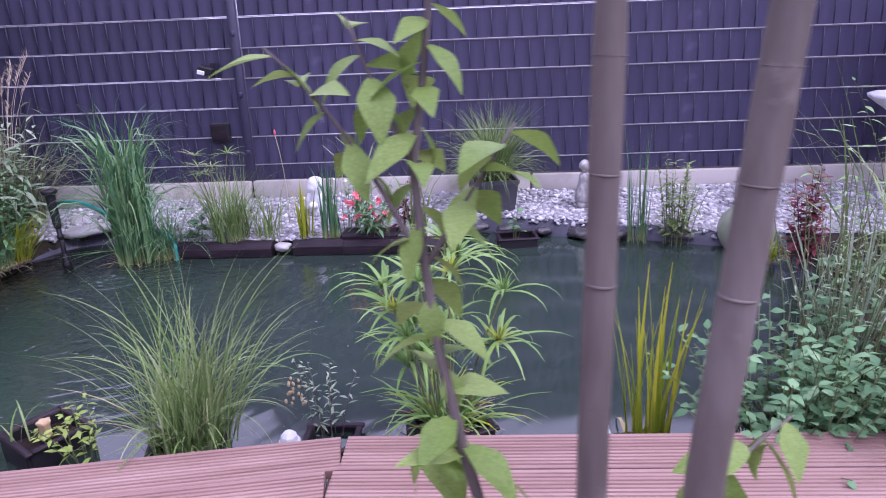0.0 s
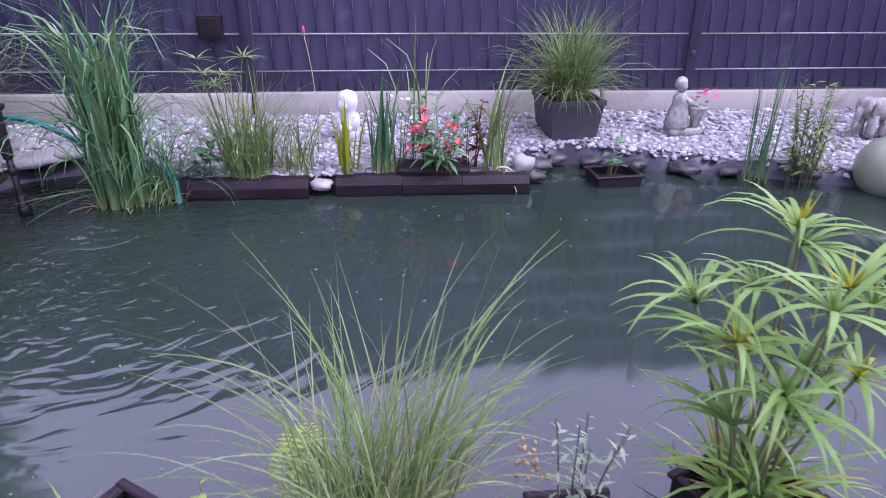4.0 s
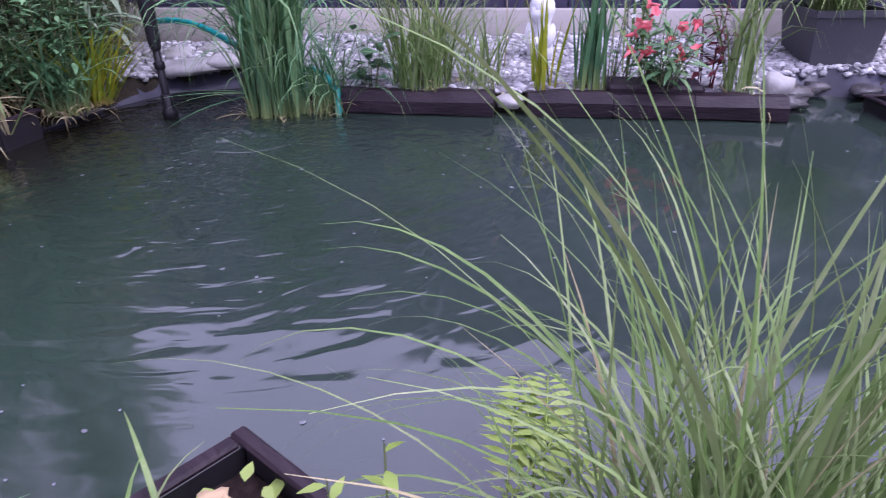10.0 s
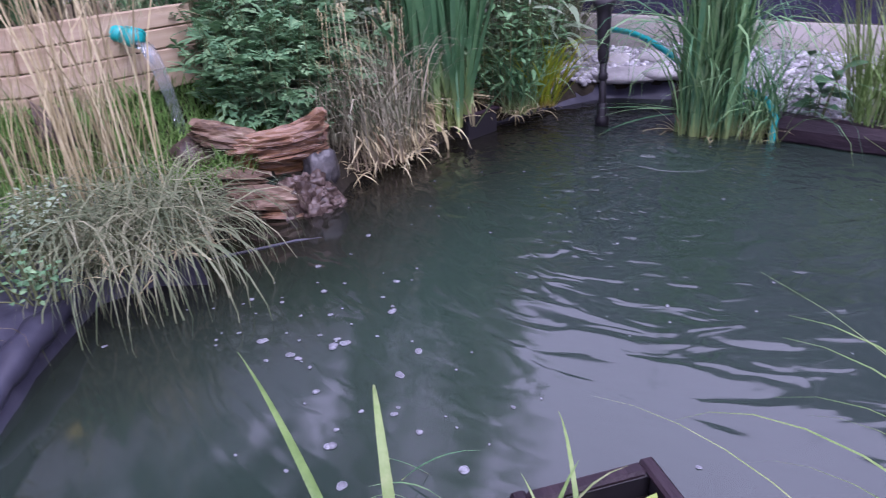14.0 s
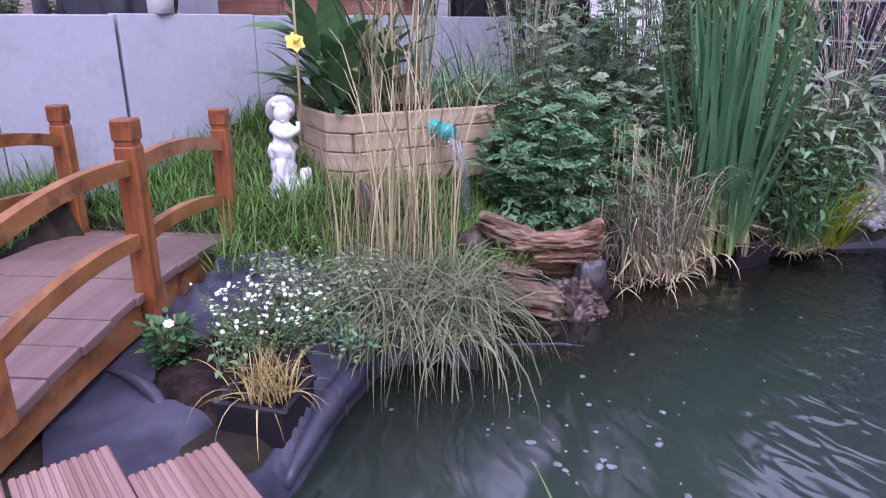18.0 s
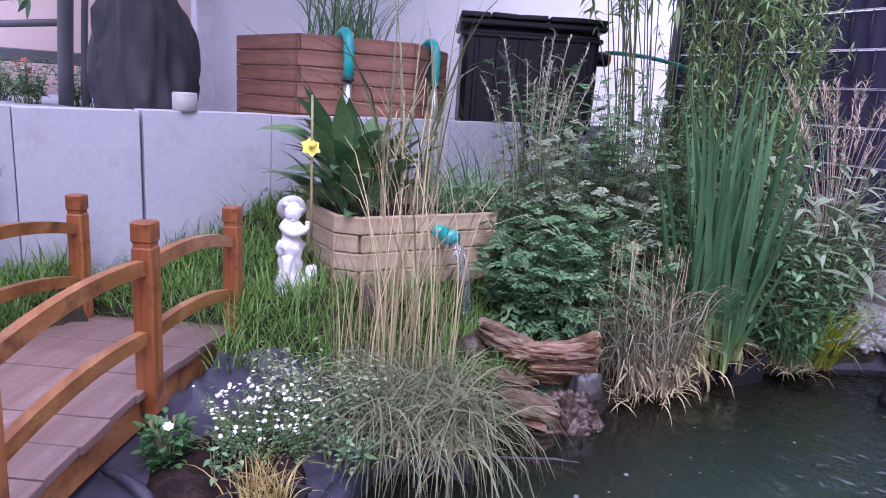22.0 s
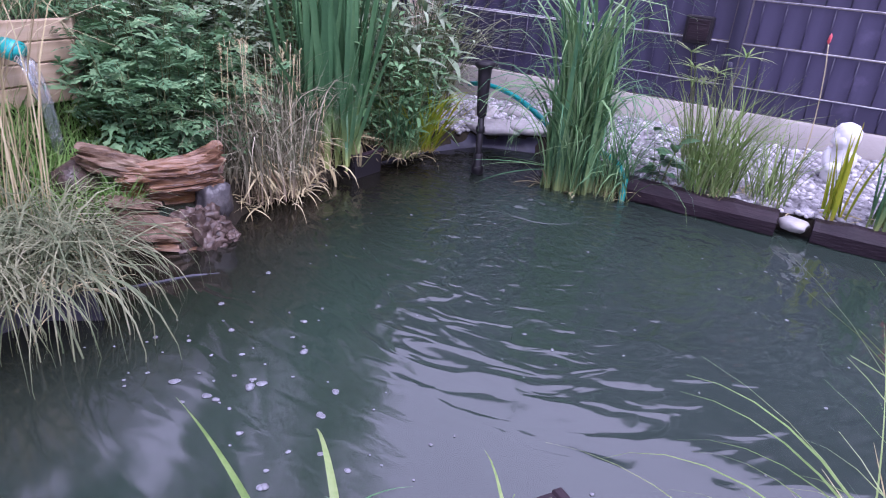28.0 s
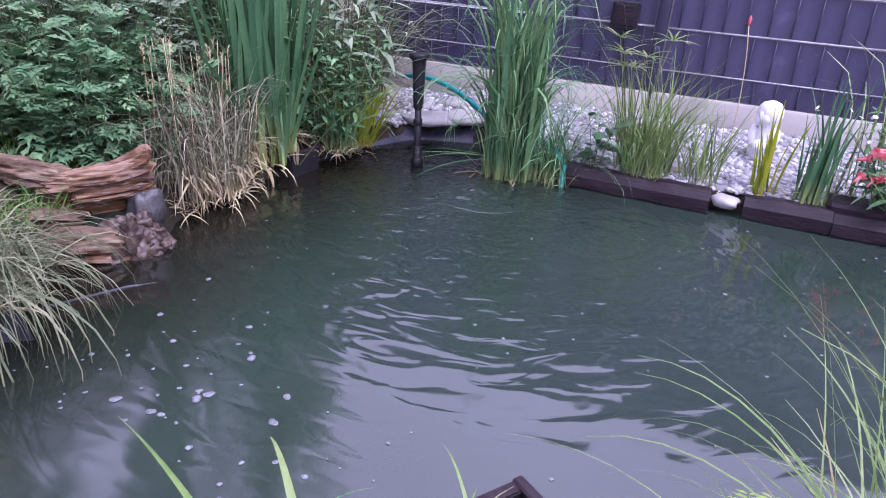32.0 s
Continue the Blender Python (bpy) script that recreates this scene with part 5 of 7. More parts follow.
for v in (-0.018, BW + 0.018):
    for u in (-0.555, 0.0, 0.555):
        part("bridge_post", post_m, bridge_rail, bridge, "", turn(b_az, 0, on_bridge(u, v, 0.070 if u < -0.5 else 0)))
    for z, dz in ((0.312, 0.03), (0.135, 0.03)):
        for ua, ub in ((-0.555, 0.0), (0.0, 0.555)):
            g = Geo()
            n = 10
            for k in range(n + 1):
                s = k / n
                u = ua + 0.026 + (ub - ua - 0.052) * s
                lift = 0.022 * 4 * s * (1 - s)
                for dv, dw in ((-0.012, -0.018), (0.012, -0.018), (0.012, 0.018), (-0.012, 0.018)):
                    a, b = on_bridge(ua, v).z, on_bridge(ub, v).z
                    q = on_bridge(u, v + dv)
                    g.v.append((q.x, q.y, a + (b - a) * s + z + lift + dw))
            for k in range(n):
                g.f += [(k * 4 + s, k * 4 + (s + 1) % 4, k * 4 + 4 + (s + 1) % 4, k * 4 + 4 + s) for s in range(4)]
            g.f += [(3, 2, 1, 0), (n * 4, n * 4 + 1, n * 4 + 2, n * 4 + 3)]
            part("handrail", g, bridge_arc, bridge, "", smooth=False)
litter = Geo()
rlit = random.Random(17)
for k in range(46):
    q = on_bridge(rlit.uniform(-0.6, 0.6), rlit.uniform(0.03, BW - 0.03), 0.003)
    litter.leaf(rlit.uniform(0.006, 0.018), rlit.uniform(0.003, 0.007), turn(rlit.uniform(0, 360), rlit.uniform(-6, 6), q), 10, 0.2, 2)
single("plant_litter", litter, drift_leaf, "dry petals and leaf bits strewn on the bridge planks", "litter", kind="stuff")

# ---------------------------------------------------------------- lawn, statue, planter
lawn = Geo()
rl = random.Random(5)
cnt = 0
while cnt < 12000:
    x, y = rl.uniform(-2.75, -1.25), rl.uniform(-3.95, -2.0)
    if behind_wall(x, y) or edge_distance(x, y) < 0.28:
        continue
    q = Vector((x, y)) - B0
    if -0.8 < q.dot(BU) < 0.60 and -0.06 < q.dot(BV) < BW + 0.03:
        continue
    if x > -1.42 and y < -2.80 or x > -1.50 and y < -3.05:
        continue
    lawn.blade(rl.uniform(0.05, 0.16), 0.0055, rl.uniform(0, 40), rl.uniform(10, 80), turn(rl.uniform(0, 360), 0, (x, y, ground_z(x, y) - 0.004)), 3)
    cnt += 1
single("lawn", lawn, lawn_green, "unmown green lawn in front of the wall", "grass", kind="stuff")

g = Geo()
g.lathe([(0.01, 0), (0.088, 0.0), (0.085, 0.022), (0.07, 0.03)], 14, None, lambda t, z: 1 + 0.12 * math.sin(3 * t + 1))
g.lathe([(0.056, 0.025), (0.060, 0.05), (0.046, 0.075), (0.041, 0.10), (0.046, 0.125), (0.043, 0.15), (0.050, 0.175), (0.053, 0.190), (0.040, 0.207), (0.035, 0.225), (0.041, 0.25), (0.043, 0.268), (0.028, 0.285), (0.014, 0.295)], 22, turn(0, 0, (-0.018, 0, 0)), lambda t, z: 1 + (0.20 * math.sin(5 * t + z * 34) + 0.12 * math.sin(9 * t - z * 70) + 0.10 * math.sin(z * 130 + 2 * t)) * (1 if z < 0.2 else 0.25))
g.ball((0.034, 0.035, 0.039), turn(0, 0, (-0.012, -0.010, 0.312)), 3, 0.06)
for k in range(9):
    a = radians(40 * k)
    g.ball((0.011, 0.011, 0.011), turn(0, 0, (-0.012 + 0.031 * math.cos(a), 0.002 + 0.028 * math.sin(a), 0.33 - 0.012 * math.sin(a + 1.4))), 1, 0.4, k)
g.ball((0.0045, 0.006, 0.006), turn(0, 0, (-0.010, -0.044, 0.312)), 1)
g.ball((0.010, 0.006, 0.007), turn(0, 0, (-0.012, -0.036, 0.287)), 1)
g.lathe([(0.005, 0.034), (0.026, 0.032), (0.032, 0.012), (0.058, 0.004), (0.060, -0.002), (0.032, 0.0), (0.006, 0.012)], 20, turn(0, -12, (-0.018, 0.022, 0.322), 1, -58))
g.tube(bezier((0.012, -0.018, 0.262), (0.052, -0.05, 0.225), (0.050, -0.042, 0.285), 8), [0.017, 0.017, 0.016, 0.015, 0.0135, 0.012, 0.0115, 0.012, 0.013], 9)
g.tube(bezier((-0.052, -0.008, 0.262), (-0.012, -0.075, 0.215), (0.046, -0.048, 0.262), 8), [0.018, 0.0175, 0.0165, 0.015, 0.0135, 0.012, 0.0115, 0.012, 0.012], 9)
g.ball((0.022, 0.026, 0.034), turn(0, 0, (-0.055, -0.005, 0.175)), 2, 0.5, 3)
g.tube(bezier((-0.03, -0.03, 0.15), (-0.035, -0.055, 0.09), (-0.045, -0.05, 0.035), 6), [0.024, 0.022, 0.019, 0.017, 0.016, 0.017, 0.014], 9)
g.box((0.034, 0.04, 0.085), turn(12, 6, (0.058, 0.0, 0.068)), 0.01)
g.box((0.024, 0.032, 0.10), turn(-16, -4, (0.080, 0.012, 0.06)), 0.008)
g.ball((0.03, 0.028, 0.03), turn(0, 0, (0.04, -0.035, 0.045)), 2, 0.5, 5)
SX, SY, SZ = -1.775, -2.995, ground_z(-1.775, -2.995) - 0.005
st = single("cherub_statue", g, marble, "white cast-stone figure in a sun hat holding a rod", "statue", (SX, SY, SZ), 74)
st.scale = (0.84, 0.80, 0.94)
ob = thing("bamboo_rod", "thin bamboo cane held by the statue", "cane", (SX + 0.060, SY + 0.036, SZ + 0.20), lean=-2)
part("cane", Geo().tube([(0, 0, 0), (0, 0, 0.16), (0, 0, 0.30), (0, 0, 0.49)], [0.005, 0.0048, 0.0045, 0.004], 7), leaf_dry, ob)
ob = thing("yellow_daffodil", "yellow artificial daffodil tied to the cane", "flower", (SX + 0.055, SY + 0.030, SZ + 0.52))
fg = Geo()
flower(fg, (0, 0, 0), 0.036, 6, turn(0, 60), 10)
part("flower_crown", fg, petal_yellow, ob)
part("trumpet", Geo().lathe([(0.006, 0), (0.010, 0.015), (0.014, 0.024)], 10, turn(0, 60)), petal_yellow, ob)

pl = thing("wooden_planter", "pale wooden board planter with cut corners, standing in the lawn", "planter")
PC = [(-1.76, -2.78), (-1.775, -2.215), (-1.915, -2.095), (-2.245, -2.095), (-2.365, -2.745), (-2.075, -2.86), (-1.82, -2.845)]
for r in range(4):
    z = 0.295 + 0.066 * r
    for k in range(7):
        a, b = Vector(PC[k]), Vector(PC[(k + 1) % 7])
        d = b - a
        c = (a + b) / 2
        part("board", Geo().box((d.length + (0.018 if (r + k) % 2 else -0.006), 0.024, 0.063), None, 0.004), planter_wood, pl, "", turn(math.degrees(math.atan2(d.y, d.x)), 0, (c.x, c.y, z + 0.032)), smooth=False)
sg = Geo()
sg.v = [(x, y, 0.51) for x, y in PC]
sg.f = [(0, 1, 2, 3, 4, 5, 6)]
part("planting_soil", sg, soil, pl)
# spout with running water
sp = thing("water_spout", "turquoise pipe spout letting water run out of the planter", "pipe")
a, b = Vector((-1.87, -2.50, 0.512)), Vector((-1.655, -2.45, 0.482))
part("pipe", Geo().tube([a, a.lerp(b, 0.4), a.lerp(b, 0.78)], 0.026, 16), turquoise, sp)
part("pipe_sleeve", Geo().tube([a.lerp(b, 0.72), a.lerp(b, 0.96), b, b + (a - b) * 0.04], [0.031, 0.031, 0.030, 0.024], 16), turquoise, sp)
# black disc stands in for the shade inside the pipe
part("pipe_mouth", Geo().tube([b + (a - b) * 0.03, b + (a - b) * 0.034], 0.025, 16), plastic_black, sp, "black disc painting the shade in the pipe mouth")
jet = bpy.data.materials.new("clear_running_water")
jet.use_nodes = True
jb = jet.node_tree.nodes["Principled BSDF"]
jb.inputs["Base Color"].default_value = (0.8, 0.85, 0.87, 1)
jb.inputs["Roughness"].default_value, jb.inputs["Transmission Weight"].default_value, jb.inputs["IOR"].default_value = 0.06, 0.95, 1.33
for k in range(4):
    off = Vector((0.004 * math.cos(k * 1.9), 0.011 * (k - 1.5), -0.003 * k))
    part("running_water", Geo().tube(bezier(b + off + Vector((-0.01, 0, -0.010)), b + off * 1.1 + Vector((0.050, 0.012, -0.02)), b + off * 0.8 + Vector((0.085, 0.018, -0.29)), 8), [0.010, 0.010, 0.009, 0.0075, 0.0065, 0.006, 0.0055, 0.005, 0.005], 7), jet, sp, "thin stream of water" if k == 0 else "")



def big_leaves(name, label, at, n, size, ratio, height, spread, mat, seed, bend=(20, 60), rise=(5, 75)):
    """A plant of large separate leaves on short stalks."""
    ob = thing(name, label, "plant", at)
    rng = random.Random(seed)
    lib = [Geo().leaf(1.0, ratio * rng.uniform(0.85, 1.15), None, rng.uniform(*bend), 0.25, 8, 0.4).mesh("leaf", mat) for _ in range(5)]
    for k in range(n):
        az = rng.uniform(0, 360)
        r = spread * math.sqrt(rng.random())
        h = rng.uniform(*height)
        part("leaf", rng.choice(lib), mat, ob, "", turn(az, -rng.uniform(*rise), (r * math.cos(radians(az)), r * math.sin(radians(az)), h), rng.uniform(*size), rng.uniform(-20, 20)))
    st_ = Geo()
    for k in range(min(12, max(3, n // 5))):
        a_ = rng.uniform(0, 6.28)
        st_.tube(bezier((0, 0, -0.02), (0.02 * math.cos(a_), 0.02 * math.sin(a_), height[1] * 0.5), (spread * 0.7 * math.cos(a_), spread * 0.7 * math.sin(a_), height[1]), 5), 0.006 if size[1] > 0.1 else 0.0022, 6)
    part("stalkwork", st_, stem_green, ob, kind="stuff")
    return ob


sedge("bridge_iris", "upright green iris leaves at the end of the bridge", (-2.08, -3.93, ground_z(-2.08, -3.93)), 12, (0.25, 0.46), 0.026, (-4, 10), (0, 20), 0.06, leaf_iris, each=True)
big_leaves("canna", "dark green broad-leaved canna in the planter", (-2.06, -2.66, 0.53), 110, (0.14, 0.27), 0.34, (0.0, 0.27), 0.15, leaf_canna, 41, rise=(28, 84))
sedge("planter_grass", "arching green grass in the planter", (-2.0, -2.22, 0.53), 200, (0.2, 0.42), 0.006, (5, 50), (40, 120), 0.14, leaf_reed)
sedge("tall_dry_grass", "tall straw-coloured grass stalks leaning over the pond", (-1.34, -2.81, 0.08), 120, (0.32, 0.90), 0.0062, (-6, 13), (0, 110), 0.19, leaf_dry, each=True, kink=3.0)
sedge("tall_dry_grass", "long bent straw leaves over the sedge", (-1.95, -2.52, 0.53), 30, (0.35, 0.85), 0.011, (-2, 18), (20, 190), 0.14, leaf_dry, each=True, kink=3.8)
sedge("tall_reed", "tall green reed stems with long arching leaves", (-1.95, -2.50, 0.53), 34, (0.5, 1.0), 0.011, (0, 26), (5, 120), 0.16, leaf_dull, each=True, kink=2.6)
sedge("tall_dry_grass", "single long straw stalks arching over the pond", (-1.36, -2.74, 0.08), 16, (0.85, 1.35), 0.007, (0, 20), (10, 130), 0.14, leaf_dry, each=True, kink=3.2)
sedge("pond_sedge", "large drooping dull green sedge hanging into the water", (-1.10, -2.85, 0.10), 330, (0.22, 0.50), 0.0072, (0, 40), (125, 182), 0.17, leaf_dull, each=True, dry=110, kink=0.9)
sedge("pond_sedge_under", "straw and dead leaves under the sedge", (-1.10, -2.85, 0.08), 760, (0.2, 0.46), 0.0042, (0, 50), (110, 185), 0.19, leaf_dull, dry=120)

# ---------------------------------------------------------------- driftwood and rocks
DW_SPOT = (-1.180, -2.285)
DWM = turn(55, 0, (*DW_SPOT, -0.035))
dw = thing("driftwood", "wet split driftwood trunk with reddish torn grain and a small pool", "driftwood", (*DW_SPOT, -0.035), 55)


def torn_wood(L, w, h, seed, m, flare=0.0, bow=0.0):
    """A split limb along x with deep grain ridges, torn ends and a widening at its far end."""
    g = Geo()
    n, s = 30, 36
    for k in range(n + 1):
        q = k / n
        e = 0.72 + 0.28 * math.sin(math.pi * min(1, max(0.0, q))) + flare * q ** 3
        for j in range(s):
            t = 2 * math.pi * j / s
            c, d = math.cos(t), math.sin(t)
            x = L * (q - 0.5)
            ridge = 1 - abs(noise.noise(Vector((x * 3.0, c * 4 + seed, d * 4)))) * 1.5 - abs(noise.noise(Vector((x * 5.0, c * 10 + seed, d * 10)))) * 0.6
            r = e * (0.80 + 0.34 * ridge + 0.30 * noise.noise(Vector((x * 7, c * 1.4, d * 1.4 + seed))) + 0.20 * noise.noise(Vector((x * 24, c * 12, d * 12 + seed))))
            if k in (0, n):
                r *= 0.55
            x += 0.035 * noise.noise(Vector((c * 4, d * 4, seed + q))) * (1 if q < 0.12 or q > 0.88 else 0.2)
            box = 1 / max(abs(c), abs(d)) ** 0.45
            g.v.append(tuple(m @ Vector((x, c * w * r * box, d * h * r * box + bow * (max(0.0, 2 * q - 1) ** 2 + 0.5 * max(0.0, 1 - 2 * q) ** 2)))))
    for k in range(n):
        for j in range(s):
            g.f.append((k * s + j, k * s + (j + 1) % s, k * s + s + (j + 1) % s, k * s + s + j))
    g.f += [tuple(range(s))[::-1], tuple(range(n * s, n * s + s))]
    return g


for nm, L, w, h, at, az, tl, sd, fl, bow in [
        ("upper_log", 0.29, 0.046, 0.034, (-0.040, 0.040, 0.215), 2, -3, 1.0, 0.75, 0.024), ("hollow_back", 0.23, 0.034, 0.056, (-0.070, 0.066, 0.135), 0, 0, 5.0, 0.0, 0.0),
        ("overhang", 0.20, 0.040, 0.016, (-0.010, 0.018, 0.178), 4, -4, 17.0, 0.3, 0.006), ("side_limb", 0.17, 0.044, 0.034, (-0.185, -0.020, 0.128), -4, 8, 9.0, 0.0, 0.0),
        ("lower_log", 0.22, 0.050, 0.042, (-0.105, -0.085, 0.070), -6, 6, 21.0, 0.1, 0.0), ("foot_log", 0.14, 0.040, 0.036, (-0.060, -0.115, 0.040), -4, 4, 23.0, 0.0, 0.0),
        ("root", 0.17, 0.044, 0.038, (-0.200, 0.050, 0.245), -8, 16, 13.0, 0.0, 0.0)]:
    grey = nm in ("root", "lower_log", "side_limb")
    part(nm, torn_wood(L, w, h, sd, turn(az, tl, at), fl, bow), hollow_wood if nm == "hollow_back" else grey_driftwood if grey else driftwood, dw, "grey weathered root" if nm == "root" else "", smooth=False)
part("pool", Geo().add([(-0.11, -0.065, 0.108), (0.04, -0.065, 0.108), (0.04, 0.045, 0.108), (-0.11, 0.045, 0.108)], [(0, 1, 2, 3)]), water_mat, dw, "water standing in the hollow")
single("rock", Geo().ball((0.047, 0.050, 0.080), None, 3, 0.5, 4.0), wet_rock, "upright wet grey boulder under the driftwood", "stone", tuple(DWM @ Vector((0.066, 0.005, 0.120))), 20, "stones at the driftwood")
for k, (x, y, z, u) in enumerate([(-0.035, -0.068, 0.104, 0.032), (0.010, -0.074, 0.104, 0.036), (0.050, -0.066, 0.100, 0.028), (0.045, -0.105, 0.076, 0.034), (0.078, -0.088, 0.074, 0.030), (0.012, -0.125, 0.066, 0.046), (0.062, -0.122, 0.044, 0.036), (0.092, -0.108, 0.040, 0.032), (0.030, -0.145, 0.034, 0.036), (0.072, -0.140, 0.020, 0.030), (0.104, -0.085, 0.028, 0.032), (-0.030, -0.150, 0.028, 0.034)]):
    single("rock", Geo().ball((u, u * 0.85, u * (0.70 + 0.22 * (k % 3))), None, 3, 0.72, k * 2.3), rock, "wet brown stone beside the driftwood", "stone", tuple(DWM @ Vector((x, y, z))), 40 * k, "stones at the driftwood", smooth=k % 2 == 0)
single("rock", Geo().ball((0.06, 0.05, 0.10), None, 2, 0.5, 31), rock, "pale grey standing stone behind the sedge", "stone", (-1.62, -2.77, 0.25), 20, "stones at the driftwood")
single("rock", Geo().ball((0.07, 0.06, 0.06), None, 2, 0.5, 33), rock, "grey stone behind the driftwood", "stone", (-1.40, -2.50, 0.15), 60, "stones at the driftwood")

# ---------------------------------------------------------------- planting of the left bank
def herb(name, label, at, stems, height, spread, leaf, every, mat, seed, radius=0.1, lobes=0.0, cat="plant", **kw):
    gs, gl = leafy(random.Random(seed), stems, height, spread, leaf, every, lobes, radius=radius, **kw)
    ob = thing(name, label, cat, at)
    part("stemwork", gs, stem_green, ob, kind="stuff")
    part("foliage", gl, mat, ob, kind="stuff")
    return ob


herb("mugwort_patch", "dense patch of deeply cut feathery green leaves", (-1.52, -2.02, 0.12), 105, (0.14, 0.40), 0.13, ((0.09, 0.15), 0.8), 0.035, leaf_cut, 51, 0.24, 1, bend=(10, 60))
herb("mugwort_patch", "dense patch of deeply cut feathery green leaves", (-1.66, -1.98, 0.14), 90, (0.22, 0.55), 0.14, ((0.09, 0.15), 0.8), 0.038, leaf_cut, 52, 0.22, 1, bend=(10, 60))
herb("mugwort", "tall grey-green leafy herb with seed spikes", (-1.72, -1.75, 0.2), 44, (0.4, 0.85), 0.18, ((0.07, 0.12), 0.35), 0.042, leaf_silver, 53, 0.24, 1)
herb("mugwort", "tall grey-green leafy herb with seed spikes", (-2.1, -1.6, 0.25), 46, (0.5, 0.95), 0.18, ((0.07, 0.12), 0.35), 0.042, leaf_cut, 54, 0.28, 1)
herb("dark_shrub", "dense dark green shrub behind the herbs", (-1.9, -1.35, 0.25), 60, (0.4, 0.85), 0.25, ((0.04, 0.07), 0.5), 0.035, leaf_dark, 55, 0.25)
herb("leafy_perennial", "tall perennial with long pointed leaves", (-1.22, -1.02, 0.1), 40, (0.35, 0.9), 0.22, ((0.11, 0.19), 0.2), 0.05, leaf_silver, 56, 0.17, bend=(20, 70))
herb("leafy_perennial", "bushy dull green perennial at the water", (-1.10, -1.28, 0.06), 66, (0.2, 0.56), 0.14, ((0.05, 0.08), 0.35), 0.028, leaf_herb, 57, 0.15)
herb("leafy_perennial", "leafy green perennial filling the corner of the bank", (-1.16, -1.06, 0.08), 60, (0.25, 0.62), 0.16, ((0.05, 0.09), 0.3), 0.03, leaf_herb, 59, 0.18)
herb("leafy_perennial", "dark green bushy perennial behind the iris", (-1.48, -1.42, 0.15), 46, (0.3, 0.75), 0.2, ((0.05, 0.09), 0.3), 0.035, leaf_herb, 58, 0.2)
ob = thing("bamboo", "feathery bamboo with fine pale leaves against the house", "bamboo", (-1.90, -0.64, 0.25))
gs, gl = leafy(random.Random(61), 34, (1.2, 2.4), 0.40, ((0.07, 0.12), 0.15), 0.024, radius=0.30, tilt=(-50, 40), thick=0.004, bend=(10, 60))
part("canework", gs, stem_green, ob, kind="stuff")
part("foliage", gl, leaf_bamboo, ob, kind="stuff")
gs, gl = leafy(random.Random(63), 62, (2.1, 3.3), 0.75, ((0.10, 0.17), 0.17), 0.030, radius=0.34, tilt=(-50, 40), thick=0.0045, bend=(10, 60), start=0.5)
part("tall_canework", gs, stem_green, ob, m=turn(0, 0, (-0.34, -0.10, 0)), kind="stuff")
part("upper_foliage", gl, leaf_bamboo, ob, m=turn(0, 0, (-0.34, -0.10, 0)), kind="stuff")
gs, gl = leafy(random.Random(62), 60, (0.6, 1.35), 0.32, ((0.06, 0.11), 0.16), 0.018, radius=0.30, tilt=(-50, 40), thick=0.003, bend=(10, 60))
part("lower_canework", gs, stem_green, ob, kind="stuff")
part("lower_foliage", gl, leaf_bamboo, ob, kind="stuff")
# pale seeding grass between the planter and the filter tub
sg_ = thing("seeding_grass", "pale grey-green grass with nodding seed spikes", "grass plant", (-1.93, -1.93, 0.22))
part("foliage", tuft(random.Random(64), 260, (0.35, 0.85), 0.006, (0, 26), (10, 100), 0.16), leaf_dull, sg_, kind="stuff")
rs = random.Random(65)
for k in range(26):
    g = Geo()
    h = rs.uniform(0.72, 1.05)
    a, o = rs.uniform(0, 6.28), rs.uniform(0.03, 0.28)
    top = Vector((o * math.cos(a), o * math.sin(a), h))
    line = bezier((0.3 * top.x, 0.3 * top.y, 0), (top.x * 0.45, top.y * 0.45, h * 0.75), top, 8)
    g.tube(line, 0.0016, 3)
    for j in range(26):
        s = j / 26
        u = 8 - 2.6 * s
        p = line[int(u)].lerp(line[min(8, int(u) + 1)], u - int(u))
        g.blade(0.028 * (1.1 - 0.3 * s), 0.006, rs.uniform(8, 50), rs.uniform(0, 60), turn(rs.uniform(0, 360), 0, p), 2)
    part("seed_spike", g, seed_pale, sg_, "pale nodding seed spike" if k == 0 else "")
# big flag iris
sedge("flag_iris", "tall stand of upright dark green iris leaves", (-1.20, -1.58, 0.05), 72, (0.62, 1.16), 0.042, (-2, 13), (0, 12), 0.13, leaf_iris, each=True, dry=50)
sedge("flag_iris", "spreading iris leaves with bent tips", (-1.12, -1.60, 0.05), 12, (0.4, 0.75), 0.026, (15, 40), (10, 110), 0.10, leaf_iris, each=True, kink=2.5)
sedge("dry_rush", "dense withered grey-green rush at the water", (-1.18, -1.98, 0.03), 230, (0.20, 0.50), 0.006, (0, 24), (40, 175), 0.14, leaf_rush, dry=150, kink=3.2, seg=8)
sedge("dry_rush", "withered rush stalks with bent pale heads", (-1.20, -1.84, 0.04), 170, (0.25, 0.56), 0.006, (0, 20), (30, 165), 0.13, leaf_rush, dry=140, kink=3.4, seg=8)
sedge("green_rush", "dull green rush leaves among the withered stalks", (-1.19, -1.91, 0.04), 130, (0.20, 0.52), 0.006, (0, 20), (5, 70), 0.15, leaf_dull)
ob = thing("seed_heads", "pale dry seed heads of the rush", "grass plant", (-1.18, -1.93, 0.05))
g = Geo()
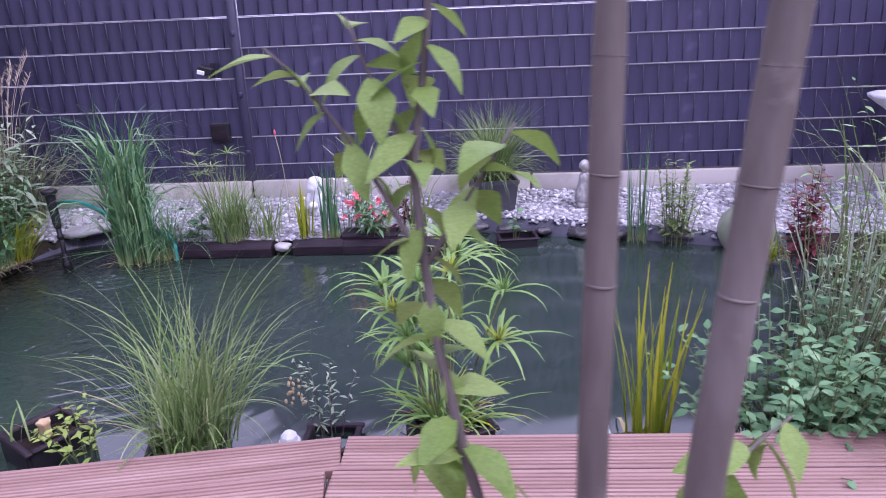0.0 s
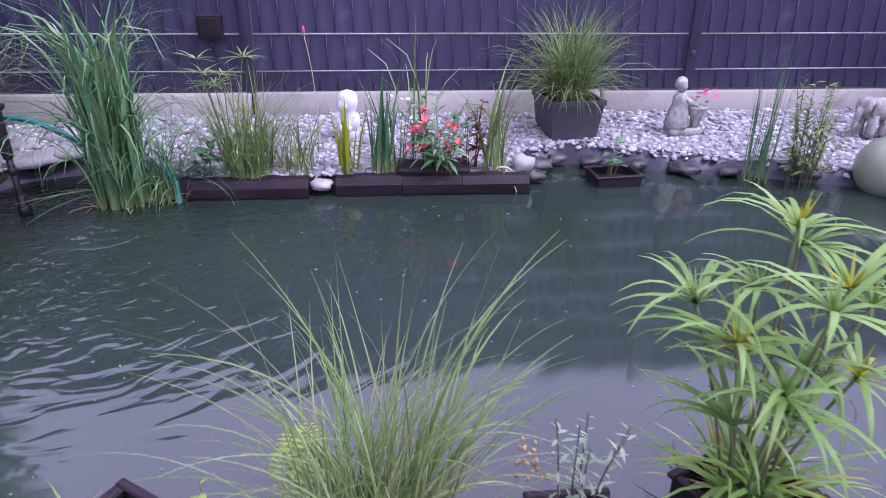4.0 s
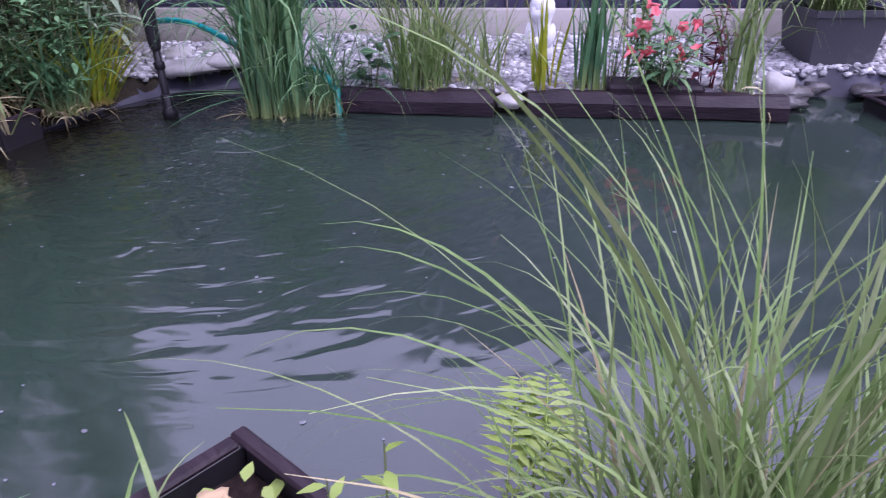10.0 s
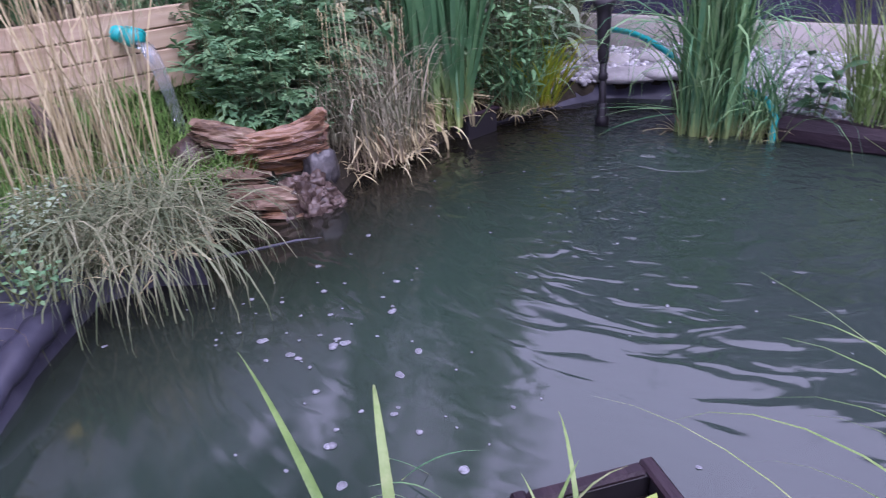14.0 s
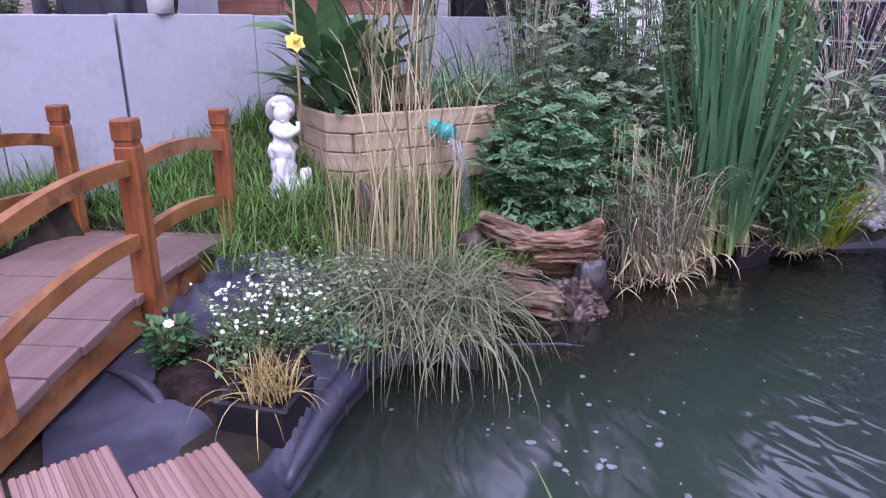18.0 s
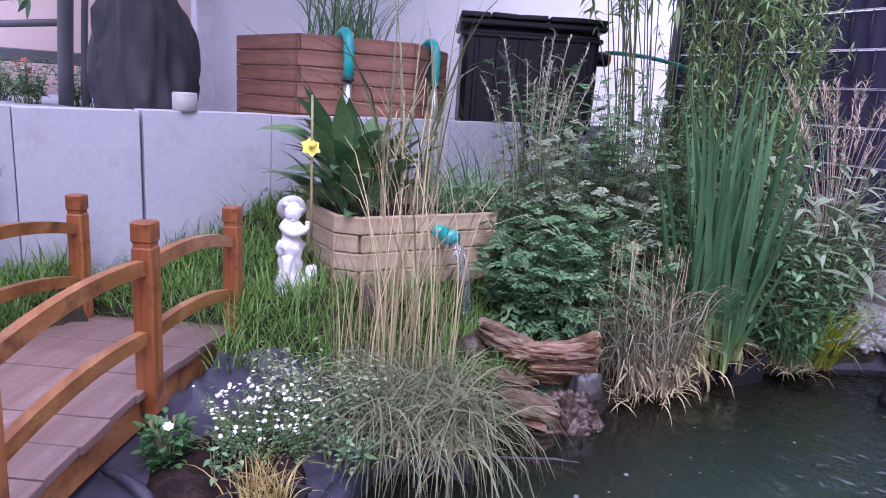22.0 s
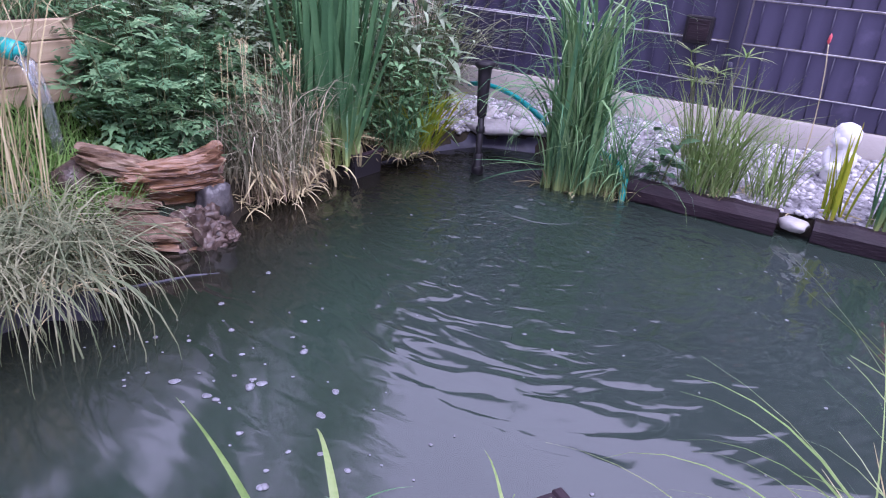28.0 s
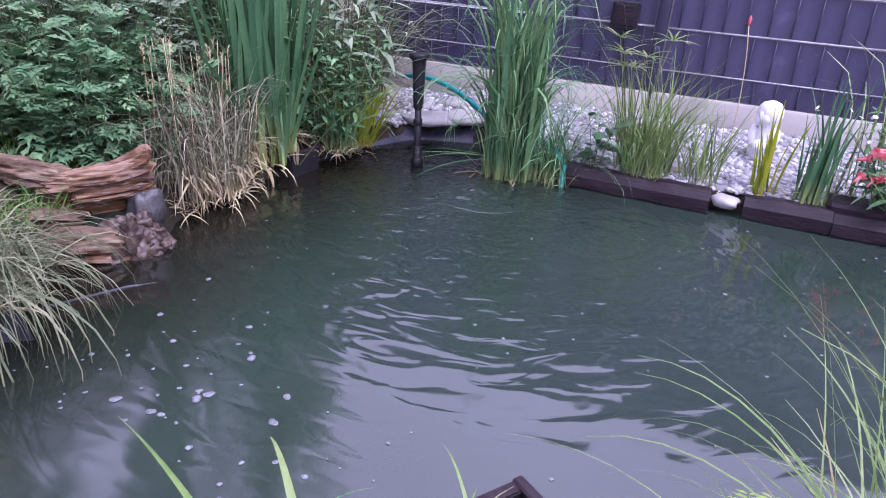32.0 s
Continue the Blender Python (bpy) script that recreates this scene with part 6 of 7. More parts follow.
for k in range(26):
    x, y, h = RNG.uniform(-0.14, 0.12), RNG.uniform(-0.16, 0.16), RNG.uniform(0.28, 0.50)
    g.tube([(x, y, 0), (x + RNG.uniform(-0.05, 0.05), y, h)], 0.0012, 3)
    for j in range(9):
        g.blade(RNG.uniform(0.012, 0.024), 0.0045, RNG.uniform(5, 50), 40, turn(RNG.uniform(0, 360), 0, (x, y, h - 0.004 * j)), 2)
part("seed_fluff", g, leaf_dry, ob, kind="stuff")
rh = random.Random(207)
for lab, n, lo, hi, mat in (("withered pale leaves hanging down the dark bank to the water", 280, -2.10, -1.36, leaf_dry), ("brown dead leaves and roots hanging at the waterline", 150, -2.05, -1.15, leaf_brown)):
    hang = thing("bank_straw", lab, "pond plant", (-1.12, -1.7, 0.10))
    g = Geo()
    for k in range(n):
        y = rh.uniform(lo, hi)
        x = -0.03 * math.sin(y * 7) - 0.045 + rh.gauss(0, 0.02) + 0.05 * max(0.0, (y + 1.5))
        g.blade(rh.uniform(0.06, 0.17), rh.uniform(0.004, 0.010), rh.uniform(60, 165), rh.uniform(5, 60), turn(rh.gauss(0, 40), 0, (x, y + 1.7, rh.uniform(-0.01, 0.07))), 4, rh.uniform(-0.8, 0.8))
    part("hanging_foliage", g, mat, hang, kind="stuff")
sedge("golden_sedge", "yellow-green striped sedge tuft at the corner", (-0.98, -1.17, 0.05), 80, (0.18, 0.40), 0.012, (0, 42), (10, 90), 0.05, leaf_yellow, each=True, dry=14)
sedge("bank_grass", "green grass tuft at the corner of the bank", (-1.02, -1.30, 0.05), 90, (0.2, 0.5), 0.008, (0, 40), (10, 90), 0.08, leaf_reed, dry=40)
basket("pond_basket", "black plant basket in the bank below the iris", (-1.12, -1.50, 0.03), 85, 0.16, 0.14, 0.12, "pond baskets")
# miscanthus with plumes
pm = thing("silver_grass", "tall arching grass with dry tan plumes by the fence", "grass plant", (-1.42, -0.55, 0.10))
part("foliage", tuft(random.Random(71), 420, (0.45, 0.95), 0.008, (0, 35), (30, 130), 0.16), leaf_dull, pm, kind="stuff")
rp = random.Random(72)
for k in range(34):
    g = Geo()
    h = rp.uniform(0.78, 1.12)
    a, o = rp.uniform(0, 6.28), rp.uniform(0.02, 0.34)
    top = Vector((o * math.cos(a), o * math.sin(a), h))
    line = bezier((0, 0, 0), (top.x * 0.2, top.y * 0.2, h * 0.7), top, 6)
    g.tube(line, 0.0018, 3)
    for j in range(22):
        s = j / 22
        p = line[-1].lerp(line[-2], s * 1.1)
        g.blade(0.05 * (1.1 - s * 0.3), 0.006, rp.uniform(5, 40), rp.uniform(0, 60), turn(rp.uniform(0, 360), 0, p), 3)
    part("plume", g, plume, pm, "dry tan plume" if k == 0 else "")

# ---------------------------------------------------------------- bed beside the bridge
tr = thing("planting_bed", "dark soil bed edged with folded liner", "flower bed")
part("bed_soil", sheet(-1.34, -0.80, -3.60, -3.06, 0.014, lambda x, y: liner_z(x, y) + 0.012 * noise.noise(Vector((x * 22, y * 22, 4))) + max(-0.06, min(0.03, 0.10 * (1 - ((x + 1.04) / 0.20) ** 2 - ((y + 3.38) / 0.17) ** 2 + 0.14 * noise.noise(Vector((x * 6, y * 6, 1))))))), soil, tr)
part("liner_fold", Geo().tube(bezier((-1.03, -3.04, 0.045), (-0.88, -3.22, 0.10), (-0.70, -3.37, 0.02), 12), [0.012 + 0.020 * math.sin(math.pi * min(1, (k + 2) / 14)) * (1 + 0.25 * math.sin(k * 2.1)) for k in range(13)], 12), liner, tr, "bulging fold of pond liner at the waterline")
part("liner_fold", Geo().tube(bezier((-1.14, -3.63, 0.125), (-1.00, -3.53, 0.15), (-0.86, -3.53, 0.055), 12), [0.006 + 0.009 * math.sin(math.pi * k / 12) for k in range(13)], 10), liner, tr, "rolled black liner edge")
ob = big_leaves("camellia", "small glossy green shrub with a white blossom", (-1.08, -3.50, 0.12), 230, (0.018, 0.028), 0.74, (0.0, 0.105), 0.054, leaf_camellia, 81, (10, 40))
for k, (x, y, z, q) in enumerate([(0.045, 0.0, 0.115, 1.0), (-0.01, 0.06, 0.175, 0.55)]):
    fg = Geo()
    flower(fg, (0, 0, 0), 0.014 * q, 7, cup=35 if k == 0 else 75)
    flower(fg, (0, 0, 0.003), 0.010 * q, 5, cup=60)
    part("blossom", fg, petal_white, ob, "white blossom", turn(40 * k, 30, (x, y, z)))
ob = herb("white_bacopa", "low mat of small leaves dotted with white flowers", (-1.08, -3.275, 0.10), 210, (0.05, 0.15), 0.10, ((0.010, 0.017), 0.55), 0.010, leaf_herb, 82, 0.105, cat="flower")
rf = random.Random(83)
lib = []
for k in range(3):
    fg = Geo()
    flower(fg, (0, 0, 0), 0.0062, 5, cup=10)
    lib.append(fg.mesh("blossom", petal_white))
for k in range(150):
    a, r = rf.uniform(0, 6.28), 0.145 * math.sqrt(rf.random())
    part("blossom", rf.choice(lib), petal_white, ob, "", turn(rf.uniform(0, 360), rf.uniform(0, 50), (r * math.cos(a), r * math.sin(a), rf.uniform(0.09, 0.165))))
bk = basket("pond_basket", "black square plant basket at the pond edge", (-0.815, -3.356, 0.095), 47, 0.145, 0.14, 0.11, "pond baskets", 0.012, plastic_black)
sedge("withered_grass", "withered straw grass in a black basket", (-0.832, -3.345, 0.125), 150, (0.06, 0.13), 0.0032, (0, 34), (10, 80), 0.055, leaf_gold)
sedge("withered_grass", "loose bent straws at the rim of a black basket", (-0.825, -3.360, 0.125), 26, (0.10, 0.19), 0.0038, (20, 60), (60, 140), 0.06, leaf_gold)
herb("creeping_jenny", "trailing plant with small oval leaves", (-0.96, -3.10, 0.11), 22, (0.04, 0.15), 0.11, ((0.018, 0.030), 0.55), 0.018, leaf_cut, 84, 0.07)
herb("creeping_jenny", "small broad-leaved seedlings in the basket", (-0.97, -3.41, 0.12), 12, (0.03, 0.08), 0.05, ((0.02, 0.034), 0.55), 0.022, leaf_cut, 85, 0.05)
herb("creeping_jenny", "leafy trailing stems between flowers and sedge", (-1.18, -3.09, 0.12), 70, (0.08, 0.20), 0.14, ((0.018, 0.032), 0.5), 0.016, leaf_silver, 86, 0.1)

# ---------------------------------------------------------------- house side
tub = thing("hexagonal_planter", "large dark red wooden planter of stacked boards", "planter", (-3.30, -2.24, 0.779), 0)
VIEW = math.atan2(-3.62 + 2.24, 0.51 + 3.30)
HEX = [(0.57 * math.cos(VIEW + radians(a)), 0.57 * math.sin(VIEW + radians(a))) for a in (-84, -24, 36, 96, 156, 216)]
for r in range(6):
    for k in range(6):
        a, b = Vector(HEX[k]), Vector(HEX[(k + 1) % 6])
        d = b - a
        c = (a + b) / 2
        part("board", Geo().box((d.length + (0.02 if (r + k) % 2 else -0.01), 0.03, 0.073), None, 0.004), tub_wood, tub, "", turn(math.degrees(math.atan2(d.y, d.x)), 0, (c.x, c.y, 0.040 + 0.076 * r)), smooth=False)
sedge("papyrus_in_planter", "green papyrus stems in the large planter", (-3.25, -2.26, 1.17), 120, (0.3, 0.7), 0.010, (0, 25), (10, 90), 0.22, leaf_reed)
for k, (x, y) in enumerate([(-2.79, -2.42), (-2.87, -1.92)]):
    ob = thing("overflow_pipe", "turquoise corrugated pipe bent over the planter rim into a zinc tube", "pipe", (x, y, -0.04), group="overflow pipes")
    line = bezier((-0.13, 0.0, 1.262), (0.005, 0.0, 1.345), (0.025, 0.0, 1.225), 12) + [Vector((0.025, 0, 1.15)), Vector((0.025, 0, 1.07))]
    part("corrugated_pipe", Geo().tube(line, [0.024 if j % 2 else 0.027 for j in range(len(line))], 12), turquoise, ob)
    part("zinc_tube", Geo().tube([(0.025, 0, 1.07), (0.025, 0, 0.84)], 0.021, 12), steel, ob, "shiny zinc tube")
    part("collar", Geo().tube([(0.025, 0, 1.082), (0.025, 0, 1.065)], 0.03, 12), plastic_black, ob)
ob = thing("filter_tub", "large black plastic filter tub with a rim", "tub", (-3.205, -1.115, 0.77), 62)
g = Geo()
part("tub_body", Geo().box((0.80, 0.60, 0.60), None, 0.03, (0, 0, 0.34)), plastic_black, ob, smooth=False)
part("tub_rim", Geo().box((0.86, 0.66, 0.04), None, 0.01, (0, 0, 0.655)).box((0.83, 0.63, 0.03), None, 0.008, (0, 0, 0.585)), plastic_black, ob, smooth=False)
for k in range(5):
    part("lid_board", Geo().box((0.168, 0.70, 0.028), None, 0.006), plastic_black, ob, "", turn(1.5 * math.sin(k * 2.3), 2.2 * math.sin(k * 1.9), (-0.34 + 0.17 * k, 0, 0.690 + 0.004 * math.sin(k * 3.1))), smooth=False)
for k in range(6):
    part("rib", Geo().box((0.03, 0.02, 0.52), None, 0.005, (-0.32 + 0.128 * k, -0.305, 0.30)), plastic_black, ob, smooth=False)
part("outlet", Geo().tube([(0.40, -0.1, 0.505), (0.50, -0.1, 0.505)], 0.045, 14), plastic_black, ob)
part("outlet_ring", Geo().tube([(0.50, -0.1, 0.505), (0.515, -0.1, 0.505)], 0.035, 14), petal_pink, ob, "reddish outlet ring")
ob = thing("hose_from_tub", "thin turquoise hose leaving the tub outlet", "hose")
part("hose_body", Geo().tube(bezier((-2.95, -0.685, 1.32), (-2.68, -0.44, 1.33), (-2.35, -0.2, 1.15), 14), 0.013, 8), turquoise, ob)
ob = thing("black_hose", "black corrugated hose hanging over the wall", "hose")
part("hose_body", Geo().tube(bezier((-2.85, -1.55, 1.25), (-2.6, -1.6, 1.15), (-2.5, -1.55, 0.75), 12), [0.013 if k % 2 else 0.015 for k in range(13)], 10), plastic_black, ob)
# covered grill
ob = thing("covered_grill", "barbecue under a creased black weather cover", "grill", (-3.52, -3.27, 0.77), 40)
g = Geo()
rows_ = [(0.0, 0.22, 0.19), (0.08, 0.23, 0.20), (0.18, 0.24, 0.205), (0.33, 0.235, 0.20), (0.46, 0.23, 0.19), (0.54, 0.215, 0.18), (0.62, 0.165, 0.145), (0.74, 0.12, 0.11), (0.84, 0.09, 0.08), (0.90, 0.03, 0.03)]
fine_rows = []
for k in range(len(rows_) - 1):
    for m_ in range(3):
        fine_rows.append(tuple(rows_[k][c] + (rows_[k + 1][c] - rows_[k][c]) * m_ / 3 for c in range(3)))
fine_rows.append(rows_[-1])
NS = 60
for z, a, b in fine_rows:
    for s in range(NS):
        t = 2 * math.pi * s / NS
        c, q = math.cos(t), math.sin(t)
        k = 1 / max(abs(c), abs(q)) ** 0.6
        w = 1 + 0.16 * noise.noise(Vector((c * 2.2, q * 2.2, z * 3.0))) - 0.30 * abs(noise.noise(Vector((c * 3.2 + z * 2.0, q * 3.2 - z * 1.2, z * 2.4 + 4)))) + 0.03 * noise.noise(Vector((c * 9, q * 9, z * 14)))
        g.v.append((a * c * k * w, b * q * k * w, z + 0.03 * noise.noise(Vector((c * 3, q * 3, 5)))))
for r in range(len(fine_rows) - 1):
    for s in range(NS):
        g.f.append((r * NS + s, r * NS + (s + 1) % NS, r * NS + NS + (s + 1) % NS, r * NS + NS + s))
g.f.append(tuple(range((len(fine_rows) - 1) * NS, len(fine_rows) * NS)))
part("cover", g, grill_cloth, ob)
part("hem_cord", Geo().tube([(0.25 * math.cos(k * 0.5236), 0.21 * math.sin(k * 0.5236), 0.02) for k in range(13)], 0.008, 6), plastic_black, ob)
single("granite_block", Geo().box((0.072, 0.068, 0.072), None, 0.006), slab, "small grey granite block on the wall", "stone", (-2.325, -3.24, 0.901), 30)
# white house wall with door post
hw = thing("house_wall", "white roughcast house wall", "wall", kind="structure")
pa, pb = Vector((-4.40, -2.75)), Vector((-3.65, 1.5))
d = pb - pa
part("wall_face", Geo().box((d.length, 0.25, 2.2), turn(math.degrees(math.atan2(d.y, d.x)), 0, ((pa.x + pb.x) / 2 - 0.13, (pa.y + pb.y) / 2, 1.5)), 0.01), render_white, hw, smooth=False)
part("corner_post", Geo().box((0.10, 0.12, 3.2), turn(10, 0, (-4.38, -2.84, 2.0 - 0.9)), 0.008), marble, hw, "smooth white corner post", smooth=False)
# roof out of view, added to darken what the pond reflects
part("roof", Geo().add([(-4.62, -4.6, 2.42), (-3.60, 2.0, 2.42), (-5.9, 2.4, 5.0), (-6.8, -4.2, 5.0), (-4.62, -4.6, 2.52), (-3.60, 2.0, 2.52), (-5.9, 2.4, 5.1), (-6.8, -4.2, 5.1)], [(3, 2, 1, 0), (4, 5, 6, 7), (0, 1, 5, 4), (1, 2, 6, 5), (2, 3, 7, 6), (3, 0, 4, 7)]), metal_dark, hw, "unseen dark roof added for the reflection in the water", smooth=False)
far = thing("neighbour_house", "pale pink rendered house across the yard", "house")
part("house_body", Geo().box((0.3, 6.0, 4.2), turn(0, 0, (-8.3, -4.0, 2.0)), 0.01), render_pink, far, smooth=False)
part("eaves_beam", Geo().box((0.5, 5.5, 0.12), turn(0, 0, (-7.6, -4.0, 1.12)), 0.01), metal_dark, far, smooth=False)
part("dark_window", Geo().box((0.10, 0.9, 1.0), turn(0, 0, (-8.12, -2.55, 0.9)), 0.01), metal_dark, far, "dark glazed window", smooth=False)
ob = thing("garden_arch", "dark grey metal arch frame beside the terrace", "arch", (-4.38, -3.64, 0.89))
line = bezier((0, 0, -0.1), (0.0, 0.02, 0.7), (0.05, 0.10, 1.3), 8)
part("upright", Geo().tube(line, 0.045, 8), metal_dark, ob)
part("second_upright", Geo().tube([p + Vector((0.02, 0.10, 0)) for p in line], 0.02, 8), metal_dark, ob)
part("crossbar", Geo().tube([(0, 0, 0.55), (-1.3, -1.0, 0.50)], 0.035, 8), metal_dark, ob)
part("crossbar", Geo().tube([(0, 0, 0.38), (-1.3, -1.0, 0.33)], 0.022, 8), metal_dark, ob)
for k, (x, y) in enumerate([(-4.85, -3.85), (-5.2, -4.05), (-4.75, -3.55)]):
    ob = herb("potted_flower", "potted red and green flowers on the terrace", (x, y, 0.77), 46, (0.12, 0.32), 0.18, ((0.04, 0.07), 0.45), 0.022, leaf_cut, 91 + k, 0.08, cat="flower")
    for j in range(3):
        fg = Geo()
        flower(fg, (0, 0, 0), 0.024, 6)
        part("blossom", fg, petal_pink, ob, "", turn(60 * j, 50, (RNG.uniform(-0.1, 0.1), RNG.uniform(-0.1, 0.1), RNG.uniform(0.20, 0.34))))
# olive tree on the terrace: its crown hangs over the corner and shows in the water
ot = thing("olive_tree", "grey-green olive tree with drooping leafy branches on the terrace", "tree", (-2.95, -4.45, 0.76))
ro = random.Random(99)
part("tree_trunk", Geo().tube([(0, 0, 0), (0.03, 0.02, 0.5), (-0.02, 0.10, 1.0), (-0.06, 0.25, 1.5)], [0.085, 0.07, 0.06, 0.05], 12), driftwood, ot)
gl = Geo()
for k in range(27):
    a = ro.uniform(0, 6.28)
    base = Vector((-0.06, 0.25, 1.5)) if k else Vector((0.0, 0.08, 0.95))
    tip = Vector((-0.10 + 1.25 * max(-0.45, math.cos(a)) * ro.uniform(0.3, 1), 2.35 + 2.1 * math.sin(a) * ro.uniform(0.3, 1), ro.uniform(1.7, 3.9)))
    if not k:
        tip = Vector((0.42, 0.62, 0.55))
    line = bezier(base, base.lerp(tip, 0.5) + Vector((0, 0, 0.45)), tip, 9)
    part("limb", Geo().tube(line, [0.034 * (1 - 0.09 * q) * (1 if k else 0.4) for q in range(10)], 7), driftwood, ot)
    for q in range(2, 10):
        for _ in range(9 if k else 3):
            d = Vector((ro.gauss(0, 1), ro.gauss(0, 1), ro.gauss(-0.3, 0.7))).normalized() * ro.uniform(0.2, 0.55) * (1 if k else 0.35)
            twig = bezier(line[q], line[q] + d * 0.6 + Vector((0, 0, 0.06)), line[q] + d, 5)
            gl.tube(twig, 0.003, 3, caps=False)
            for h in range(11):
                p = twig[min(5, 1 + h // 2)]
                gl.leaf(ro.uniform(0.09, 0.15) * (1 if k else 0.6), 0.048 if k else 0.024, turn(ro.uniform(0, 360), ro.uniform(-40, 60), p + Vector((ro.uniform(-0.03, 0.03), ro.uniform(-0.03, 0.03), 0)), 1, ro.uniform(-60, 60)), 25, 0.1, 3)
part("crown_foliage", gl, leaf_dark, ot, kind="stuff")
ob = thing("white_house", "white neighbouring house with a balcony rail behind the fence", "house")
part("house_front", Geo().box((7.0, 0.3, 5.0), None, 0.01, (-5.6, 5.2, 2.0)), render_white, ob, smooth=False)
for k in range(16):
    part("baluster", Geo().box((0.03, 0.03, 0.7), None, 0.004, (-5.8 + 0.22 * k, 4.6, 2.25)), marble, ob, smooth=False)
part("balcony_rail", Geo().box((3.6, 0.06, 0.05), None, 0.005, (-4.1, 4.6, 2.62)), marble, ob, smooth=False)
part("balcony_slab", Geo().box((3.8, 0.8, 0.15), None, 0.01, (-4.1, 4.75, 1.85)), render_white, ob, smooth=False)

# ---------------------------------------------------------------- deck
deck = thing("wooden_deck", "reddish-brown grooved decking beside the pond", "deck", kind="structure")


def deck_board(length):
    """A board with long grooves in its top."""
    g = Geo()
    w, t = 0.138, 0.026
    prof = [(-w / 2, -t), (-w / 2, -0.003), (-w / 2 + 0.003, 0)]
    ng = 9
    for k in range(ng):
        a = -w / 2 + 0.008 + (w - 0.016) * k / ng
        b = -w / 2 + 0.008 + (w - 0.016) * (k + 1) / ng
        prof += [(a + 0.0012, 0), (a + 0.0028, -0.0035), (a + 0.0062, -0.0035), (a + 0.0078, 0)] if b else []
    prof += [(w / 2 - 0.003, 0), (w / 2, -0.003), (w / 2, -t)]
    n = len(prof)
    for x in (0, length):
        g.v += [(x, y, z) for y, z in prof]
    g.f = [(k, k + n, (k + 1) % n + n, (k + 1) % n) for k in range(n)] + [tuple(range(n)), tuple(range(n, 2 * n))[::-1]]
    return g.mesh("deck_board", deck_wood, False)


short, long_ = deck_board(1.95), deck_board(2.6)
rd = random.Random(3)
SEAM, SLANT = 1.25, 9.4
for r in range(14):
    y = -3.26 - 0.144 * r
    jog = (0.0, -0.012, 0.008, -0.006)[r % 4]
    length = 1.855 + 0.05 * min(r, 3) + 0.012 * (r % 2)
    board = turn(SLANT, 0, (SEAM - 0.006 + jog - length * math.cos(radians(SLANT)), y - length * math.sin(radians(SLANT)), 0.234 + rd.uniform(-0.001, 0.001))) @ Matrix.Diagonal((length / 1.95, 1, 1, 1))
    part("deck_board", short, deck_wood, deck, "", board)
    part("deck_board", long_, deck_wood, deck, "", turn(0, 0, (SEAM + 0.004 + jog, y, 0.234 + rd.uniform(-0.001, 0.001))))
for x in (-0.35, 0.3, 0.9, 1.25, 1.8, 2.5, 3.2):
    top = -3.30 - max(0.0, (SEAM - x)) * math.tan(radians(SLANT))
    part("joist", Geo().box((0.05, 1.8, 0.12), None, 0.004, (x, top - 0.9, 0.146)), bridge_plank, deck, smooth=False)

# ---------------------------------------------------------------- plants at the deck
basket("pond_basket", "black pond basket under the grass clump", (0.70, -3.06, 0.0), 15, 0.22, 0.22, 0.12, "pond baskets")
big = thing("cyperus_grass", "large arching green sedge clump standing in the water", "pond plant", (0.70, -3.04, 0.02))
rb = random.Random(101)
blades(rb, big, 150, (0.34, 0.66), 0.0054, (-4, 22), (10, 135), 0.12, leaf_pond, shapes=28, seg=13, kink=1.7)
blades(rb, big, 90, (0.32, 0.58), 0.0052, (4, 32), (30, 150), 0.12, leaf_pond, shapes=22, seg=13, kink=1.8)
blades(rb, big, 9, (0.66, 0.76), 0.0085, (0, 16), (20, 80), 0.06, leaf_pond, shapes=8, seg=13, kink=1.8)
blades(rb, big, 22, (0.36, 0.62), 0.0105, (0, 36), (60, 150), 0.06, leaf_pond, shapes=8, seg=13, kink=1.9)
blades(rb, big, 16, (0.30, 0.46), 0.006, (5, 50), (10, 60), 0.06, leaf_dry, shapes=5, seg=6)
right_side = random.Random(117)
for k in range(34):
    g = Geo().blade(right_side.uniform(0.42, 0.66), right_side.uniform(0.006, 0.011), right_side.uniform(-4, 26), right_side.uniform(10, 90), None, 13, right_side.uniform(-0.4, 0.4), kink=1.9)
    part("leaf", g, leaf_pond, big, "", turn(right_side.uniform(-75, 75), 0, (0.05 + right_side.uniform(-0.04, 0.07), right_side.uniform(-0.07, 0.07), 0)))
part("lower_foliage", tuft(rb, 190, (0.12, 0.32), 0.006, (0, 45), (10, 60), 0.07), leaf_pond, big, kind="stuff")
# fern and seedlings beside it
def fern(name, label, at, n, size, az0, mat):
    ob = thing(name, label, "fern", at)
    rng = random.Random(int(at[0] * 1000) + 7)
    for k in range(n):
        g = Geo()
        L = rng.uniform(*size)
        line = bezier((0, 0, 0), (L * 0.35, 0, L * 0.75), (L * 0.95, 0, L * 0.62), 12)
        g.tube(line, 0.0012, 4)
        for j in range(2, 13):
            p = line[min(j, 12)]
            q = L * 0.30 * math.sin(math.pi * (j / 13.5)) + 0.006
            for sd in (-1, 1):
                g.leaf(q, q * 0.32, turn(sd * 68, -8, p), 20, 0.1, 4, 0.35, 0.25)
        part("frond", g, mat, ob, "", turn(az0 + rng.uniform(-70, 70), 0, (rng.uniform(-0.03, 0.03), rng.uniform(-0.03, 0.03), 0)))
    return ob


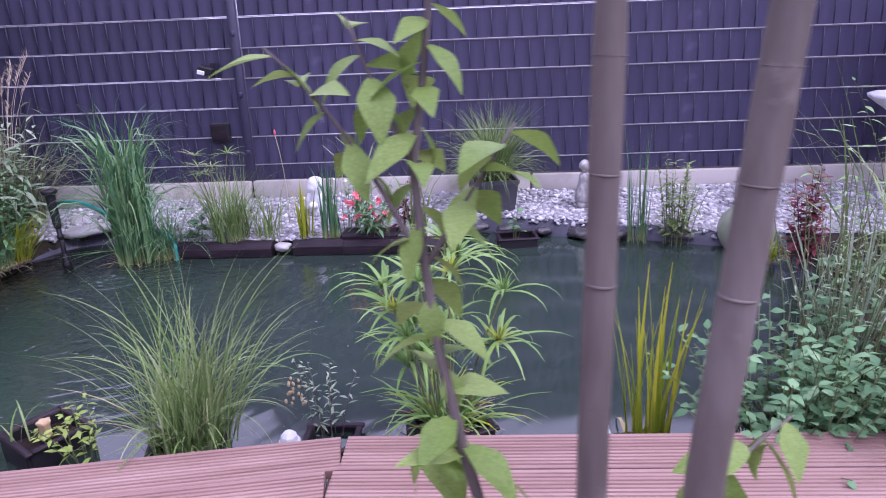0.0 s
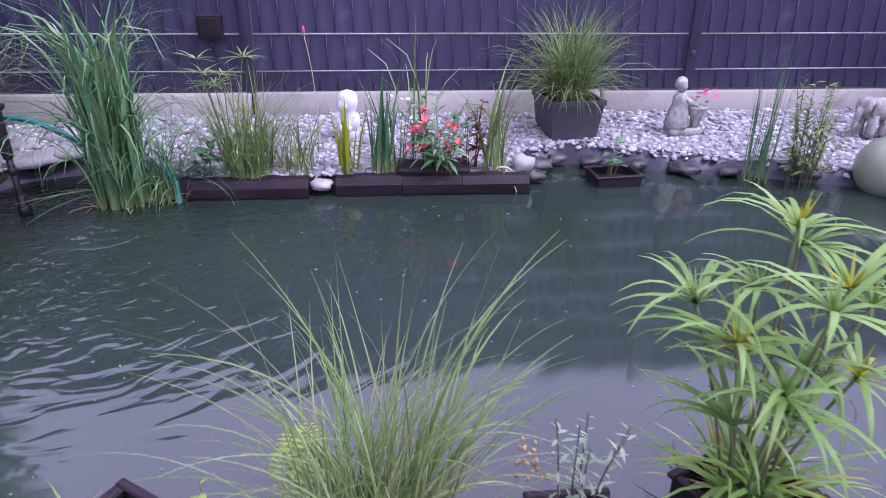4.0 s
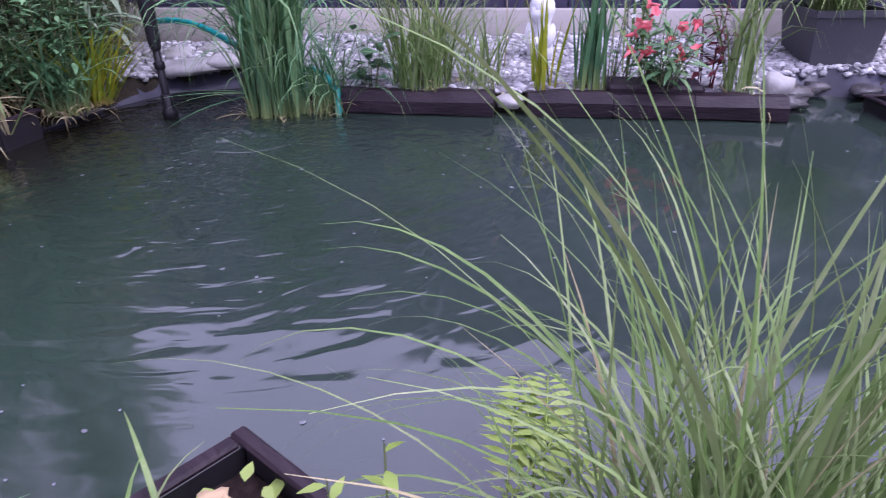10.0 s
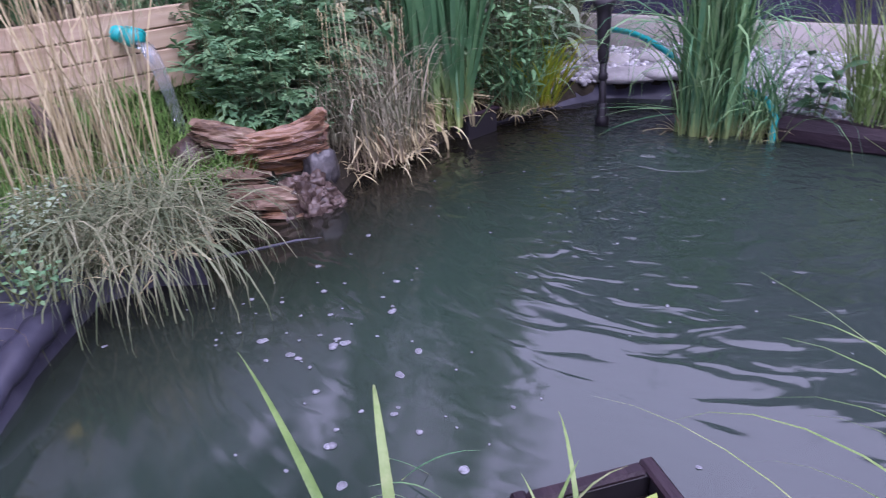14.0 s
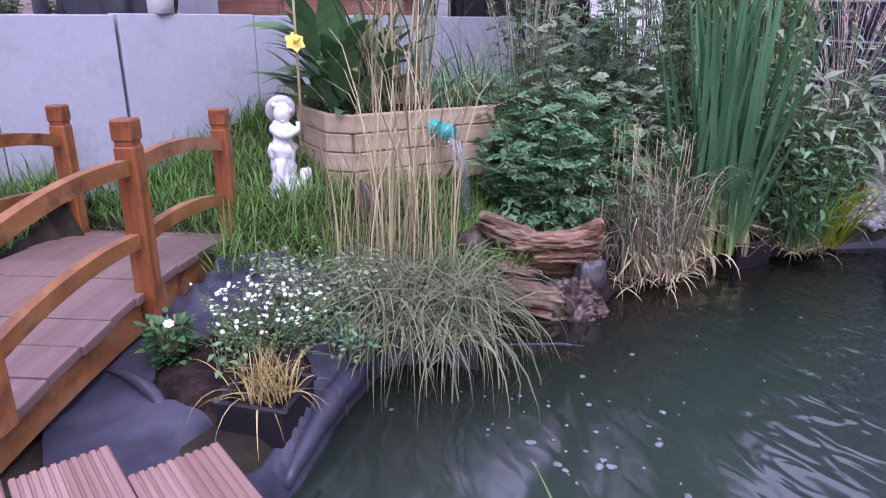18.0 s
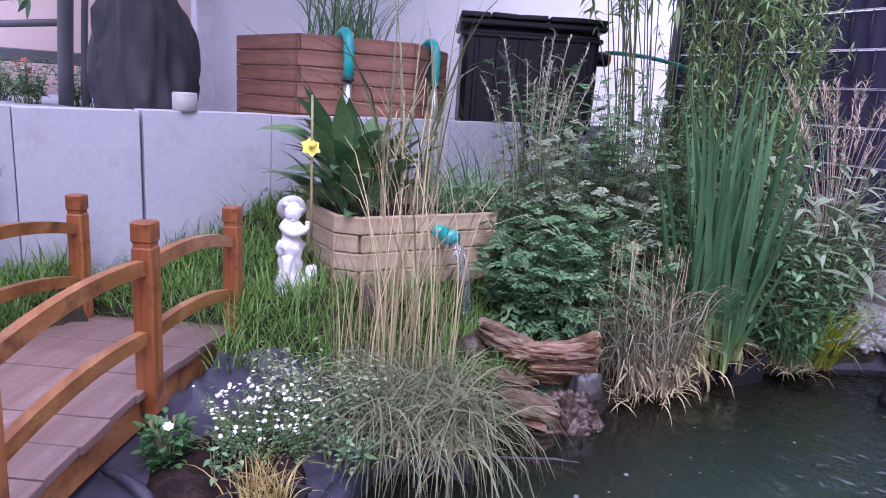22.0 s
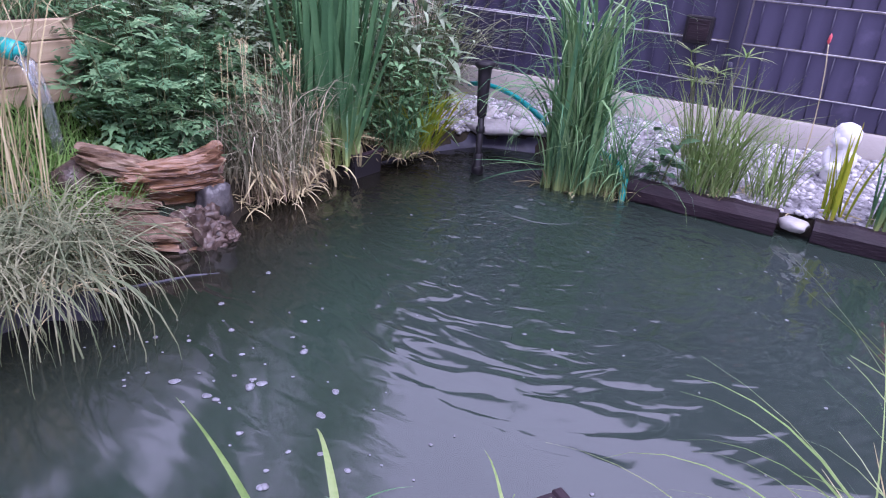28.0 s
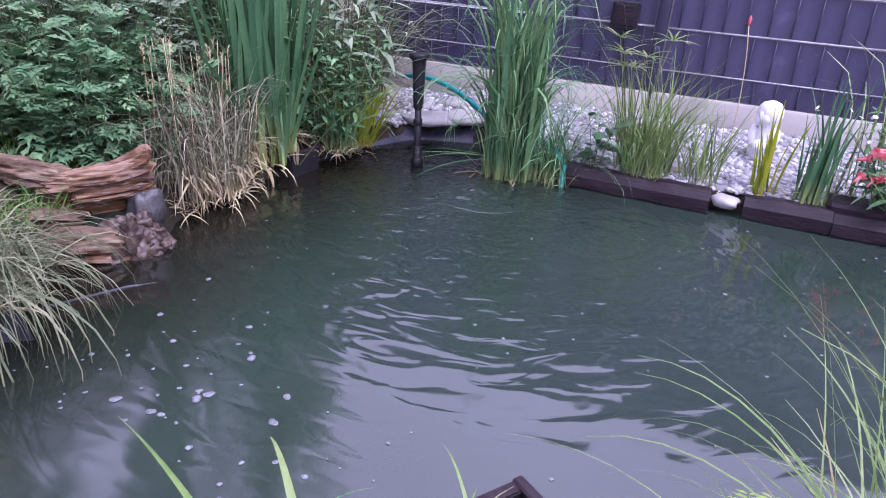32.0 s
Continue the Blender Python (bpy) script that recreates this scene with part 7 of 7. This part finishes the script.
fern("water_fern", "fresh light green fern fronds beside the sedge", (0.58, -2.88, 0.02), 7, (0.08, 0.15), 60, leaf_fern)
gs, gl = leafy(random.Random(105), 9, (0.12, 0.26), 0.1, ((0.03, 0.05), 0.4), 0.025, radius=0.05)
ob = thing("yellow_loosestrife", "light green leafy shoots at the clump's side", "pond plant", (0.47, -3.02, 0.02))
part("stemwork", gs, stem_green, ob, kind="stuff")
part("foliage", gl, leaf_fern, ob, kind="stuff")

bq = basket("pond_basket", "black square pond basket with a cut stump", (0.342, -2.905, 0.002), -34, 0.19, 0.19, 0.15, "pond baskets")
ob = thing("lily_stump", "pale cut plant stump with yellow-green leaves", "pond plant", (0.342, -2.905, 0.048))
part("cut_stump", Geo().lathe([(0.016, 0), (0.014, 0.02), (0.016, 0.05), (0.020, 0.062), (0.012, 0.058), (0.004, 0.045)], 16, None, lambda t, z: 1 + 0.22 * math.sin(5 * t + z * 20)), drift_leaf, ob, "pale brown cut stump")
gs, gl = leafy(random.Random(107), 8, (0.01, 0.04), 0.05, ((0.025, 0.045), 0.7), 0.012, radius=0.04, tilt=(-20, 30))
part("foliage", gl, leaf_fern, ob, kind="stuff")
sedge("basket_grass", "a few broad grass blades growing from the basket", (0.28, -2.94, 0.05), 5, (0.10, 0.20), 0.010, (0, 45), (20, 80), 0.05, leaf_pond, each=True)
sedge("basket_grass", "thin green blades beside the basket", (0.06, -2.99, 0.0), 5, (0.10, 0.20), 0.006, (0, 45), (10, 80), 0.06, leaf_reed, each=True)
sedge("deck_edge_blade", "solitary broad blade bent over the water by the deck edge", (0.13, -3.10, 0.0), 1, (0.30, 0.31), 0.017, (28, 30), (95, 100), 0.01, leaf_pond, az=(142, 1), each=True, kink=2.6, seg=12)
sedge("deck_edge_blade", "long blade lying out low over the water", (0.07, -3.14, 0.0), 1, (0.37, 0.38), 0.014, (46, 48), (34, 38), 0.01, leaf_pond, az=(166, 1), each=True, seg=12)

# umbrella papyrus
basket("pond_basket", "dark pond basket of the umbrella plant", (1.40, -3.06, 0.0), 25, 0.22, 0.2, 0.13, "pond baskets")
pap = thing("umbrella_papyrus", "umbrella plant with star-shaped leaf heads", "pond plant", (1.39, -3.06, 0.04))
rp2 = random.Random(111)
for k in range(15):
    a = rp2.uniform(0, 6.28) if k > 2 else 2.1 * k
    o = rp2.uniform(0.02, 0.20)
    h = rp2.uniform(0.24, 0.58) * (1.08 - 0.7 * o)
    top = Vector((o * math.cos(a), o * math.sin(a), h))
    base = Vector((0.04 * math.cos(a), 0.04 * math.sin(a), 0))
    st = part("stem", Geo().tube(bezier(base, base.lerp(top, 0.45) + Vector((0, 0, h * 0.15)), top, 5), 0.0036, 5), stem_green, pap)
    g = Geo()
    for j in range(rp2.randint(9, 13)):
        g.blade(rp2.uniform(0.13, 0.24), 0.0145, rp2.uniform(35, 75), rp2.uniform(40, 105), turn(rp2.uniform(0, 360), 0, top), 6)
    part("leaf_star", g, leaf_umbrella, pap)
    g = Geo()
    for j in range(26):
        g.blade(rp2.uniform(0.035, 0.075), 0.006, rp2.uniform(5, 80), rp2.uniform(-10, 30), turn(rp2.uniform(0, 360), 0, top), 3)
    part("flower_tuft", g, leaf_yellow if k % 4 == 0 else leaf_umbrella, pap, "bright green spiky flower tuft" if k == 0 else "")
part("basal_foliage", tuft(rp2, 70, (0.16, 0.36), 0.014, (5, 50), (30, 120), 0.06), leaf_umbrella, pap, kind="stuff")
part("lower_foliage", tuft(rp2, 26, (0.12, 0.28), 0.012, (15, 60), (20, 90), 0.05), leaf_yellow, pap, kind="stuff")
part("dry_foliage", tuft(rp2, 40, (0.08, 0.22), 0.008, (40, 85), (20, 70), 0.05), leaf_dry, pap, kind="stuff")
# grey sprig
gs, gl = leafy(random.Random(115), 7, (0.16, 0.34), 0.08, ((0.025, 0.05), 0.25), 0.022, radius=0.05)
ob = thing("willowherb", "grey-green narrow-leaved sprigs with reddish tips", "pond plant", (1.07, -3.02, 0.02))
part("stemwork", gs, stem_brown, ob, kind="stuff")
part("foliage", gl, leaf_silver, ob, kind="stuff")
g = Geo()
for k in range(26):
    g.ball((0.005, 0.005, 0.007), turn(0, 0, (-0.09 + RNG.uniform(-0.03, 0.04), RNG.uniform(-0.03, 0.03), RNG.uniform(0.12, 0.2))), 1)
part("bud_fluff", g, drift_leaf, ob, "brownish buds", kind="stuff")
basket("pond_basket", "black pond basket under the grey sprigs", (1.08, -3.03, -0.03), 0, 0.16, 0.14, 0.10, "pond baskets")
sedge("sweet_flag", "upright yellow-green sweet flag leaves", (1.96, -3.06, 0.0), 36, (0.30, 0.62), 0.016, (-3, 12), (0, 12), 0.06, leaf_yellow, each=True, dry=20)
basket("pond_basket", "dark basket of the sweet flag", (1.94, -3.09, -0.02), 10, 0.18, 0.14, 0.11, "pond baskets")
single("white_shell", Geo().ball((0.055, 0.03, 0.022), turn(20, 0), 3, 0.4, 4), marble, "white shell ornament lying on a stone", "shell", (1.80, -3.13, 0.10), 20)
single("rock", Geo().ball((0.07, 0.06, 0.05), None, 2, 0.5, 44), rock, "brownish stone under the shell", "stone", (1.82, -3.13, 0.05), 0)
# floating solar light
ob = thing("floating_light", "small clear floating solar light with a faceted dome", "lamp", (0.95, -3.04, 0.01))
part("float_ring", Geo().lathe([(0.03, 0), (0.036, 0.006), (0.03, 0.014)], 20), marble, ob)
part("faceted_dome", Geo().lathe([(0.03, 0.012), (0.026, 0.028), (0.014, 0.040), (0.004, 0.044)], 8), marble, ob, smooth=False)

# right bank shrubs
herb("catmint", "silvery leafy catmint bush hanging over the deck", (2.30, -3.16, 0.05), 95, (0.16, 0.42), 0.22, ((0.038, 0.065), 0.65), 0.03, leaf_herb, 121, 0.18)
herb("catmint", "leafy green bush at the edge of the deck", (2.60, -3.12, 0.05), 95, (0.2, 0.46), 0.24, ((0.038, 0.068), 0.65), 0.032, leaf_herb, 122, 0.2)
herb("lavender", "silvery upright stems of a faded perennial", (2.60, -2.85, 0.08), 46, (0.45, 0.75), 0.2, ((0.03, 0.05), 0.14), 0.05, leaf_silver, 123, 0.14)
sedge("silver_stalks", "upright silvery bare stalks of a faded perennial", (2.58, -2.86, 0.08), 60, (0.40, 0.74), 0.009, (0, 24), (-8, 14), 0.12, leaf_silver, each=True)
herb("tall_rose", "tall light green leafy shrub at the side", (3.0, -2.55, 0.08), 30, (0.6, 1.05), 0.3, ((0.08, 0.14), 0.2), 0.04, leaf_bamboo, 124, 0.2)
herb("tall_rose", "tall shrub with long green leaves by the fountain", (3.7, -1.6, 0.08), 34, (0.6, 1.1), 0.35, ((0.08, 0.14), 0.2), 0.04, leaf_bamboo, 125, 0.25)
sedge("tall_switchgrass", "tall light green grass behind the catmint", (3.05, -2.2, 0.06), 45, (0.6, 1.15), 0.010, (0, 24), (10, 110), 0.16, leaf_pond, each=False)

# ---------------------------------------------------------------- young tree in front of the path
tree = thing("apple_sapling", "young fruit tree with bare grey stems and fresh green leaves", "sapling")
def stem_line(pts, r0, r1, seed):
    line = []
    for k in range(len(pts) - 1):
        line += curve(pts[k], pts[k + 1], (0, 0, 0), 8)[:-1]
    line.append(Vector(pts[-1]))
    n = len(line)
    return line, [(r0 + (r1 - r0) * k / n) * (1 + 0.07 * noise.noise(Vector((k * 0.9, seed, 0)))) for k in range(n)]


for pts, r0, r1, lab in [([(1.675, -4.310, 0.232), (1.676, -4.290, 0.950), (1.684, -4.255, 1.250), (1.694, -4.220, 1.750)], 0.0115, 0.0095, "smooth grey-brown stem"),
                         ([(1.728, -4.320, 0.232), (1.752, -4.295, 0.940), (1.793, -4.250, 1.240), (1.879, -4.190, 1.750)], 0.0135, 0.0125, "leaning brown stem")]:
    line, rad = stem_line(pts, r0, r1, r0 * 900)
    tk = part("trunk", Geo().tube(line, rad, 12), stem_brown, tree, lab)
    for k in (9, 11, 13, 15):
        part("bud_scar", Geo().ball((rad[k] * 1.05, rad[k] * 1.05, 0.0022), turn(0, 4, line[k] + Vector((0, 0, 0.004 * (k % 3)))), 2, 0.1, k), stem_brown, tk)
main = [Vector(p) for p in [(1.674, -4.285, 0.620), (1.607, -4.230, 0.820), (1.584, -4.206, 0.899), (1.567, -4.180, 0.970), (1.556, -4.160, 1.042), (1.548, -4.134, 1.122), (1.557, -4.110, 1.190), (1.564, -4.091, 1.254), (1.571, -4.070, 1.330)]]
part("shoot", Geo().tube(main, [0.006, 0.0052, 0.005, 0.0046, 0.0043, 0.004, 0.0036, 0.003, 0.002], 8), stem_brown, tree)
side_a = bezier(main[4], (1.494, -4.120, 1.165), (1.424, -4.105, 1.222), 6)
side_b = bezier(main[5], (1.514, -4.110, 1.190), (1.494, -4.098, 1.245), 6)
side_c = bezier(main[4], (1.589, -4.140, 1.090), (1.634, -4.120, 1.155), 6)
side_d = bezier(main[2], (1.559, -4.180, 0.860), (1.549, -4.160, 0.880), 6)
side_e = bezier((1.694, -4.300, 0.800), (1.779, -4.220, 0.880), (1.859, -4.190, 0.915), 6)
for s_ in (side_a, side_b, side_c, side_d, side_e):
    part("twig", Geo().tube(s_, [0.003 - 0.0003 * k for k in range(7)], 6), stem_brown, tree)
rs = random.Random(131)
lib = [Geo().leaf(1.0, rs.uniform(0.46, 0.58), None, rs.uniform(15, 70), 0.24, 10, 0.44).mesh("leaf", leaf_sapling) for _ in range(8)]


def sapling_leaves(line, n, size, s0=0.1):
    for k in range(n):
        u = (s0 + (1 - s0) * (k + rs.random() * 0.6) / n) * (len(line) - 1)
        i = min(int(u), len(line) - 2)
        p = line[i].lerp(line[i + 1], u - i)
        part("leaf", rs.choice(lib), leaf_sapling, tree, "", turn(137 * k + rs.uniform(-35, 35), rs.uniform(-25, 50), p, rs.uniform(*size), rs.uniform(-30, 30)))


sapling_leaves(main[1:5], 17, (0.046, 0.072), 0.05)
sapling_leaves(main[4:], 22, (0.040, 0.068), 0.02)
sapling_leaves(side_a, 10, (0.040, 0.068), 0.35)
sapling_leaves(side_b, 7, (0.040, 0.066), 0.35)
sapling_leaves(side_c, 9, (0.046, 0.072), 0.3)
sapling_leaves(side_d, 6, (0.050, 0.075), 0.3)
sapling_leaves(side_e, 8, (0.050, 0.072), 0.5)

# ---------------------------------------------------------------- foam and bubbles on the water
boil = Geo()
NB = 44
for i in range(NB + 1):
    for j in range(NB + 1):
        x, y = 0.36 * (i / NB - 0.5), 0.32 * (j / NB - 0.5)
        d = math.hypot(x / 0.18, y / 0.16)
        h = 0.016 * max(0.0, 1 - d * d) * (0.6 + 0.7 * noise.noise(Vector((x * 22, y * 30, 2))) + 0.3 * noise.noise(Vector((x * 60, y * 70, 7)))) + 0.003 * (1 - d)
        boil.v.append((x, y, h if d < 1 else -0.01))
boil.f = [(i * (NB + 1) + j, (i + 1) * (NB + 1) + j, (i + 1) * (NB + 1) + j + 1, i * (NB + 1) + j + 1) for i in range(NB) for j in range(NB)]
single("water_upwelling", boil, water_mat, "restless patch of water welling up over the pump outlet", "water", (-0.36, -1.36, 0.0))
rq = random.Random(141)
foam_lib = []
for k in range(5):
    g = Geo()
    for j in range((1, 2, 3, 2, 4)[k]):
        q = rq.uniform(0.45, 0.75)
        x, y = (0, 0) if j == 0 else (rq.uniform(-0.8, 0.8), rq.uniform(-0.8, 0.8))
        g.ball((q, q, q * 0.5), turn(0, 0, (x, y, 0.02)), 2)
        g.tube([(x + q * 1.12 * math.cos(a * math.pi / 6), y + q * 1.12 * math.sin(a * math.pi / 6), 0.03) for a in range(13)], 0.13, 5)
    foam_lib.append(g.mesh("foam_patch", foam_mat))
n = 0
while n < 230:
    if n < 80:
        s = rq.random()
        x, y = -0.92 + 1.0 * s + rq.gauss(0, 0.10), -2.55 - 0.55 * s + rq.gauss(0, 0.16)
        r = rq.choice((0.003, 0.004, 0.006, 0.0095)) * rq.uniform(0.8, 1.25)
    elif n > 194:
        x, y = -0.36 + rq.gauss(0, 0.10), -1.38 + rq.gauss(0, 0.09)
        r = rq.uniform(0.0015, 0.004)
    else:
        x, y = rq.uniform(-0.95, 1.6), rq.uniform(-3.3, -1.1)
        r = rq.uniform(0.0022, 0.0055)
    if edge_distance(x, y) > -0.06:
        continue
    n += 1
    ob = new("foam_patch", rq.choice(foam_lib))
    ob.matrix_world = turn(rq.uniform(0, 360), 0, (x, y, 0.001), r)
    tagged(ob, "small patch of white foam floating on the water" if r > 0.006 else "tiny white bubble drifting on the water", "foam", "foam on the pond")
